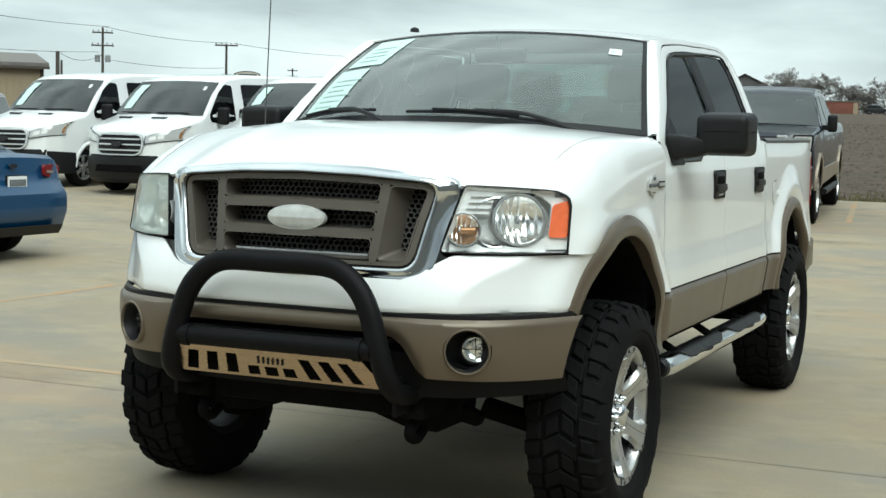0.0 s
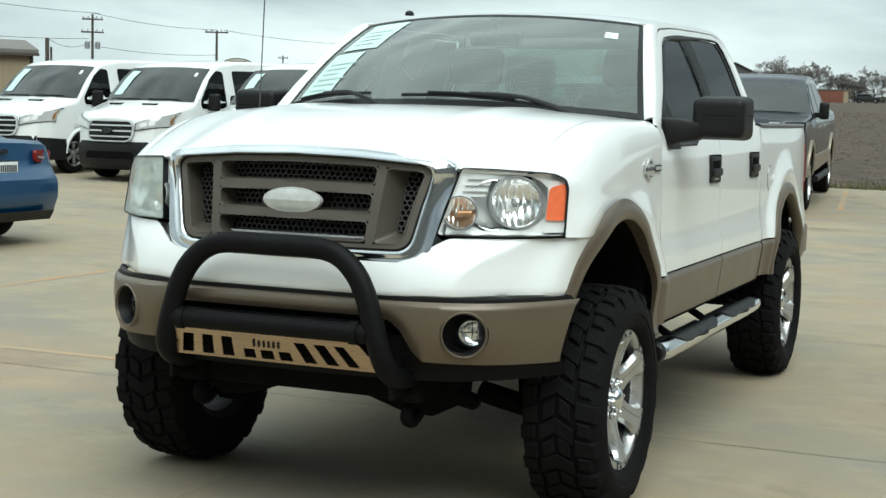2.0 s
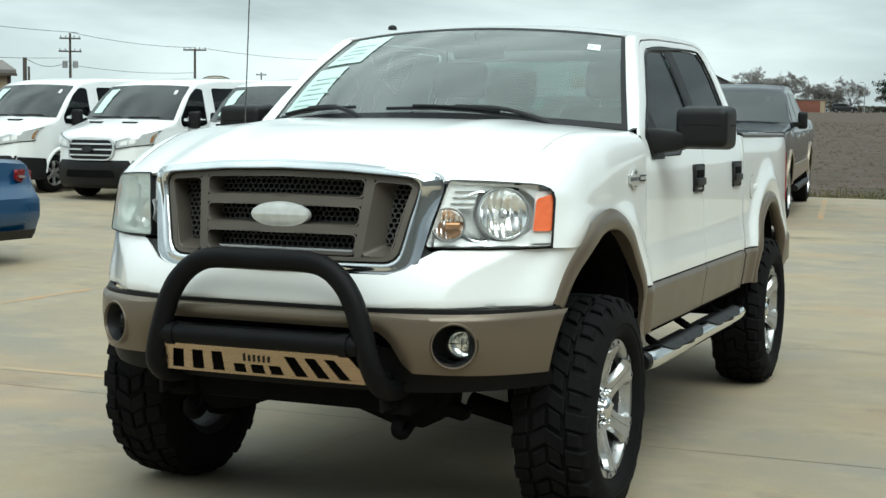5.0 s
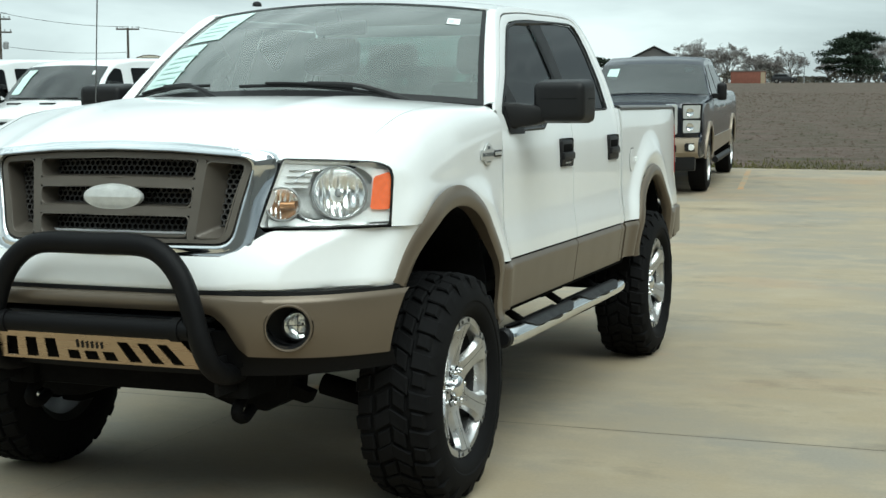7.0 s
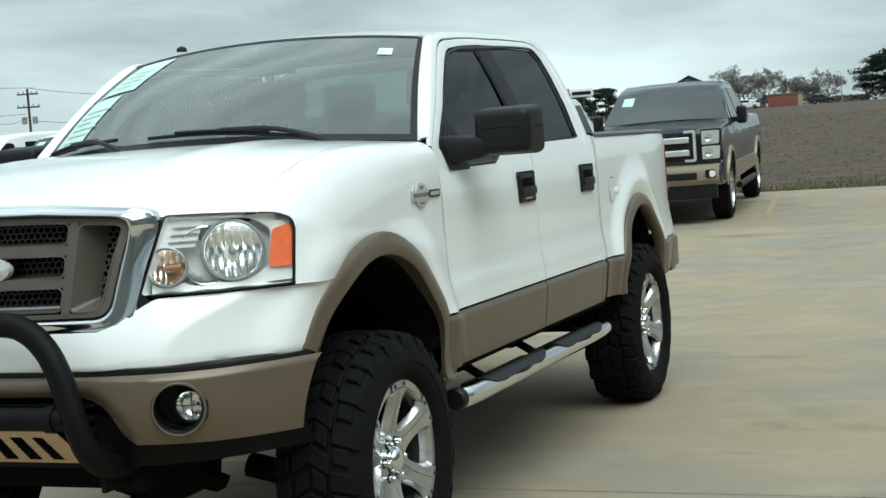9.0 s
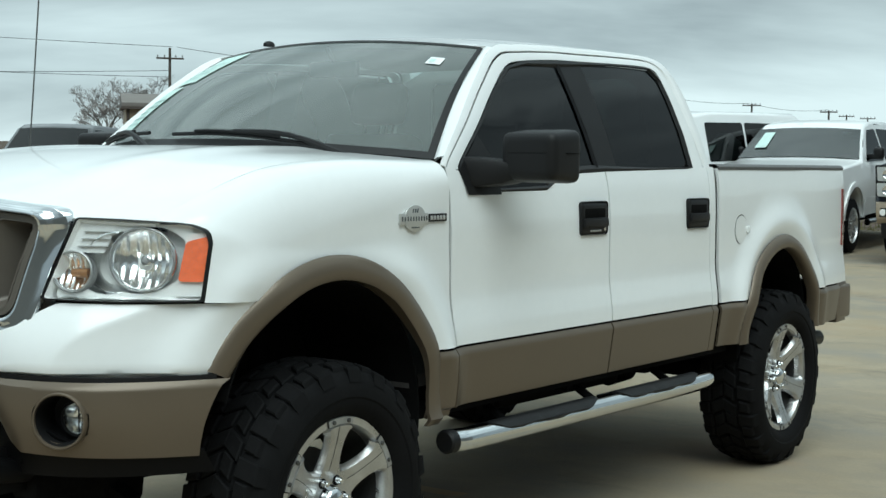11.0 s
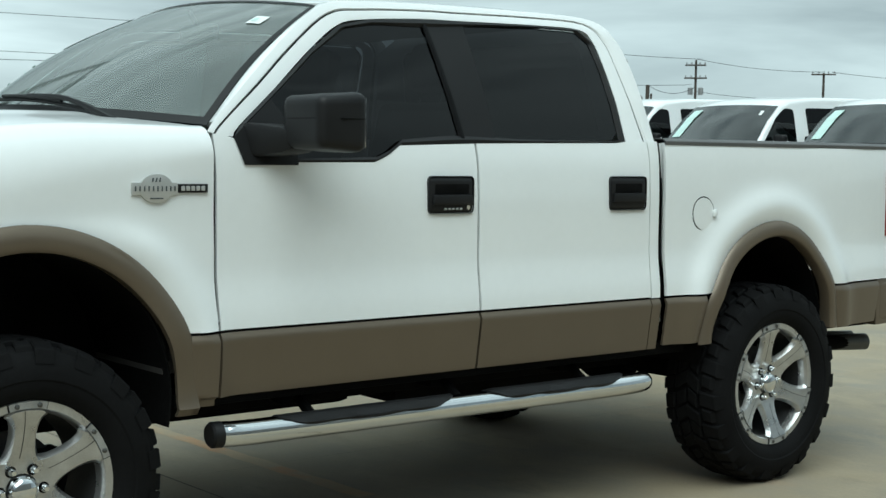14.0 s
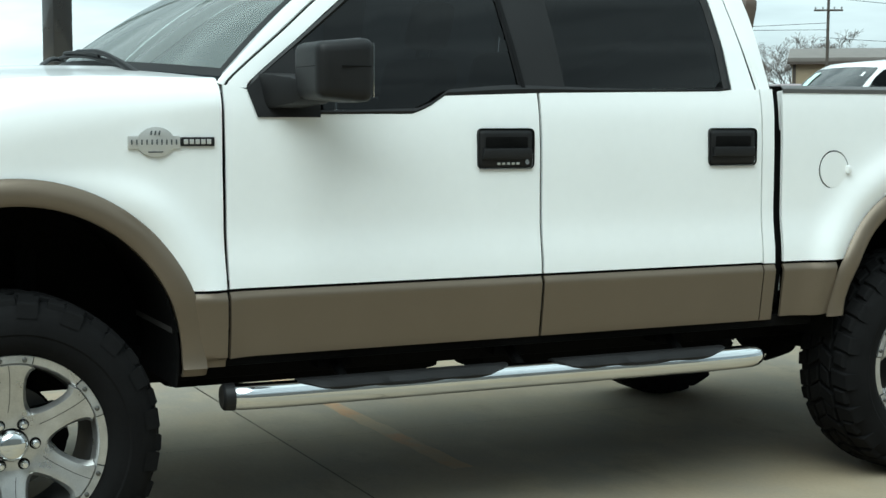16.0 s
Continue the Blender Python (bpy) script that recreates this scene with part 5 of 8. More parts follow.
def tread_mesh():
    """All-terrain blocks: two staggered centre rows and stout shoulder lugs that run down the sidewall."""
    bm = bmesh.new()

    def drop(x):
        return 4.5 * max(0.0, abs(x + 0.126) - 0.080) ** 2

    def block(a0, a1, x0, x1, r0, r1, skew, foot=0.0):
        vs = []
        for r, g in ((r0, 0.0), (r1 - 0.004, 0.001), (r1, 0.006)):
            for xx, aa in ((x0 + g, a0), (x1 - g, a0), (x1 - g, a1), (x0 + g, a1)):
                a = aa + skew * (xx - x0) + (g / r if aa == a0 else -g / r)
                rr = r - drop(xx)
                vs.append(bm.verts.new((xx + (foot if r == r0 and abs(xx - x1) < 0.01 and foot > 0 else 0) + (foot if r == r0 and abs(xx - x0) < 0.01 and foot < 0 else 0), rr * math.cos(a), rr * math.sin(a))))
        for k in range(4):
            for h in (0, 4):
                bm.faces.new((vs[h + k], vs[h + (k + 1) % 4], vs[h + 4 + (k + 1) % 4], vs[h + 4 + k]))
        bm.faces.new(vs[8:])

    n = 38
    d = 2 * math.pi / n
    g = random.Random(8)
    for k in range(n):
        a = d * (k + g.uniform(-0.05, 0.05))
        odd = k % 2
        block(a, a + d * 0.86, -0.123 - 0.010 * odd, -0.074 + 0.012 * odd, 0.415, RT, 1.3)
        block(a + d * 0.5, a + d * 1.36, -0.184 - 0.012 * odd, -0.134 + 0.008 * odd, 0.415, RT, -1.3)
        block(a + d * 0.15, a + d * (0.90 if odd else 1.06), -0.060 + 0.010 * odd, -0.002 if odd else 0.016, 0.402, RT - 0.001, 0.5, 0.012)
        block(a + d * 0.7, a + d * (1.45 if odd else 1.61), -0.274 if odd else -0.262, -0.200 - 0.008 * odd, 0.41, RT, -0.5)
    return fix(bm)


def spoke_mesh(k):
    """A spoke that swells from a waist to a broad foot at the lip and runs into its neighbours at the hub; and a dark
    line laid along it that paints a groove's shade.
    """
    a0 = 2 * math.pi * k / 6 + math.pi / 6

    def half_w(r):
        return pw(r, (0.050, 0.075, 0.088, 0.094, 0.103, 0.120, 0.145, 0.175, 0.205, 0.225, 0.240, 0.252), (0.0288, 0.0432, 0.0490, 0.0425, 0.0345, 0.0260, 0.0212, 0.0205, 0.0250, 0.0330, 0.0425, 0.058))

    def depth(r):
        s = max(0.0, r - 0.075)
        return -0.068 + 0.315 * s * s / (s + 0.012)

    def fn(u, v):
        r = lerp(0.050, 0.252, u)
        w = 2 * v - 1
        t = w * half_w(r) / r
        x = depth(r)
        if r > 0.094:
            x -= 0.007 * (max(0.0, abs(w) - 0.86) / 0.14) ** 2
        return (x, r * math.cos(a0 + t), r * math.sin(a0 + t))

    bm = grid(fn, 30, 34)
    bmesh.ops.solidify(bm, geom=bm.faces[:], thickness=0.024)
    front = max(v.co.x - depth(math.hypot(v.co.y, v.co.z)) for v in bm.verts)

    def line(u, v):
        r = lerp(0.098, 0.246, u)
        t = a0 + (0.25 * half_w(r) + lerp(-0.0011, 0.0011, v)) / r
        return (depth(r) + front + 0.0006, r * math.cos(t), r * math.sin(t))

    return fix(bm), grid(line, 24, 1, 0.0004)


def build_wheel(m):
    rim = part("wheel", lathe([(-0.015, 0.266), (-0.004, 0.274), (0.0, 0.272), (-0.001, 0.250), (-0.006, 0.246), (-0.022, 0.241), (-0.045, 0.237), (-0.046, 0.245)], 72), ALLOY, truck, "six-spoke machined alloy wheel on a knobbly tyre")
    part("barrel", lathe([(-0.044, 0.2372), (-0.10, 0.228), (-0.24, 0.232), (-0.265, 0.262)], 60), BARREL, rim, "inner barrel in a grey darkened for shade")
    part("tyre", tyre_mesh(), RUBBER, rim, "black off-road tyre", 30)
    part("tread", tread_mesh(), RUBBER, rim, "", 0)
    for k in range(6):
        spoke, groove = spoke_mesh(k)
        part("groove_shade", groove, DISC, part("spoke", spoke, ALLOY, rim, "", 30))
    part("hub", lathe([(-0.068, 0.070), (-0.062, 0.060), (-0.064, 0.052), (-0.095, 0.05), (-0.12, 0.07)], 40), ALLOY, rim)
    part("centre_cap", lathe([(-0.085, 0.0455), (-0.026, 0.045), (-0.016, 0.0405), (-0.009, 0.029), (-0.006, 0.012), (-0.005, 0.0)], 32), CHROME, rim, "polished centre cap")
    part("brake_disc", lathe([(-0.19, 0.06), (-0.15, 0.07), (-0.15, 0.158), (-0.17, 0.158), (-0.17, 0.06)], 40), DISC, rim)
    part("brake_back", lathe([(-0.22, 0.0), (-0.20, 0.15), (-0.215, 0.165)], 30), UNDER, rim)
    part("brake_caliper", prism([(0.07, -0.09), (0.155, -0.10), (0.185, 0.0), (0.155, 0.10), (0.07, 0.09)], lambda a, b, q: (-0.19 + q, a, b), 0.07, 0.012), UNDER, rim)
    for k in range(6):
        a = 2 * math.pi * k / 6
        ring = lambda ax, c, q, r: (ax, 0.0680 * math.cos(a) + r * c, 0.0680 * math.sin(a) + r * q)
        lug = part("lug_nut", lathe([(-0.055, 0.0115), (-0.026, 0.0115), (-0.019, 0.0075), (-0.018, 0)], 14, ring), CHROME, rim)
        # raised black ring that stands in for the shade of the nut's pocket
        part("lug_shade", lathe([(-0.050, 0.0176), (-0.0430, 0.0174), (-0.0415, 0.0164), (-0.0430, 0.0120)], 18, ring), UNDER, lug)
    for k in range(6):
        a = 2 * math.pi * k / 6 + math.pi / 6
        for da in (-0.135, 0.135):
            b = a + da
            part("rim_bolt", lathe([(-0.004, 0.0075), (0.0085, 0.0075), (0.0105, 0.004), (0.0105, 0)], 10, lambda ax, c, s, r: (ax, 0.2605 * math.cos(b) + r * c, 0.2605 * math.sin(b) + r * s)), STEEL, rim)
        part("lip_plate", grid(lambda u, v: (0.0045, lerp(0.250, 0.2715, v) * math.cos(a + lerp(-0.225, 0.225, u)), lerp(0.250, 0.2715, v) * math.sin(a + lerp(-0.225, 0.225, u))), 12, 2, 0.0045), PLATE, rim)
        for da in (-0.232, 0.232):
            part("plate_gap", grid(lambda u, v: (0.0016, lerp(0.249, 0.272, v) * math.cos(a + da + lerp(-0.006, 0.006, u)), lerp(0.249, 0.272, v) * math.sin(a + da + lerp(-0.006, 0.006, u))), 1, 2, 0.001), UNDER, rim)
    rim.matrix_basis = m
    return rim


first = build_wheel(pose(1.040, 0, RT, 0, 0, 0))
for m in (pose(1.020, AXLE, RT, 8, 0, 0), pose(-1.035, 0, RT, 14, 0, 180), pose(-1.020, AXLE, RT, 40, 0, 180)):
    w = copy_thing(first, m)
    w.parent = truck
# ---- parked vehicles ----
def shell(profile, half, narrow, bevel=0.06, layers=6):
    """A body from its side view (y, z), as wide as half times narrow(y, z), with rounded shoulders."""
    pts = dense(profile, 3)
    n = len(pts)
    cy, cz = sum(p[0] for p in pts) / n, sum(p[1] for p in pts) / n
    nrm = []
    for k in range(n):
        a, b = pts[k - 1], pts[(k + 1) % n]
        t = Vector((b[0] - a[0], b[1] - a[1]))
        nv = Vector((t.y, -t.x)).normalized()
        nrm.append(nv)
    area = sum(pts[k][0] * pts[(k + 1) % n][1] - pts[(k + 1) % n][0] * pts[k][1] for k in range(n))
    sg = 1 if area > 0 else -1
    bm = bmesh.new()
    rows = []
    steps = [(-1 + 0.0, bevel)] + [(-1 + bevel * 0.4, bevel * 0.35), (-1 + bevel * 1.2, 0.0), (-0.5, 0), (0, 0), (0.5, 0), (1 - bevel * 1.2, 0.0), (1 - bevel * 0.4, bevel * 0.35), (1.0, bevel)]
    for w, ins in steps:
        row = []
        for (y, z), nv in zip(pts, nrm):
            yy, zz = y - sg * nv.x * ins, z - sg * nv.y * ins
            crown = 0.03 * (1 - w * w) if z > 1.0 else 0
            row.append(bm.verts.new((w * half * narrow(yy, zz), yy, zz + crown)))
        rows.append(row)
    for a, b in zip(rows, rows[1:]):
        for k in range(n):
            bm.faces.new((a[k], a[(k + 1) % n], b[(k + 1) % n], b[k]))
    for row in (rows[0], rows[-1]):
        sx = math.copysign(1.0, row[0].co.x)
        side = bmesh.ops.triangulate(bm, faces=[bm.faces.new([bm.verts.new((sx * half, v.co.y, v.co.z)) for v in row])])["faces"]
        cuts = [((0, 0.3 * k - 1.2, 0), (0, 1, 0)) for k in range(23)] + [((0, 0, 0.15 * k + 0.3), (0, 0, 1)) for k in range(12)]
        for co, no in cuts:
            geom = list({e for f in side for e in f.edges}) + list({v for f in side for v in f.verts}) + list(side)
            side = [g for g in bmesh.ops.bisect_plane(bm, geom=geom, dist=1e-5, plane_co=co, plane_no=no)["geom"] if isinstance(g, bmesh.types.BMFace)]
        for v in {v for f in side for v in f.verts}:
            v.co.x = sx * half * narrow(v.co.y, v.co.z)
    bmesh.ops.remove_doubles(bm, verts=bm.verts[:], dist=0.0005)
    return fix(bm)


def arch(yc, r, z0, n=8):
    """Side-view points round a wheel opening, from front to back."""
    return [(yc - r * math.cos(math.pi * k / n), z0 + r * math.sin(math.pi * k / n)) for k in range(n + 1)]


def side_plate(outline, half, narrow, off, thick=0.006):
    pts = dense(outline, 3)
    return prism(pts, lambda a, b, d: (half * narrow(a, b) + off + d, a, b), thick)


def front_patch(x0, x1, line, off, half, narrow, nx=8, bow=0.02):
    """A patch across the vehicle that follows a line of (y, z) points; x0, x1 as shares of its width."""
    def fn(u, v):
        k = v * (len(line) - 1)
        i = min(int(k), len(line) - 2)
        y, z = lerp(line[i][0], line[i + 1][0], k - i), lerp(line[i][1], line[i + 1][1], k - i)
        w = lerp(x0, x1, u)
        return (w * half * narrow(y, z), y - off + bow * w * w, z + off * 0.5 + (0.03 * (1 - w * w) if z > 1.0 else 0))
    return grid(fn, nx, max(4, 2 * (len(line) - 1)), 0.006)


def road_wheel(parent, x, y, r, w, rim_mat, spokes=6):
    sg = 1 if x > 0 else -1
    m = pose(x, y, r, 0, 0, 0 if sg > 0 else 180)
    tyre = part("wheel", lathe([(-w, r * 0.66), (-w - 0.005, r * 0.85), (-w + 0.02, r * 0.98), (-w / 2, r), (-0.02, r * 0.98), (0.005, r * 0.85), (0.0, r * 0.66), (-0.015, r * 0.64)], 32), RUBBER, parent, "black tyre on alloy rim")
    part("rim", lathe([(-0.005, r * 0.66), (0.0, r * 0.63), (-0.03, r * 0.60), (-0.10, r * 0.58)], 32), rim_mat, tyre)
    bms = []
    for k in range(spokes):
        a = 2 * math.pi * k / spokes
        b = box(-0.05, -0.02, -r * 0.09, r * 0.09, r * 0.10, r * 0.62, 0.008)
        bms.append(moved(b, Matrix.Rotation(a, 4, "X")))
    bms.append(lathe([(-0.05, r * 0.16), (-0.012, r * 0.15), (-0.006, 0)], 20))
    part("spokes", merge(*bms), rim_mat, tyre)
    part("brake", lathe([(-0.11, 0.0), (-0.10, r * 0.55), (-0.12, r * 0.6)], 24), UNDER, tyre)
    tyre.matrix_basis = m
    return tyre


def plate_bars(parent, x, y, z, w=0.30, h=0.15):
    pl = part("number_plate", box(x - w / 2, x + w / 2, y - 0.012, y, z - h / 2, z + h / 2, 0.004), BLACK, parent, "black plate with pale bars")
    part("plate_bars", merge(*[box(x - w * 0.42 + k * w * 0.107, x - w * 0.42 + k * w * 0.107 + w * 0.075, y - 0.016, y - 0.012, z - h * 0.28, z + h * 0.28) for k in range(8)]), PAPERWHITE, pl)
    return pl


def van_plan(p):
    """Rounds the van's nose in plan."""
    k = min(1.0, max(0.0, (0.9 - p.y) / 1.9))
    return Vector((p.x, p.y + 0.30 * (abs(p.x) / 1.02) ** 2.4 * k, p.z))


def van(at):
    SHAPE.append(van_plan)
    v = thing("passenger_van", "white passenger van with dark windows and black bumper", "van", "row of parked vehicles", at=at)
    H = 1.02
    def nar(y, z):
        t = pw(z, (0.3, 1.1, 1.35, 2.05), (0.985, 1.0, 0.985, 0.84))
        return t * pw(y, (-0.95, -0.75, -0.3, 0.4), (0.80, 0.93, 0.985, 1.0))
    prof = [(-0.80, 0.24), (-0.93, 0.30), (-0.98, 0.60), (-0.95, 0.80), (-0.91, 1.05), (-0.80, 1.15), (-0.35, 1.26), (-0.02, 1.34), (0.38, 1.70), (0.72, 1.94), (0.95, 2.02), (1.6, 2.06), (4.3, 2.06), (4.52, 1.96), (4.62, 1.3), (4.64, 0.5), (4.55, 0.34)]
    prof += [(3.72, 0.34)] + arch(3.30, 0.40, 0.36)[::-1] + [(2.86, 0.34), (0.44, 0.34)] + arch(0.0, 0.40, 0.36)[::-1] + [(-0.42, 0.30)]
    body = part("body", shell(prof, H, nar, 0.05), WHITE, v)
    part("windshield", front_patch(-0.965, 0.965, [(-0.02, 1.36), (0.38, 1.72), (0.69, 1.925)], 0.008, H, nar, 12, 0.0), VANGLASS, v, "dark windshield")
    part("window_sheet", front_patch(-0.83, -0.62, [(0.06, 1.44), (0.38, 1.735), (0.56, 1.855)], 0.018, H, nar, 4), PAPER, v, "pale green paper sheet")
    part("sticker", front_patch(0.74, 0.80, [(0.45, 1.775), (0.54, 1.84)], 0.018, H, nar, 2), PAPERWHITE, v)
    for b, nm in ((side_plate(rounded([(0.12, 1.36), (0.16, 1.24), (0.98, 1.24), (1.00, 1.88), (0.80, 1.90), (0.55, 1.76)], 0.06), H, nar, 0.002), "front_window"), (side_plate(rounded([(1.28, 1.30), (2.45, 1.30), (2.45, 1.90), (1.28, 1.90)], 0.05), H, nar, 0.002), "side_window"), (side_plate(rounded([(2.52, 1.30), (4.35, 1.30), (4.35, 1.88), (2.52, 1.90)], 0.05), H, nar, 0.002), "side_window")):
        pair(nm, b, DARKGLASS, v, "dark side window")
    on_nose = lambda a, b, d: (a, pw(b, (0.60, 0.80, 1.05), (-0.985, -0.962, -0.915)) - 0.010 - d, b)
    g_out = dense(rounded([(-0.47, 0.735), (-0.38, 0.685), (0.38, 0.685), (0.47, 0.735), (0.50, 0.90), (0.44, 1.045), (-0.44, 1.045), (-0.50, 0.90)], 0.07), 2)
    g_in = [(a * 0.95, 0.866 + (b - 0.866) * 0.89) for a, b in g_out]
    gr = part("grille", prism(g_out, on_nose, 0.012), BLACK, v, "black grille with bright bars")
    part("grille_frame", hoop(g_out, g_in, 0.0, 0.030, on_nose), PALECHROME, gr, "chrome frame")
    for z, hw in ((0.772, 0.44), (0.866, 0.46), (0.958, 0.43)):
        part("grille_bar", prism(dense([(-hw, z - 0.013), (hw, z - 0.013), (hw, z + 0.013), (-hw, z + 0.013)], 4), lambda a, b, d: on_nose(a, b, 0.010 + d), 0.018, 0.004), PALECHROME, gr, "chrome bar")
    part("grille_oval", prism([(0.11 * math.cos(t), 0.875 + 0.048 * math.sin(t)) for t in (2 * math.pi * k / 24 for k in range(24))], lambda a, b, d: (a, -1.015 - d, b), 0.02), DARKBLUE, gr, "dark oval emblem")
    for sx in (-1, 1):
        def lamp_at(u, v, off, lo=0.0, hi=1.0):
            u = lerp(lo, hi, u)
            z = lerp(lerp(0.865, 0.930, u), lerp(1.000, 1.175, u ** 1.2), v)
            y = pw(z, (0.80, 1.05, 1.15, 1.26), (-0.95, -0.91, -0.80, -0.35))
            share, back = (lerp(0.58, 0.99, u / 0.72), 0.0) if u < 0.72 else (1.0, (u - 0.72) * 0.75)
            return (sx * (share * H * nar(y + back, z) + (off if back else off * 0.5)), y + back - (off if not back else 0.0) + 0.02 * share, z + off * 0.4)
        lm = part("headlight", grid(lambda u, v: lamp_at(u, v, 0.024), 18, 6, 0.01), BLACK, v, "swept-back headlight")
        part("lamp_cell", grid(lambda u, v: lamp_at(u, lerp(0.06, 0.94, v), 0.032, 0.03, 0.97), 18, 6, 0.004), PALECHROME, lm)
        for lo, hi in ((0.16, 0.40), (0.46, 0.66)):
            part("headlight_lens", grid(lambda u, v: lamp_at(u, lerp(0.25, 0.72, v), 0.040, lo, hi), 8, 5, 0.004), REFLECT, lm)
        part("turn_lamp", grid(lambda u, v: lamp_at(u, lerp(0.15, 0.85, v), 0.038, 0.89, 0.94), 4, 5, 0.004), AMBERLAMP, lm)
        mr = part("door_mirror", box(sx * 1.12 - 0.09, sx * 1.12 + 0.09, 0.30, 0.44, 1.20, 1.50, 0.05, 3), BLACK, v, "black door mirror")
        part("mirror_arm", box(min(sx * 0.98, sx * 1.10), max(sx * 0.98, sx * 1.10), 0.33, 0.41, 1.22, 1.32, 0.02), BLACK, mr)
        for y in (0.0, 3.30):
            road_wheel(v, sx * 0.98, y, 0.345, 0.22, ALLOY)
    part("bumper", front_patch(-1.0, 1.0, [(-0.84, 0.20), (-0.96, 0.28), (-1.0, 0.46), (-0.99, 0.60), (-0.965, 0.68)], 0.012, H, nar, 16), BLACK, v, "black plastic bumper")
    part("bumper_slot", prism(dense(rounded([(-0.52, 0.40), (0.52, 0.40), (0.48, 0.52), (-0.48, 0.52)], 0.03), 2), lambda a, b, d: (a, -1.012 - d, b), 0.012), UNDER, v)
    pair("bumper_side", side_plate([(-0.93, 0.25), (-0.42, 0.25), (-0.41, 0.44), (-0.44, 0.62), (-0.96, 0.66)], H, nar, 0.004, 0.014), BLACK, v, "black bumper corner")
    pair("arch_lip", strip([[(H * nar(-0.44 * math.cos(q), 0.36 + 0.40 * math.sin(q)) + dx, -rr * math.cos(q), 0.36 + rr * math.sin(q)) for q in (math.pi * k / 18 for k in range(19))] for rr, dx in ((0.38, -0.02), (0.40, 0.022), (0.43, 0.026), (0.46, 0.004))]), WHITE, v)
    pair("sill_trim", side_plate([(0.45, 0.35), (2.85, 0.35), (2.85, 0.55), (0.45, 0.55)], H, nar, 0.002, 0.012), BLACK, v)
    for x in (-0.45, 0.30):
        part("hood_vent", box(x - 0.14, x + 0.14, -0.30, -0.22, 1.285, 1.325, 0.004), BLACK, v)
    for x0, x1 in ((-0.75, -0.10), (0.10, 0.70)):
        part("wiper", tube([(x0, -0.05, 1.40), (x1, -0.02, 1.40)], 0.012, 6), BLACK, v)
    SHAPE.pop()
    return v


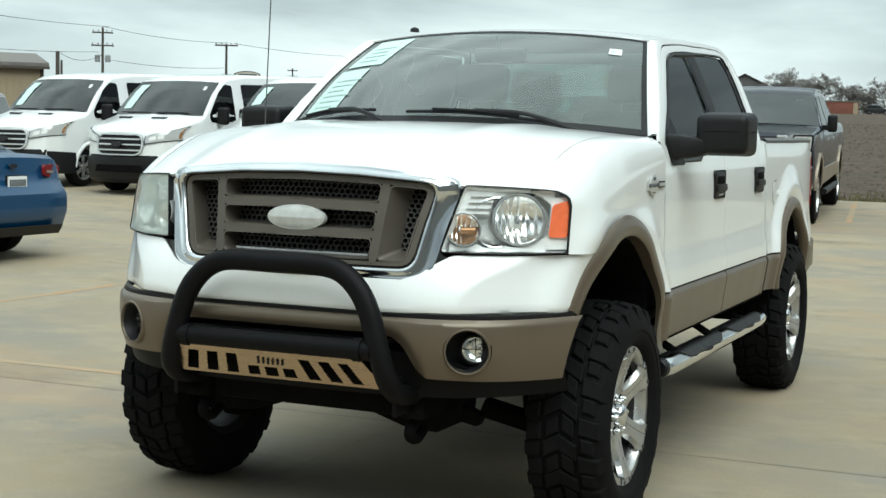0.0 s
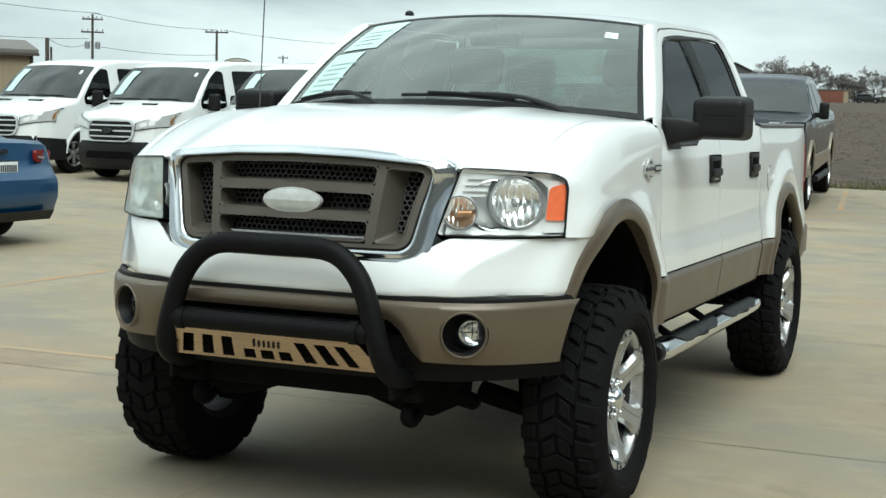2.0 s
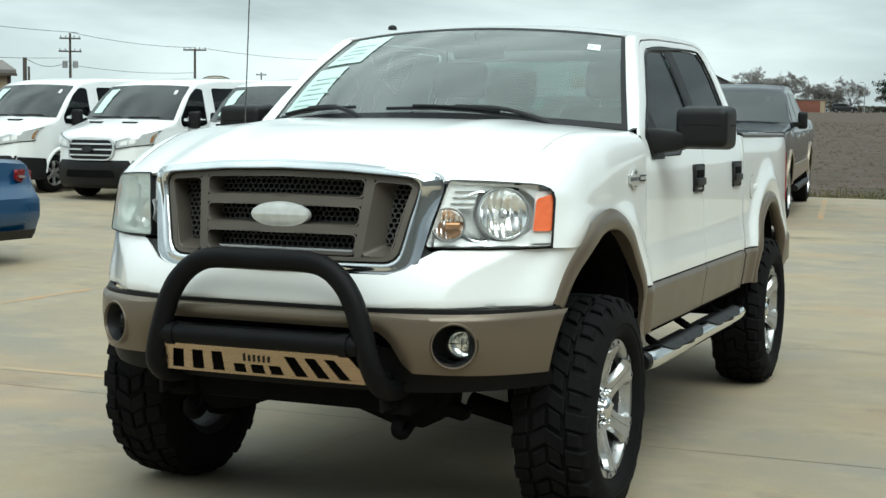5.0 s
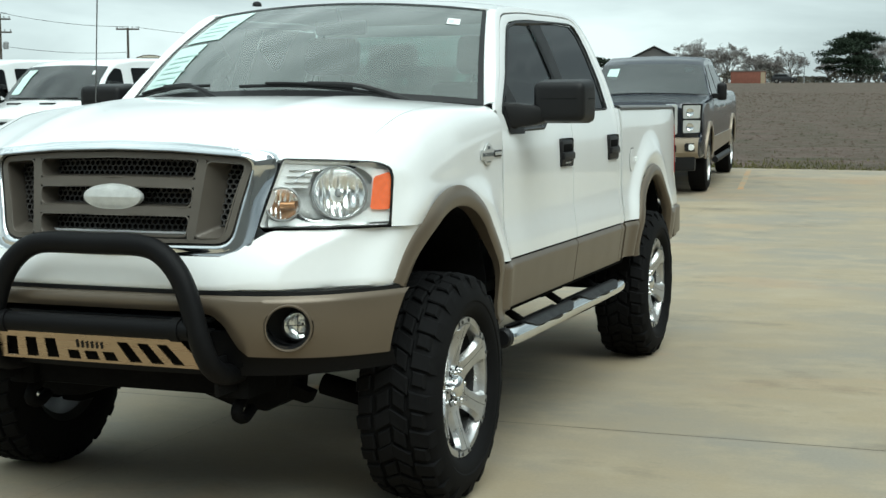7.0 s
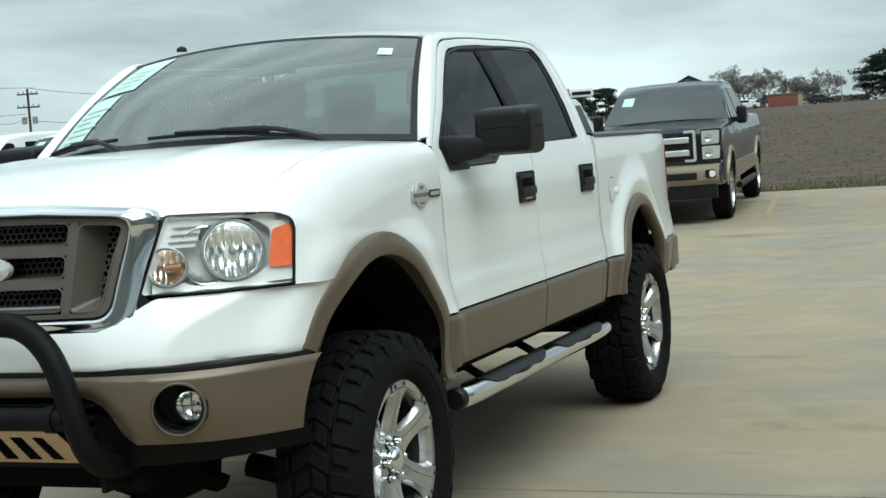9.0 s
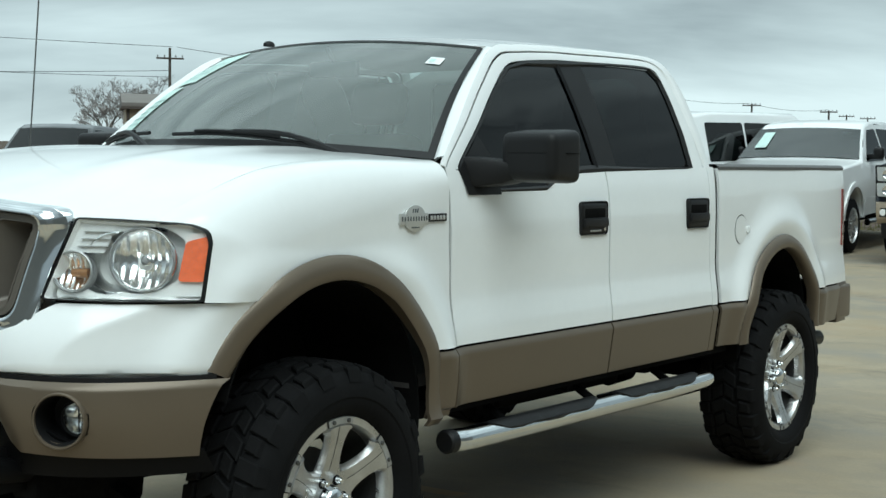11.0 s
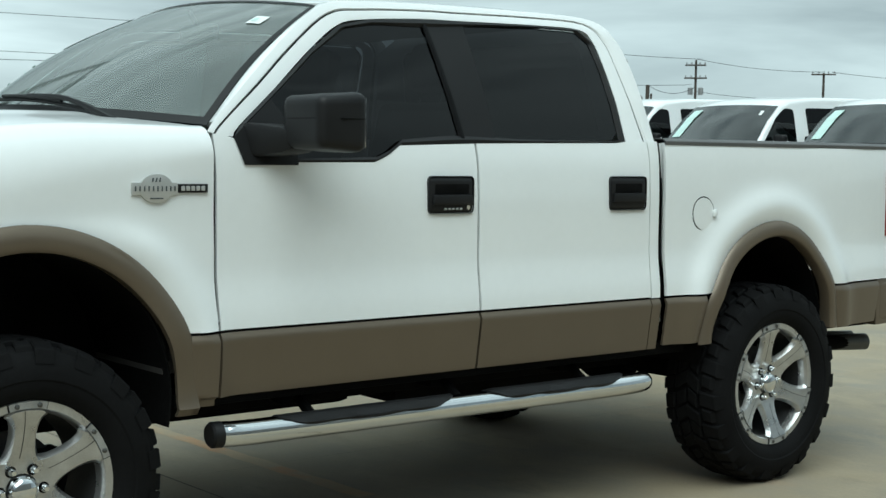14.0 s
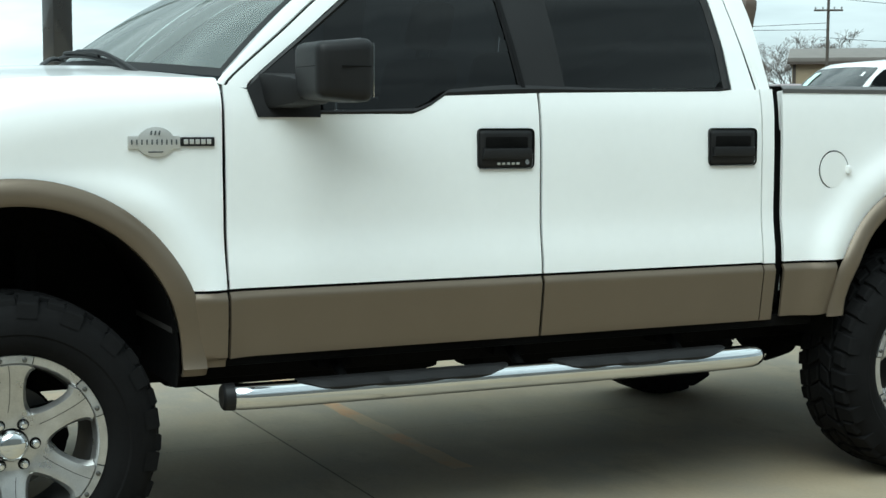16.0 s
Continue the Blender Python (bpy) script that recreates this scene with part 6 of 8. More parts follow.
def crew_pickup(name, at, label, paint, lower, trim, H, tall, lift=0.0, super_duty=True):
    p = thing(name, label, "pickup truck", "row of parked vehicles", at=at)
    wb = 4.2 if super_duty else 3.68
    L = lift
    hd = 0.08 if super_duty else 0.0
    def nar(y, z):
        t = pw(z, (0.4, 0.9, 1.3 + L, 1.95 + L), (0.97, 1.0, 0.985, 0.76))
        return t * pw(y, (-0.98, -0.80, -0.4), (0.93, 0.985, 1.0))
    rz = tall
    prof = [(-0.88, 0.52 + L), (-0.98, 0.60 + L), (-0.98, 0.78 + L), (-0.90, 0.80 + L), (-0.90, 1.16 + L + hd), (-0.82, 1.24 + L + hd), (0.30, 1.33 + L + hd * 0.8), (0.42, 1.36 + L + hd * 0.7), (0.95, rz - 0.14), (1.12, rz - 0.05), (1.5, rz), (2.55, rz - 0.01), (2.72, rz - 0.08), (2.86, 1.42 + L), (4.98, 1.42 + L), (5.02, 0.62 + L)]
    prof += [(wb + 0.52, 0.60 + L)] + arch(wb, 0.47, 0.60 + L - 0.1)[::-1] + [(wb - 0.52, 0.55 + L), (0.52, 0.50 + L)] + arch(0.0, 0.47, 0.50 + L)[::-1] + [(-0.52, 0.50 + L)]
    part("body", shell(prof, H, nar, 0.045), paint, p)
    part("windshield", front_patch(-0.975, 0.975, [(0.40, 1.365 + L + hd * 0.7), (0.70, lerp(1.365 + L + hd * 0.7, rz - 0.13, 0.53) + 0.012), (0.97, rz - 0.13)], 0.014, H, nar, 12, 0.0), SKYGLASS, p, "windshield reflecting clouds")
    part("window_sheet", front_patch(-0.80, -0.60, [(0.55, 1.50 + L), (0.86, rz - 0.20)], 0.034, H, nar, 4), PAPER, p, "pale green paper sheet")
    part("sticker", front_patch(0.64, 0.80, [(0.80, rz - 0.285), (0.91, rz - 0.195)], 0.034, H, nar, 2), PAPERWHITE, p)
    z1, z0 = rz - 0.11, 1.33 + L
    pair("front_window", side_plate(rounded([(0.66, z0 + 0.02), (0.72, z0), (1.62, z0), (1.60, z1), (1.16, z1 - 0.02)], 0.04), H, nar, 0.002), DARKGLASS, p, "dark side window")
    pair("rear_window", side_plate(rounded([(1.72, z0), (2.66, z0), (2.58, z1 - 0.02), (1.70, z1)], 0.04), H, nar, 0.002), DARKGLASS, p, "dark side window")
    gz0, gz1 = (0.89 + L, 1.29 + L) if super_duty else (0.86 + L, 1.18 + L)
    gr = part("grille", box(-0.62, 0.62, -0.945, -0.90, gz0, gz1, 0.03), BLACK, p, "black grille with chrome bars")
    if super_duty:
        for s in (-1, 1):
            c = [(0.46, gz0 - 0.02), (0.60, gz0 - 0.02), (0.625, gz0 + 0.01), (0.625, gz1 - 0.01), (0.60, gz1 + 0.02), (0.46, gz1 + 0.02), (0.46, gz1 - 0.015), (0.575, gz1 - 0.015), (0.585, gz1 - 0.03), (0.585, gz0 + 0.03), (0.575, gz0 + 0.015), (0.46, gz0 + 0.015)]
            part("grille_bracket", prism([(s * a, b) for a, b in c], lambda a, b, d: (a, -0.935 - d, b), 0.035, 0.006), PALECHROME, gr, "chrome end bracket")
    else:
        part("grille_frame", hoop(dense(rounded([(-0.66, gz0 - 0.03), (0.66, gz0 - 0.03), (0.66, gz1 + 0.03), (-0.66, gz1 + 0.03)], 0.05), 2), dense(rounded([(-0.60, gz0 + 0.02), (0.60, gz0 + 0.02), (0.60, gz1 - 0.02), (-0.60, gz1 - 0.02)], 0.04), 2), 0.0, 0.05, lambda a, b, d: (a, -0.915 - d, b)), PALECHROME, gr, "chrome frame")
    for z in ((gz0 + 0.11, gz1 - 0.11) if super_duty else (gz0 + 0.06, gz0 + 0.16, gz1 - 0.06)):
        part("grille_bar", box(-0.53, 0.53, -0.985, -0.94, z - 0.042, z + 0.042, 0.016, 3), PALECHROME, gr, "chrome bar")
    part("grille_oval", prism([(0.15 * math.cos(t), (gz0 + gz1) / 2 + 0.06 * math.sin(t)) for t in (2 * math.pi * k / 28 for k in range(28))], lambda a, b, d: (a, -0.975 - d, b), 0.02), DARKBLUE, gr, "dark oval emblem")
    for sx in (-1, 1):
        lm = part("headlight", prism(rounded([(sx * 0.68, gz0 - 0.02), (sx * 0.95, gz0 + 0.0), (sx * 0.97, gz1 + 0.03), (sx * 0.68, gz1 + 0.03)], 0.03), lambda a, b, d: (a * H, -0.90 + 0.05 * max(0, abs(a) - 0.75) / 0.2 - d, b), 0.05), BLACK, p, "two-tier chrome-backed headlight")
        zm = (gz0 + gz1) / 2
        for z0, z1 in ((gz0 + 0.005, zm - 0.012), (zm + 0.012, gz1 + 0.005)):
            part("lamp_cell", prism(rounded([(sx * 0.70, z0), (sx * 0.93, z0 + 0.006), (sx * 0.945, z1), (sx * 0.70, z1)], 0.02), lambda a, b, d: (a * H, -0.948 + 0.05 * max(0, abs(a) - 0.75) / 0.2 - d, b), 0.010), PALECHROME, lm)
            part("lamp_bowl", lathe([(-0.958, 0.058), (-0.966, 0.056), (-0.950, 0.03), (-0.948, 0.0)], 20, lambda a, c, q, r: (sx * 0.80 * H + r * c, a + 0.0, (z0 + z1) / 2 + r * q)), CHROME, lm)
        if not super_duty:
            part("turn_lamp", prism(rounded([(sx * 0.90, gz0 + 0.14), (sx * 0.965, gz0 + 0.14), (sx * 0.965, gz1 + 0.02), (sx * 0.90, gz1 + 0.02)], 0.02), lambda a, b, d: (a * H, -0.955 + 0.05 * max(0, abs(a) - 0.75) / 0.2 - d, b), 0.012), AMBER, lm)
        fg = part("fog_lamp", prism(rounded([(sx * 0.74, 0.63 + L), (sx * 0.92, 0.63 + L), (sx * 0.92, 0.75 + L), (sx * 0.74, 0.75 + L)], 0.03), lambda a, b, d: (a, -1.02 + 0.06 * max(0, abs(a) - 0.75) / 0.2 - d, b), 0.02), BLACK, p)
        part("fog_lens", lathe([(-1.03, 0.0), (-1.025, 0.045), (-1.0, 0.05)], 20, lambda a, c, s, r: (sx * 0.83 + r * c, a + 0.0, 0.69 + L + r * s)), REFLECT, fg)
        mr = part("door_mirror", box(sx * 1.10 - 0.075, sx * 1.10 + 0.075, 0.80, 0.92, 1.33 + L if super_duty else 1.36 + L, 1.60 + L if super_duty else 1.54 + L, 0.05, 3), BLACK, p, "black door mirror")
        part("mirror_arm", box(min(sx * 0.95, sx * 1.12), max(sx * 0.95, sx * 1.12), 0.80, 0.88, 1.36 + L, 1.44 + L, 0.02), BLACK, mr)
        for y in (0.0, wb):
            road_wheel(p, sx * (H - 0.02), y, 0.42 if super_duty else 0.40, 0.27, ALLOY, 5 if super_duty else 6)
        for y in (1.40, 2.42):
            part("door_handle", box(min(sx * (H + 0.005), sx * (H - 0.03)), max(sx * (H + 0.005), sx * (H - 0.03)), y, y + 0.2, 1.18 + L, 1.23 + L, 0.01), trim, p)
    bp = part("bumper", front_patch(-1.0, 1.0, [(-0.93, 0.53 + L), (-1.0, 0.60 + L), (-1.01, 0.72 + L), (-0.99, 0.80 + L), (-0.93, 0.82 + L)], 0.015, H, nar, 16), lower, p, "painted bumper" if super_duty else "chrome bumper")
    part("bumper_slot", box(-0.62, 0.62, -1.035, -1.0, 0.62 + L, 0.72 + L, 0.01), BLACK, bp)
    part("air_dam", box(-0.88, 0.88, -0.94, -0.80, 0.34 + L, 0.57 + L, 0.03), BLACK, p)
    plate_bars(p, 0.0 if super_duty else -0.05, -1.04, 0.66 + L)
    pair("lower_cladding", side_plate([(0.53, 0.53 + L), (wb - 0.53, 0.57 + L), (wb - 0.53, 0.78 + L), (0.53, 0.78 + L)], H, nar, 0.001, 0.012), lower if super_duty else paint, p)
    for yc in (0.0, wb):
        zc = 0.50 + L if yc == 0 else 0.50 + L
        pair("arch_trim", hoop([(yc + 0.54 * math.cos(t), zc + 0.54 * math.sin(t)) for t in (math.pi * k / 20 for k in range(21))], [(yc + 0.47 * math.cos(t), zc + 0.47 * math.sin(t)) for t in (math.pi * k / 20 for k in range(21))], 0.0, 0.02, lambda a, b, d: (H * nar(a, b) + d, a, b)), lower if super_duty else paint, p)
    pair("step", tube([(H + 0.02, 0.6, 0.42 + L), (H + 0.02, 3.0, 0.42 + L)], 0.05, 10), CHROME if not super_duty else BLACK, p)
    part("chassis", box(-0.7, 0.7, -0.8, 4.9, 0.40 + L, 0.60 + L), UNDER, p)
    return p


def sedan(at):
    s = thing("sedan", "bright blue sedan parked with its tail to the lot", "car", at=at)
    H = 0.925
    def nar(y, z):
        t = pw(z, (0.25, 0.6, 0.95, 1.45), (0.95, 1.0, 0.96, 0.68))
        return t * pw(y, (-0.95, -0.6, 0.2, 3.0, 3.6, 3.9), (0.70, 0.90, 1.0, 1.0, 0.92, 0.78))
    prof = [(-0.80, 0.22), (-0.95, 0.35), (-0.96, 0.55), (-0.85, 0.72), (-0.30, 0.90), (0.35, 0.99), (1.05, 1.36), (1.5, 1.46), (2.0, 1.45), (2.6, 1.33), (3.15, 1.10), (3.62, 1.09), (3.70, 1.05), (3.74, 0.85), (3.88, 0.70), (3.89, 0.50), (3.80, 0.30)]
    prof += [(3.28, 0.26)] + arch(2.85, 0.37, 0.32)[::-1] + [(2.42, 0.22), (0.42, 0.22)] + arch(0.0, 0.37, 0.32)[::-1] + [(-0.42, 0.2)]
    part("body", shell(prof, H, nar, 0.05), BLUE, s)
    part("rear_window", front_patch(-0.86, 0.86, [(3.10, 1.13), (2.62, 1.33), (2.15, 1.435)], 0.006, H, nar, 10, 0.0), DARKGLASS, s)
    part("windshield", front_patch(-0.9, 0.9, [(0.38, 1.01), (1.02, 1.35)], 0.008, H, nar, 10, 0.0), DARKGLASS, s)
    pair("side_window", side_plate(rounded([(0.75, 1.0), (2.9, 1.04), (2.45, 1.33), (1.9, 1.41), (1.45, 1.41), (1.05, 1.30)], 0.03), H, nar, 0.002), DARKGLASS, s)
    for sx in (-1, 1):
        tl = part("tail_lamp", prism(rounded([(sx * 0.46, 0.88), (sx * 0.78, 0.84), (sx * 0.80, 1.0), (sx * 0.46, 1.0)], 0.04), lambda a, b, d: (a * 1.0, 3.74 - 0.30 * max(0, abs(a) - 0.45) + d, b), 0.04), RED, s, "red tail lamp")
        part("lamp_corner", box(min(sx * 0.76, sx * 0.845), max(sx * 0.76, sx * 0.845), 3.44, 3.66, 0.86, 0.99, 0.02), RED, tl)
        part("lamp_stripe", prism([(sx * 0.50, 0.915), (sx * 0.74, 0.90), (sx * 0.75, 0.93), (sx * 0.50, 0.94)], lambda a, b, d: (a, 3.785 - 0.30 * max(0, abs(a) - 0.45) + d, b), 0.006), PALE, tl)
        for y in (0.0, 2.85):
            road_wheel(s, sx * 0.90, y, 0.33, 0.22, ALLOY, 5)
    pl = part("number_plate", box(-0.16, 0.16, 3.78, 3.80, 0.74, 0.90, 0.004), BLACK, s, "white plate with dark bars in a black frame")
    part("plate_face", box(-0.145, 0.145, 3.80, 3.806, 0.752, 0.888), PAPERWHITE, pl)
    part("plate_bars", merge(*[box(-0.125 + k * 0.032, -0.103 + k * 0.032, 3.806, 3.810, 0.785, 0.855) for k in range(8)]), INK, pl)
    part("trunk_emblem", prism([(0.06 * math.cos(t), 0.99 + 0.026 * math.sin(t)) for t in (2 * math.pi * k / 20 for k in range(20))], lambda a, b, d: (a, 3.735 + d, b), 0.02), DARKBLUE, s)
    part("trunk_seam", box(-0.72, 0.72, 3.70, 3.752, 0.735, 0.742), BLACK, s)
    part("rear_valance", front_patch(-0.85, 0.85, [(3.80, 0.28), (3.87, 0.38)], -0.02, H, nar, 10), BLACK, s)
    return s


def suv(at, paint, label):
    s = thing("suv", label, "car", "far parked cars", at=at)
    H = 0.95
    nar = lambda y, z: pw(z, (0.3, 0.9, 1.1, 1.75), (0.97, 1.0, 0.98, 0.80))
    prof = [(-0.85, 0.3), (-0.92, 0.5), (-0.88, 0.95), (0.35, 1.12), (1.0, 1.62), (1.3, 1.70), (3.2, 1.68), (3.65, 1.1), (3.7, 0.5), (3.6, 0.32), (3.2, 0.3)] + arch(2.8, 0.38, 0.34)[::-1] + [(2.4, 0.28), (0.42, 0.28)] + arch(0, 0.38, 0.34)[::-1] + [(-0.42, 0.3)]
    part("body", shell(prof, H, nar, 0.05), paint, s)
    part("windshield", front_patch(-0.9, 0.9, [(0.40, 1.16), (0.98, 1.60)], 0.01, H, nar, 8, 0.0), DARKGLASS, s)
    pair("side_window", side_plate(rounded([(0.70, 1.16), (3.4, 1.16), (3.1, 1.58), (1.2, 1.60)], 0.05), H, nar, 0.002), DARKGLASS, s)
    for sx in (-1, 1):
        part("headlight", box(min(sx * 0.55, sx * 0.85), max(sx * 0.55, sx * 0.85), -0.93, -0.80, 0.75, 0.90, 0.03), REFLECT, s)
        for y in (0, 2.8):
            road_wheel(s, sx * 0.93, y, 0.36, 0.23, ALLOY, 5)
    part("grille", box(-0.5, 0.5, -0.95, -0.86, 0.6, 0.85, 0.02), BLACK, s)
    return s


def on_lot(x, y, turn):
    return pose(x, y, ground_z(x, y), 1.3, 0, turn)


crew_pickup("crew_cab_pickup", on_lot(-2.05, 16.75, 4.8), "dark blue crew-cab pickup with tan bumper and chrome grille", DARKBLUE, GOLD, CHROME, 1.01, 2.02, 0.02)
crew_pickup("crew_cab_pickup", on_lot(-4.78, 17.2, 4.8), "white crew-cab pickup with chrome grille and bumper", WHITE, CHROME, WHITE, 1.0, 1.93, 0.0, False)
first_van = van(on_lot(-7.05, 15.75, -4.0))
for x, y in ((-9.66, 15.7), (-12.3, 15.85), (-15.1, 16.3)):
    copy_thing(first_van, on_lot(x, y, -4.0))
sedan(pose(-11.25, 6.5, ground_z(-8, 6.5), 0, 0, -90))
suv(pose(-22.6, 17.4, ground_z(-22.4, 17.6), 0, 0, 34) @ Matrix.Scale(1.10, 4), CHARCOAL, "dark grey SUV far across the lot")
suv(pose(-20.4, 19.3, ground_z(-20.4, 19.3), 0, 0, 30), DARKRED, "dark red SUV far across the lot")
suv(pose(-24.9, 15.3, ground_z(-24.4, 15.3), 0, 0, 34) @ Matrix.Scale(1.10, 4), WHITE, "white SUV far across the lot")


# ---- ground ----
def blend(tree, fac, a, b):
    n = tree.nodes.new("ShaderNodeMix")
    n.data_type = "RGBA"
    tree.links.new(fac, n.inputs["Factor"])
    for key, v in (("A", a), ("B", b)):
        if isinstance(v, tuple):
            n.inputs[key].default_value = (*v, 1)
        else:
            tree.links.new(v, n.inputs[key])
    return n.outputs["Result"]


def band_of(tree, vec, scale, lo, hi, detail=5.0, rough=0.6, stretch=(1, 1, 1)):
    """Noise in world places, spread from 0 at lo to 1 at hi."""
    mp, n, r = (tree.nodes.new(k) for k in ("ShaderNodeMapping", "ShaderNodeTexNoise", "ShaderNodeMapRange"))
    mp.inputs["Scale"].default_value = stretch
    tree.links.new(vec, mp.inputs["Vector"])
    tree.links.new(mp.outputs["Vector"], n.inputs["Vector"])
    n.inputs["Scale"].default_value, n.inputs["Detail"].default_value, n.inputs["Roughness"].default_value = scale, detail, rough
    r.inputs["From Min"].default_value, r.inputs["From Max"].default_value = lo, hi
    tree.links.new(n.outputs["Fac"], r.inputs["Value"])
    return r.outputs["Result"]


def ground_material(name, base, second, blot, stain, bump, stains=(0.60, 0.72), rough=0.88, warm=None):
    m = bpy.data.materials.new(name)
    m.use_nodes = True
    t = m.node_tree
    b = t.nodes["Principled BSDF"]
    geo = t.nodes.new("ShaderNodeNewGeometry")
    info = t.nodes.new("ShaderNodeObjectInfo")
    p = geo.outputs["Position"]
    c = blend(t, band_of(t, p, 0.55, 0.40, 0.60, 6, 0.6, (0.9, 1.1, 1)), base, second)
    c = blend(t, band_of(t, p, 1.9, 0.48, 0.68, 7, 0.65, (0.85, 1.15, 1)), c, blot)
    c = blend(t, band_of(t, p, 0.9, *stains, 6, 0.7, (0.8, 1.25, 1)), c, stain)
    if warm:
        c = blend(t, band_of(t, p, 0.33, 0.54, 0.80, 7, 0.62, (0.8, 1.2, 1)), c, warm)
    grain = band_of(t, p, 55, 0.25, 0.75, 4, 0.7)
    hsv = t.nodes.new("ShaderNodeHueSaturation")
    mr = t.nodes.new("ShaderNodeMapRange")
    mr.inputs["To Min"].default_value, mr.inputs["To Max"].default_value = 0.93, 1.07
    t.links.new(grain, mr.inputs["Value"])
    rv = t.nodes.new("ShaderNodeMapRange")
    rv.inputs["To Min"].default_value, rv.inputs["To Max"].default_value = 0.95, 1.05
    t.links.new(info.outputs["Random"], rv.inputs["Value"])
    mul = t.nodes.new("ShaderNodeMath")
    mul.operation = "MULTIPLY"
    t.links.new(mr.outputs["Result"], mul.inputs[0])
    t.links.new(rv.outputs["Result"], mul.inputs[1])
    t.links.new(mul.outputs[0], hsv.inputs["Value"])
    t.links.new(c, hsv.inputs["Color"])
    t.links.new(hsv.outputs["Color"], b.inputs["Base Color"])
    b.inputs["Roughness"].default_value = rough
    b.inputs["Specular IOR Level"].default_value = 0.2
    bp = t.nodes.new("ShaderNodeBump")
    bp.inputs["Strength"].default_value, bp.inputs["Distance"].default_value = bump, 0.01
    t.links.new(grain, bp.inputs["Height"])
    t.links.new(bp.outputs["Normal"], b.inputs["Normal"])
    return m


CONCRETE = ground_material("concrete", (0.308, 0.254, 0.172), (0.250, 0.227, 0.184), (0.332, 0.281, 0.199), (0.158, 0.138, 0.108), 0.10, (0.56, 0.78), warm=(0.375, 0.240, 0.138))
FILLER = ground_material("joint_filler", (0.10, 0.085, 0.06), (0.13, 0.11, 0.08), (0.16, 0.14, 0.10), (0.05, 0.045, 0.04), 0.3)
LINEPAINT = ground_material("worn_orange_line", (0.345, 0.285, 0.195), (0.39, 0.262, 0.148), (0.47, 0.225, 0.095), (0.31, 0.262, 0.185), 0.1, (0.48, 0.60))
SOIL = ground_material("ploughed_soil", (0.098, 0.070, 0.057), (0.070, 0.058, 0.042), (0.122, 0.096, 0.078), (0.056, 0.056, 0.034), 1.0, (0.52, 0.68), 0.96)
GRASS = material("grass_green", (0.085, 0.098, 0.036), 0.9, var=0.45, scale=2.0, fine=30, spec=0.1, tint=(0.14, 0.125, 0.055))
EDGE_Y = 22.2


def field_z(x, y):
    x = min(60.0, max(-100.0, x))
    return ground_z(x, min(y, 160.0)) - 0.16 + 0.0172 * min(140.0, max(0.0, y - 160.0)) - 0.004 * max(0.0, y - 300.0)


def ground_sheet():
    xs = [-2500, -900, -350, -160, -100, -80, -65] + list(range(-50, 61, 5)) + [90, 160, 350, 900, 2500]
    ys = [-2500, -900, -350, -160, -90, -60] + list(range(-50, 0, 5)) + [0, 2, 4, 6, 8, 10, 12, 15, 18, 22, 24, 27, 30, 35, 40, 50, 60, 75, 90, 120, 160, 200, 250, 300, 420, 900, 2500]
    bm = bmesh.new()
    vs = [[bm.verts.new((x, y, field_z(x, y))) for y in ys] for x in xs]
    for i in range(len(xs) - 1):
        for j in range(len(ys) - 1):
            bm.faces.new((vs[i][j], vs[i + 1][j], vs[i + 1][j + 1], vs[i][j + 1]))
    return fix(bm)


tagged(part("ground", ground_sheet(), SOIL), "dark brown ploughed soil of an open field", "ground", kind="structure")
rnd = random.Random(7)


def clod_bed(count, x0, x1, y0, y1, lo, hi, sink=0.3):
    """Rough lumps of earth, thinner with distance."""
    verts, faces = [], []
    for _ in range(count):
        y = y0 + (y1 - y0) * rnd.random() ** 2.0
        x = rnd.uniform(x0, x1) - 0.18 * (y - y0)
        r = lo + (hi - lo) * rnd.random() ** 3 * (1 + (y - y0) / 50)
        k = len(verts)
        z = field_z(x, y) + r * (0.5 - sink)
        a0 = rnd.random() * 6.28
        for i in range(4):
            q = r * rnd.uniform(0.7, 1.3)
            verts.append((x + q * math.cos(a0 + i * 1.57), y + q * math.sin(a0 + i * 1.57), z + rnd.uniform(-0.2, 0.2) * r))
        verts.append((x, y, z + r * rnd.uniform(0.5, 0.9)))
        verts.append((x, y, z - r * 0.8))
        for i in range(4):
            faces.append((k + i, k + (i + 1) % 4, k + 4))
            faces.append((k + (i + 1) % 4, k + i, k + 5))
    me = bpy.data.meshes.new("soil_clods")
    me.from_pydata(verts, [], faces)
    me.materials.append(SOIL)
    return new("soil_clods", me)


tagged(clod_bed(26000, -14, 26, 23.2, 120, 0.012, 0.052, 0.55), "brown earth clods on the ploughed field", "soil", kind="stuff")


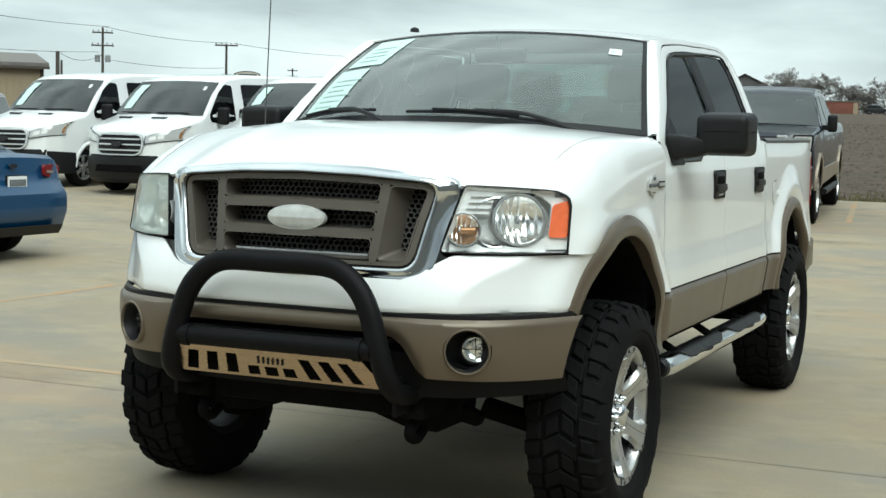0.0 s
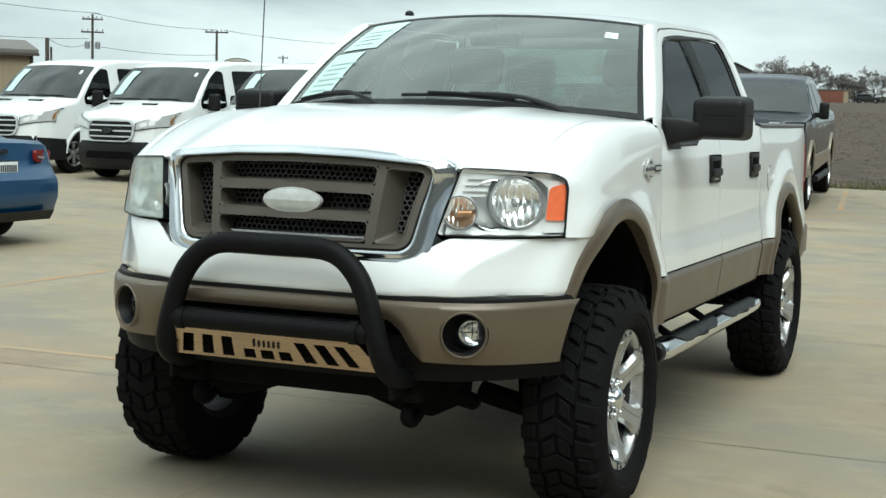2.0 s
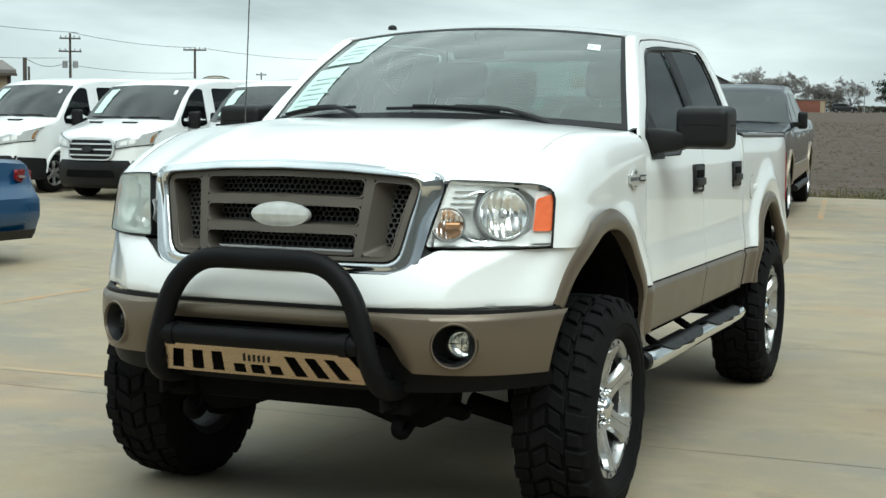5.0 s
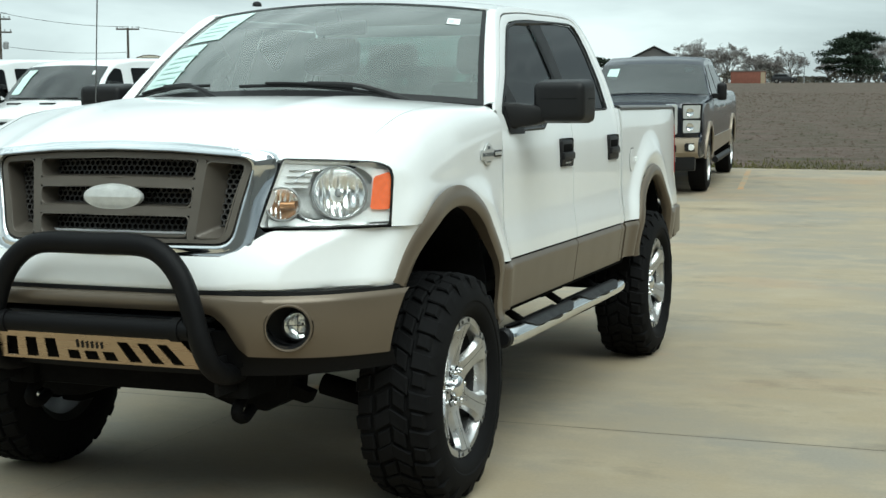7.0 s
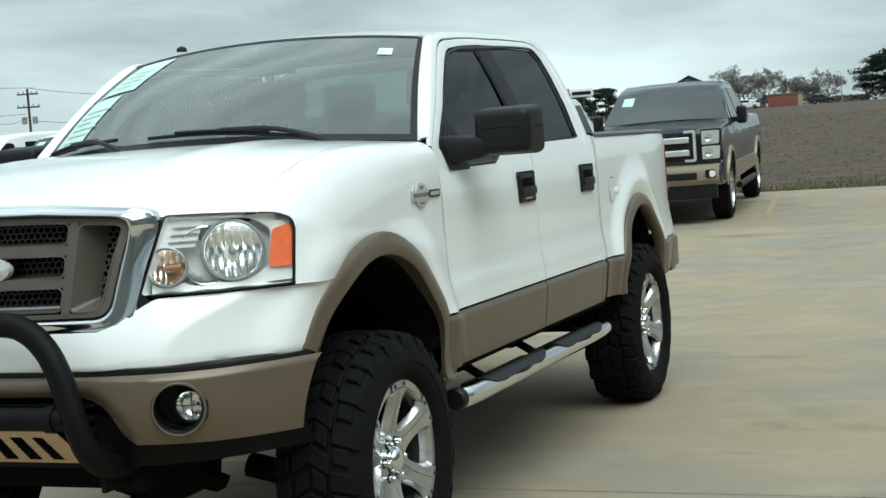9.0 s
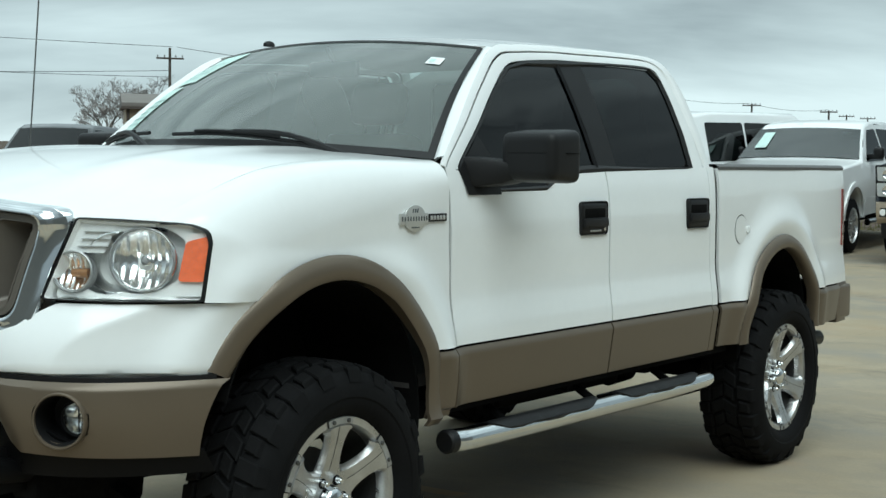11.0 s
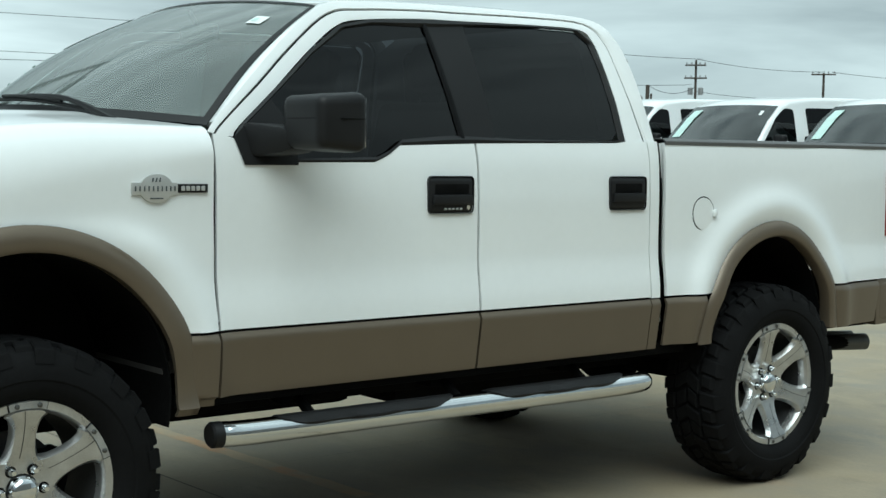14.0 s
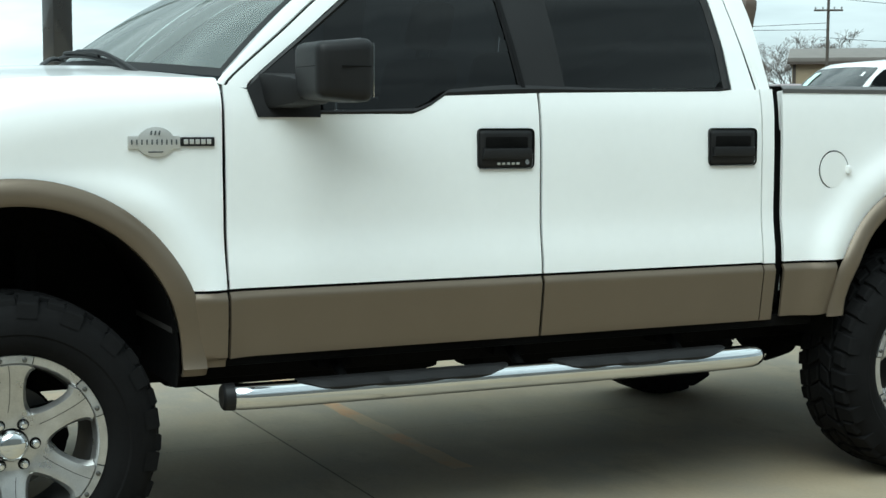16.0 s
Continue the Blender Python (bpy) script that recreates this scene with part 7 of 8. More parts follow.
def grass_bed(count, x0, x1, y0, y1, h0, h1):
    verts, faces = [], []
    for _ in range(count):
        x, y = rnd.uniform(x0, x1), y0 + (y1 - y0) * abs(rnd.gauss(0, 0.42))
        if rnd.random() < 0.35 + 0.35 * math.sin(x * 1.3) * math.sin(x * 0.37 + 1):
            continue
        z, h, a = field_z(x, y), rnd.uniform(h0, h1), rnd.random() * 6.28
        dx, dy, w = math.cos(a), math.sin(a), rnd.uniform(0.012, 0.03)
        lean = rnd.uniform(-0.5, 0.5) * h
        k = len(verts)
        verts += [(x - dx * w, y - dy * w, z - 0.02), (x + dx * w, y + dy * w, z - 0.02), (x + dy * lean * 0.4, y - dx * lean * 0.4, z + h * 0.7), (x + dy * lean, y - dx * lean, z + h)]
        faces += [(k, k + 1, k + 2), (k + 1, k + 3, k + 2)]
    me = bpy.data.meshes.new("verge_grass")
    me.from_pydata(verts, [], faces)
    me.materials.append(GRASS)
    return new("verge_grass", me)


tagged(grass_bed(46000, -30, 16, EDGE_Y + 0.03, 27.0, 0.03, 0.095), "ragged green and straw grass along the lot edge", "grass", kind="stuff")

# ---- far things ----
POLEWOOD = material("weathered_pole", (0.085, 0.072, 0.06), 0.85, var=0.25, scale=3, fine=40, stretch=(4, 4, 0.6), bump=0.3)
TANKGREY = material("transformer_grey", (0.30, 0.31, 0.31), 0.6, var=0.1)
WIRE = material("wire_grey", (0.05, 0.05, 0.05), 0.7, var=0.1)
SIDING = material("beige_metal_siding", (0.36, 0.29, 0.19), 0.6, var=0.08, scale=1.5, fine=14)
ROOFING = material("grey_brown_roof", (0.17, 0.155, 0.14), 0.7, var=0.15, scale=2, fine=20)
TRIM = material("dark_brown_trim", (0.07, 0.055, 0.045), 0.7, var=0.15)
BRICKRED = material("red_brick_far", (0.20, 0.075, 0.05), 0.85, var=0.2, scale=2, fine=25)
HOUSEGREY = material("grey_shingles", (0.13, 0.125, 0.12), 0.85, var=0.15, scale=1, fine=12)
BARK = material("grey_bark", (0.13, 0.115, 0.10), 0.9, var=0.25, scale=4, fine=30, bump=0.3)
TWIG = material("bare_twigs", (0.25, 0.23, 0.215), 0.9, var=0.25, scale=1, fine=10)
NEEDLE = material("dark_evergreen_leaf", (0.018, 0.028, 0.016), 0.8, var=0.45, scale=1.2, fine=9, spec=0.2)
SCRUB = material("winter_scrub", (0.085, 0.078, 0.062), 0.9, var=0.45, scale=0.6, fine=6, spec=0.1)
YELLOW = material("yellow_sign_face", (0.72, 0.48, 0.04), 0.5, var=0.08)
CREAM = material("cream_sign_face", (0.55, 0.52, 0.42), 0.5, var=0.08)


def stand(x, y, turn=0.0):
    return pose(x, y, (field_z(x, y) if y > EDGE_Y else ground_z(x, y)) - 0.02, 0, 0, turn)


def utility_pole(x, y, top, arms, turn, tanks=False, r=0.07):
    p = thing("utility_pole", "weathered wooden utility pole with crossarms" + (" and transformers" if tanks else ""), "utility pole", "poles along the field", at=stand(x, y, turn))
    h = top - field_z(x, y) + 0.02
    part("pole", tube([(0, 0, -0.3), (0, 0, h * 0.5), (0, 0, h)], [r, r * 0.9, r * 0.75], 10), POLEWOOD, p)
    for z, w in arms:
        arm = part("crossarm", box(-w, w, -0.05 - r, 0.03 - r, h - z - 0.035, h - z + 0.035, 0.008), POLEWOOD, p)
        for s in (-1, -0.45, 0.45, 1):
            part("insulator", lathe([(0, 0.02), (0.03, 0.035), (0.07, 0.03), (0.09, 0.015), (0.09, 0)], 8, lambda a, c, q, rr: (s * (w - 0.06) + rr * c, -r + rr * q, h - z + 0.05 + a)), TANKGREY, arm)
    if tanks:
        for s in (-1, 1):
            part("transformer", lathe([(0, 0.0), (0, 0.12), (0.30, 0.12), (0.34, 0.08), (0.36, 0.0)], 14, lambda a, c, q, rr: (s * 0.24 + rr * c, rr * q, h - 1.62 + a)), TANKGREY, p, "grey transformer can")
    return Vector((x, y, top))


P = [utility_pole(*a) for a in (
    (-52.5, 15.2, 6.6, ((0.15, 0.55), (1.15, 0.5)), 70, True), (-39.75, 37.3, 5.92, ((0.42, 0.55),), 55), (-40.0, 51.0, 5.8, ((0.25, 0.48), (0.85, 0.52)), 35, True),
    (-35.6, 54.8, 5.25, ((0.08, 0.55),), 30), (-38.4, 75.8, 5.7, ((0.12, 0.55),), 25), (-32.9, 77.6, 5.15, ((0.10, 0.55),), 22), (-28.5, 78.6, 4.75, ((0.10, 0.5),), 20),
    (-55.0, 95.0, 5.8, ((0.2, 0.4), (0.7, 0.4)), 28), (-38.9, 108.6, 5.55, ((0.12, 0.6),), 20), (-37.4, 109.2, 5.38, ((0.12, 0.6),), 20), (-36.8, 119.7, 5.1, ((0.12, 0.6),), 20))]
post = thing("utility_pole", "short plain wooden post with no crossarm", "utility pole", "poles along the field", at=stand(-39.9, 47.6))
part("pole", tube([(0, 0, -0.3), (0, 0, 3.5)], 0.09, 10), POLEWOOD, post)
part("stay_post", tube([(0.22, 0, -0.3), (0.22, 0, 3.1)], 0.05, 8), POLEWOOD, post)


def wire(a, b, sag):
    pts = [a.lerp(b, k / 14) - Vector((0, 0, sag * 4 * (k / 14) * (1 - k / 14))) for k in range(15)]
    return tagged(part("power_line", tube(pts, 0.011, 5), WIRE), "thin dark overhead wire between poles", "power line", "overhead wires")


for k in range(6):
    a, b = P[k], P[k + 1]
    d = Vector((b.y - a.y, a.x - b.x, 0)).normalized() * 0.4
    wire(a + d + Vector((0, 0, 0.02)), b + d + Vector((0, 0, 0.02)), 0.12 + 0.02 * k)
    wire(a - d * 0.6 - Vector((0, 0, 1.45)), b - d * 0.6 - Vector((0, 0, 1.15)), 0.16)
wire(Vector((-39.9, 47.6, 4.5)), P[2] - Vector((0, 0, 1.25)), 0.35)
wire(P[0] + Vector((0, 0, -1.9)), P[1] + Vector((0, 0, -0.9)), 0.25)

# square lamp pole near the lot
lp = thing("lamp_pole", "thick dark square steel lamp pole on a concrete base", "lamp pole", at=stand(-8.4, 1.93, 20))
part("pole", box(-0.10, 0.10, -0.10, 0.10, 0.55, 7.5, 0.012), CHARCOAL, lp)
part("base", lathe([(0, 0.30), (0.58, 0.30), (0.60, 0.28), (0.60, 0.0)], 24, lambda a, c, s, r: (r * c, r * s, a)), CONCRETE, lp, "round concrete base")
arm = part("lamp_arm", box(-0.05, 0.05, -0.9, 0.0, 7.3, 7.4, 0.01), CHARCOAL, lp)
part("lamp_head", box(-0.2, 0.2, -1.5, -0.8, 7.25, 7.45, 0.03), CHARCOAL, arm)


# beige metal building
def metal_building():
    b = thing("metal_building", "beige metal building with a grey-brown roof edge", "building", at=stand(-44.95, 45.7, 49.9))
    L, D, h = 4.6, 6.0, 2.85
    for nm, args in (("wall", (-L, L, 0.0, 0.15, -0.3, h)), ("wall", (-L, L, D - 0.15, D, -0.3, h)), ("wall", (-L, -L + 0.15, 0.15, D - 0.15, -0.3, h)), ("wall", (L - 0.15, L, 0.15, D - 0.15, -0.3, h))):
        w = part(nm, box(*args), SIDING, b)
        x0, x1, y0, y1 = args[:4]
        if x1 - x0 > 1:
            for k in range(30):
                x = lerp(x0 + 0.15, x1 - 0.15, k / 29)
                part("siding_rib", box(x - 0.015, x + 0.015, y0 - 0.025 if y0 == 0 else y1, y0 if y0 == 0 else y1 + 0.025, -0.2, h - 0.05), SIDING, w)
    part("roof", prism([(-0.25, h), (D + 0.25, h), (D + 0.25, h + 0.2), (D / 2, h + 0.75), (-0.25, h + 0.2)], lambda a, c, d: (-L - 0.2 + d, a, c), 2 * L + 0.4, 0.02), ROOFING, b, "low grey-brown roof")
    part("fascia", box(-L - 0.22, L + 0.22, -0.30, -0.25, h - 0.10, h + 0.02), TRIM, b)
    for x in (-L + 0.1, L - 0.1):
        part("corner_trim", box(x - 0.07, x + 0.07, -0.06, -0.005, -0.2, h - 0.1), TRIM, b)
    part("door", box(1.2, 2.1, -0.04, -0.002, -0.1, 2.0, 0.01), TRIM, b)
    return b


metal_building()

# signs
sg = thing("road_sign", "cream road sign with an arched top on posts", "sign", at=stand(-34.05, 54.2, 40))
h = 3.95 - field_z(-34.05, 54.2)
o = [(-0.62, h - 0.5), (0.62, h - 0.5), (0.62, h - 0.12), (0.3, h - 0.02), (0, h), (-0.3, h - 0.02), (-0.62, h - 0.12)]
face = part("sign_face", prism(o, lambda a, c, d: (a, -d, c), 0.08, 0.01), TRIM, sg)
part("sign_panel", prism([(a * 0.9, lerp(h - 0.25, c, 0.82)) for a, c in o], lambda a, c, d: (a, -0.085 - d, c), 0.01), CREAM, face)
part("sign_bars", merge(box(-0.42, 0.42, -0.105, -0.095, h - 0.22, h - 0.14), box(-0.36, 0.36, -0.105, -0.095, h - 0.37, h - 0.30)), INK, face)
for x in (-0.5, 0.5):
    part("post", box(x - 0.04, x + 0.04, 0.0, 0.08, -0.2, h - 0.5), TRIM, sg)
bb = thing("roadside_billboard", "yellow roadside billboard with black bars of lettering", "billboard", at=stand(-43.7, 143.8, 15) @ Matrix.Scale(1.67, 4))
h = (7.2 - field_z(-43.7, 143.8)) / 1.67
bf = part("panel", box(-0.75, 0.75, 0, 0.1, h - 1.0, h, 0.01), BLACK, bb)
part("yellow_face", box(-0.70, 0.70, -0.02, -0.002, h - 0.95, h - 0.05), YELLOW, bf)
for k, (w0, zz) in enumerate(((0.5, 0.78), (0.56, 0.50), (0.6, 0.22))):
    part("lettering_bar", box(-w0, w0, -0.03, -0.021, h - 1.0 + zz - 0.08, h - 1.0 + zz + 0.07), BLACK, bf)
pf = part("panel", box(0.80, 2.2, 0, 0.1, h - 0.55, h - 0.05, 0.01), PAPERWHITE, bb)
part("lettering_bar", box(0.9, 2.1, -0.01, -0.001, h - 0.42, h - 0.2), BLACK, pf)
for x in (-0.5, 0.5, 1.6):
    part("post", tube([(x, 0.2, -0.2), (x, 0.2, h + (0.9 if x == -0.5 else -0.1))], 0.06, 8), TRIM, bb)


# trees
def bare_tree(name, x, y, height, spread, seed, r=0.16, group="bare trees", fine=0.010, levels=5):
    t = thing(name, "leafless grey tree with a fine spreading crown of twigs", "tree", group, at=stand(x, y))
    g = random.Random(seed)
    trunk = tube([(0, 0, -0.3), (0.03 * height, 0, height * 0.16), (0, 0.02 * height, height * 0.32)], [r * 1.25, r, r * 0.8], 8)
    limbs, verts, faces = [], [], []

    def stick(a, b, ra, rb):
        d = (b - a).normalized()
        u = d.orthogonal().normalized()
        v = d.cross(u)
        k = len(verts)
        for p, q in ((a, ra), (b, rb)):
            for i in range(3):
                w = math.cos(i * 2.094) * u + math.sin(i * 2.094) * v
                verts.append(tuple(p + q * w))
        for i in range(3):
            faces.append((k + i, k + (i + 1) % 3, k + 3 + (i + 1) % 3, k + 3 + i))

    def grow(p, d, length, rad, depth):
        e = p + d * length
        if depth < 2:
            m = p.lerp(e, 0.5) + Vector((g.uniform(-1, 1), g.uniform(-1, 1), g.uniform(-0.4, 0.6))) * length * 0.08
            limbs.append(tube([p, m, e], [rad, rad * 0.85, rad * 0.62], 6, False))
        else:
            stick(p, e, rad, rad * 0.6)
        if depth >= levels:
            return
        for k in range(3 if depth < 4 else 4):
            nd = (d + Vector((g.uniform(-1, 1) * spread, g.uniform(-1, 1) * spread, g.uniform(-0.30, 0.55)))).normalized()
            grow(p.lerp(e, g.uniform(0.55, 1.0)), nd, length * g.uniform(0.58, 0.80), max(fine, rad * 0.58), depth + 1)

    for k in range(8):
        a = k * 0.785 + g.random()
        grow(Vector((0, 0.02 * height, height * g.uniform(0.05, 0.30))), Vector((math.cos(a) * spread, math.sin(a) * spread, g.uniform(0.15, 1.9))).normalized(), height * g.uniform(0.19, 0.26), r * 0.5, 0)
    part("trunk", trunk, BARK, t)
    part("limb_frame", merge(*limbs), BARK, t)
    me = bpy.data.meshes.new("twigs")
    me.from_pydata(verts, [], faces)
    me.materials.append(TWIG)
    new("twig_crown", me).parent = t
    return t


def leafy_tree(x, y, height, width, seed, label="dense dark evergreen tree", leaf=0.16, n=2600, base=0.12, lobes_n=30):
    t = thing("evergreen_tree", label, "tree", "evergreens", at=stand(x, y))
    g = random.Random(seed)
    part("trunk", tube([(0, 0, -0.3), (0, 0, height * 0.35), (0.05, 0, height * 0.75)], [0.03 * height, 0.022 * height, 0.006 * height], 8), BARK, t)
    lobes = []
    bms = []
    for k in range(lobes_n):
        a, hz = g.random() * 6.28, g.uniform(base + 0.12, 0.95)
        rr = width * 0.5 * pw(hz, (0.0, 0.22, 0.45, 0.65, 0.85, 1.0), (0.55, 0.95, 1.0, 0.72, 0.45, 0.12)) * g.uniform(0.25, 1.08)
        c = Vector((rr * math.cos(a), rr * math.sin(a), hz * height))
        lobes.append((c, width * g.uniform(0.08, 0.15)))
        bms.append(tube([(0, 0, c.z * 0.7), tuple(c)], [0.008 * height, 0.003 * height], 5, False))
    part("limb_frame", merge(*bms), BARK, t)
    verts, faces = [], []
    for _ in range(n):
        c, q = g.choice(lobes)
        d = Vector((g.gauss(0, 1), g.gauss(0, 1), g.gauss(0, 0.75))).normalized()
        p = c + Vector((d.x * 1.5, d.y * 1.5, d.z * 0.42 + 0.12 * math.hypot(c.x, c.y) / width)) * q * g.uniform(0.3, 1.15)
        u = Vector((g.gauss(0, 1), g.gauss(0, 1), g.gauss(0, 1))).normalized()
        v = u.cross(d + Vector((0.1, 0, 0))).normalized()
        s = leaf * g.uniform(0.6, 1.4)
        k = len(verts)
        verts += [tuple(p - u * s), tuple(p + v * s * 0.5), tuple(p + u * s), tuple(p - v * s * 0.5 + d * s * 0.3)]
        faces.append((k, k + 1, k + 2, k + 3))
    me = bpy.data.meshes.new("crown")
    me.from_pydata(verts, [], faces)
    me.materials.append(NEEDLE)
    new("crown", me).parent = t
    return t


for a in ((-49.3, 280.3, 9.6, 0.70, 3), (-53.5, 281.5, 8.6, 0.75, 5), (-45.6, 281.5, 9.8, 0.62, 6), (-51.4, 284.0, 9.0, 0.7, 7), (-40.4, 286.8, 6.4, 0.8, 8), (-33.6, 282.6, 8.4, 0.85, 9), (-37.4, 288.0, 6.0, 0.8, 10), (-16.8, 294.4, 10.6, 0.62, 12), (-12.5, 291.0, 9.0, 0.75, 13), (-20.0, 296.0, 8.0, 0.7, 14), (-41.8, 291.0, 7.6, 1.0, 15), (-38.6, 293.0, 6.6, 1.1, 16), (-27.5, 292.0, 5.6, 1.0, 17)):
    bare_tree("bare_tree", *a, r=0.15, fine=0.012, levels=6)
for a in ((-56.5, 51.5, 3.6, 0.8, 21), (-61.8, 60.5, 4.6, 0.9, 22), (-59.6, 62.6, 4.8, 0.8, 23), (-60.5, 53.0, 3.8, 0.9, 24), (-57.8, 57.6, 4.8, 0.8, 25), (-66.5, 56.9, 5.8, 0.9, 26), (-69.0, 62.9, 6.6, 0.9, 27), (-55.3, 17.6, 3.0, 0.9, 28), (-58.0, 19.5, 3.2, 0.9, 29)):
    bare_tree("bare_tree", *a, r=0.10)
leafy_tree(-20.9, 278.8, 9.6, 12.5, 41, leaf=0.20, n=20000, base=0.05, lobes_n=52)
leafy_tree(-51.5, 190.0, 4.6, 5.5, 43, leaf=0.15, n=5000, base=0.08)
leafy_tree(-47.8, 191.5, 4.0, 4.6, 44, leaf=0.15, n=5000, base=0.08)
leafy_tree(-55.2, 189.0, 4.4, 5.0, 45, leaf=0.15, n=5000, base=0.08)


def far_hedge(seed, count, a0, a1, r0, r1, tall, mat):
    g = random.Random(seed)
    verts, faces = [], []
    for _ in range(count):
        a = radians(g.uniform(a0, a1))
        r = g.uniform(r0, r1)
        x, y = 4 - r * math.sin(a), -3 + r * math.cos(a)
        top = tall * (1.0 + 0.56 * math.sin(a * 90) + 0.38 * math.sin(a * 260 + 1))
        z = field_z(x, y) + g.random() ** 0.7 * max(0.75 * tall, top)
        s = g.uniform(0.15, 0.4)
        u = Vector((g.gauss(0, 1), g.gauss(0, 1), g.gauss(0, 1))).normalized()
        v = u.orthogonal().normalized()
        p = Vector((x, y, z))
        k = len(verts)
        verts += [tuple(p - u * s), tuple(p + v * s * 0.6), tuple(p + u * s), tuple(p - v * s * 0.6)]
        faces.append((k, k + 1, k + 2, k + 3))
    me = bpy.data.meshes.new("far_hedge")
    me.from_pydata(verts, [], faces)
    me.materials.append(mat)
    return new("far_hedge", me)


tagged(far_hedge(5, 5200, 16.5, 31, 196, 215, 1.6, NEEDLE), "dark scrubby hedge along the far side of the field", "hedge", kind="stuff")
tagged(far_hedge(6, 9000, -3.0, 16.5, 284, 300, 1.5, SCRUB), "grey-brown winter scrub along the far road", "hedge", kind="stuff")


# far houses
def gable_house(x, y, turn, w, d, h, rise, wall, roof, label):
    b = thing("house", label, "house", "far houses", at=stand(x, y, turn))
    part("wall", prism([(-w, -0.3), (w, -0.3), (w, h), (0, h + rise), (-w, h)], lambda a, c, q: (a, q, c), d), wall, b)
    for s in (-1, 1):
        part("roof", prism([(0, h + rise + 0.15), (s * (w + 0.4), h - 0.15), (s * (w + 0.4), h - 0.02), (0, h + rise + 0.32)], lambda a, c, q: (a, -0.4 + q, c), d + 0.8), roof, b)
    for x0 in (-0.5 * w, 0.4 * w):
        win = part("window", box(x0 - 0.45, x0 + 0.45, -0.06, -0.004, 0.9, 2.0), WHITE, b)
        part("pane", box(x0 - 0.37, x0 + 0.37, -0.075, -0.062, 0.98, 1.92), DARKGLASS, win)
    part("door", box(-0.45, 0.45, -0.05, -0.004, 0, 2.05), TRIM, b)
    return b


gable_house(-61.4, 288.0, 12, 4.4, 14, 5.2, 2.0, HOUSEGREY, HOUSEGREY, "grey gabled house across the field")
gable_house(-9.0, 300.0, 8, 3.6, 8, 1.6, 0.9, HOUSEGREY, HOUSEGREY, "low grey house half hidden by trees")
br = thing("brick_building", "low red-brick building with a flat roof", "building", "far houses", at=stand(-38.4, 262.0, 8))
part("wall", box(-3.1, 3.1, 0, 6, -0.3, 2.15, 0.02), BRICKRED, br)
part("roof", box(-3.2, 3.2, -0.1, 6.1, 2.15, 2.35, 0.02), ROOFING, br)
part("door", box(2.2, 3.0, -0.05, -0.004, 0, 2.0), SIDING, br)
st = thing("street_lamp", "slim grey street lamp at the far road", "street lamp", at=stand(-29.8, 273.1, 0))
part("pole", tube([(0, 0, -0.2), (0, 0, 5.4)], [0.09, 0.06], 8), TANKGREY, st)
part("lamp_arm", tube(curve([(0, 0, 5.4), (-0.4, 0, 5.6), (-1.0, 0, 5.6)], 7), 0.05, 6), TANKGREY, st)
for x, y, paint, lab in ((-43.7, 261.0, WHITE, "small white car at the far road"), (-31.3, 267.9, CHARCOAL, "dark car at the far road"), (-11.9, 269.0, CHARCOAL, "dark car at the far road"), (-8.2, 269.5, GREYPAINT, "grey car at the far road")):
    suv(pose(x, y, field_z(x, y), 0, 0, 95), paint, lab)

# ---- the concrete lot ----
lot = tagged(part("pavement", grid(lambda u, v: (lerp(-60, 40, u), lerp(-40, EDGE_Y, v), ground_z(lerp(-60, 40, u), lerp(-40, EDGE_Y, v)) - 0.012), 40, 60), FILLER), "worn tan concrete lot with dark joints", "pavement", kind="structure")
for x0, x1, y0, y1 in ((-60, -30, -40, EDGE_Y), (18, 40, -40, EDGE_Y), (-30, 18, -40, -17)):
    part("outer_slab", grid(lambda u, v: (lerp(x0, x1, u), lerp(y0, y1, v), ground_z(lerp(x0, x1, u), lerp(y0, y1, v)) - 0.002), 12, 16), CONCRETE, lot)
SLAB, JOINT_Y = 4.62, 1.38
xs = [-30.0, *[-28.3 + SLAB * k for k in range(11)], 18.0]
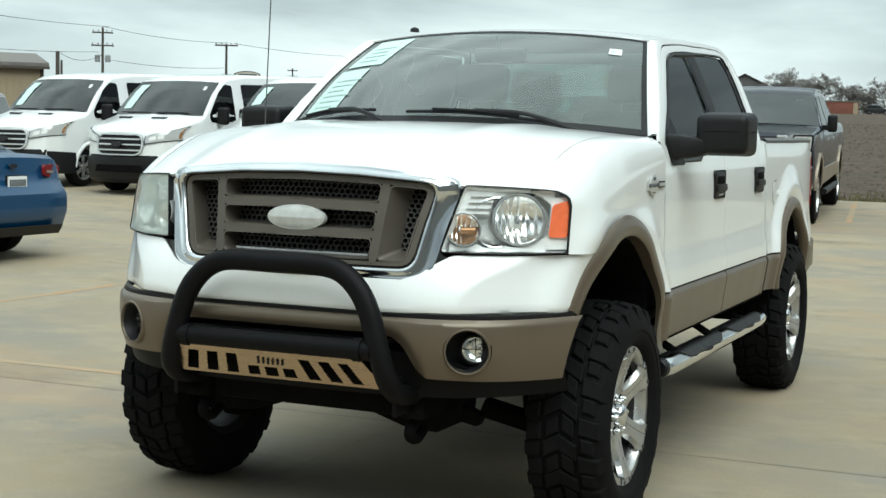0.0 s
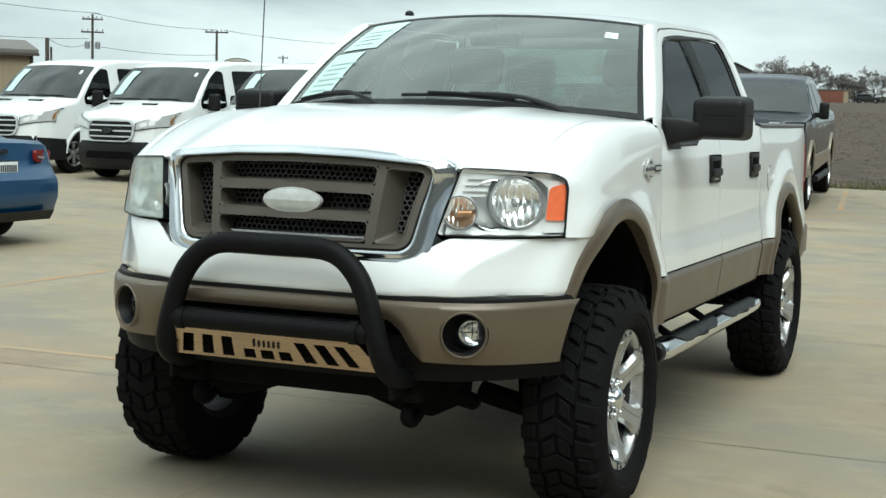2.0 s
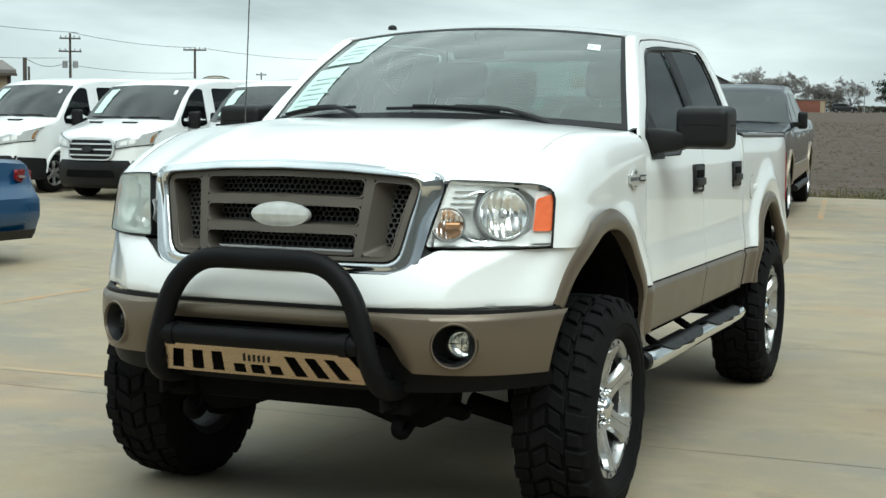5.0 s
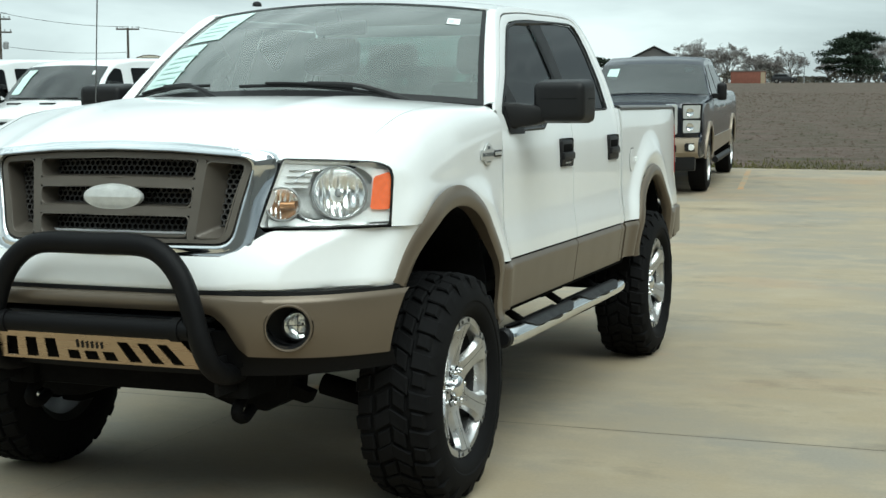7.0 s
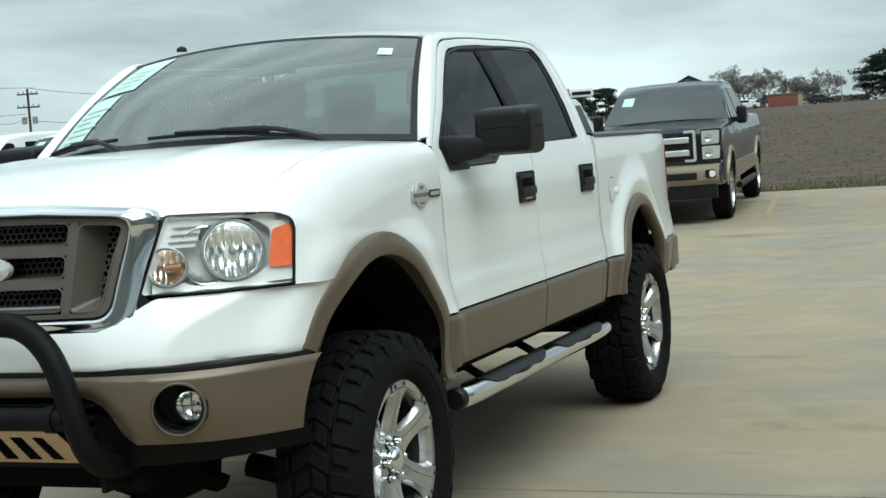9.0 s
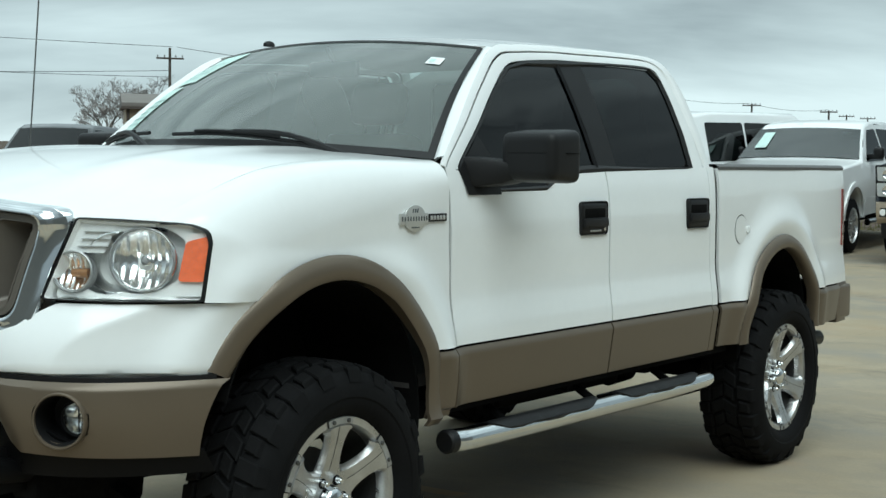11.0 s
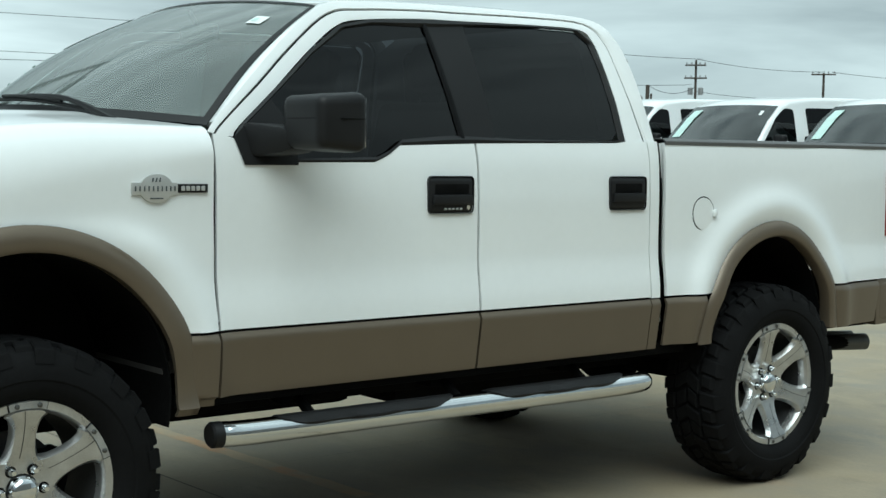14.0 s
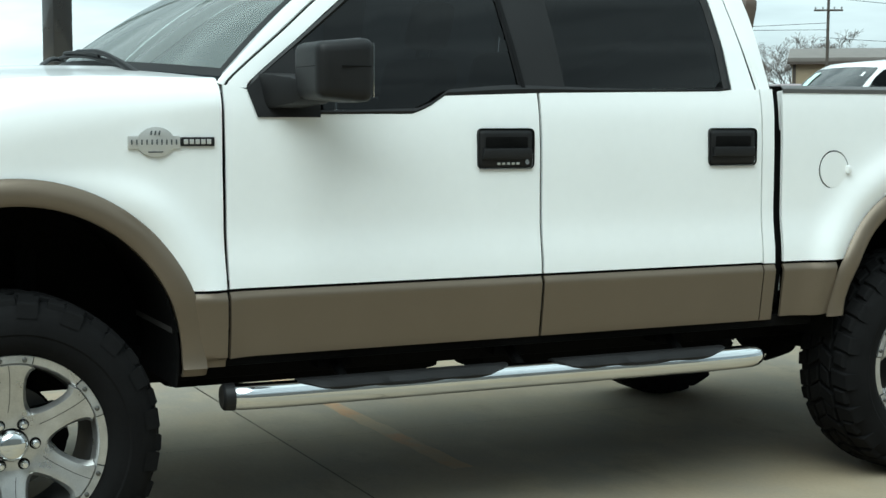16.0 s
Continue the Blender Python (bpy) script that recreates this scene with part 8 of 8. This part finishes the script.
ys = [-17.0, *[JOINT_Y - SLAB * k for k in (4, 3, 2, 1, 0)], *[JOINT_Y + SLAB * k for k in (1, 2, 3, 4)], EDGE_Y]
xs = sorted(x for x in xs if x <= 18.0)
for x0, x1 in zip(xs, xs[1:]):
    for y0, y1 in zip(ys, ys[1:]):
        g, ga, gb = 0.0008, (0.004 if abs(y0 - JOINT_Y) < 0.01 else 0.001), (0.004 if abs(y1 - JOINT_Y) < 0.01 else 0.001)
        part("slab", grid(lambda u, v: (lerp(x0 + g, x1 - g, u), lerp(y0 + ga, y1 - gb, v), ground_z(lerp(x0 + g, x1 - g, u), lerp(y0 + ga, y1 - gb, v))), 5, 5), CONCRETE, lot)


def painted_line(points, width, seed):
    g = random.Random(seed)
    pts = [Vector((*p, 0)) for p in points]
    n = 60
    rows = []
    for k in range(n + 1):
        s = k / n * (len(pts) - 1)
        i = min(int(s), len(pts) - 2)
        p = pts[i].lerp(pts[i + 1], s - i)
        d = (pts[i + 1] - pts[i]).normalized()
        q = Vector((-d.y, d.x, 0))
        a, b = width / 2 * g.uniform(0.75, 1.05), width / 2 * g.uniform(0.75, 1.05)
        rows.append([(*(p + q * a).xy, ground_z(p.x, p.y) + 0.002), (*(p - q * b).xy, ground_z(p.x, p.y) + 0.002)])
    return tagged(part("painted_line", strip(rows), LINEPAINT), "worn orange parking line on the concrete", "painted line", "parking lines", kind="structure")


painted_line([(0.18, 1.88), (-6.2, 1.80)], 0.10, 1)
painted_line([(-5.62, 3.7), (-5.48, 5.7), (-5.4, 8.6)], 0.10, 3)
painted_line([(-1.25, 22.1), (-0.66, 17.3)], 0.10, 2)
painted_line([(1.65, 22.1), (2.05, 18.2)], 0.10, 4)

PLAINWALL = material("grey_wall", (0.24, 0.24, 0.235), 0.8, var=0.06, scale=0.8, fine=12)
# unseen plain walls added behind the camera to cut low sky light
for name, args in (("blocker_east", (14.0, 14.3, -20.0, 12.0, -0.1, 6.0)), ("blocker_south", (-12.0, 14.0, -20.3, -20.0, -0.1, 6.0))):
    tagged(part(name, box(*args), PLAINWALL), "unseen plain grey wall that blocks low sky light", "wall", kind="structure")
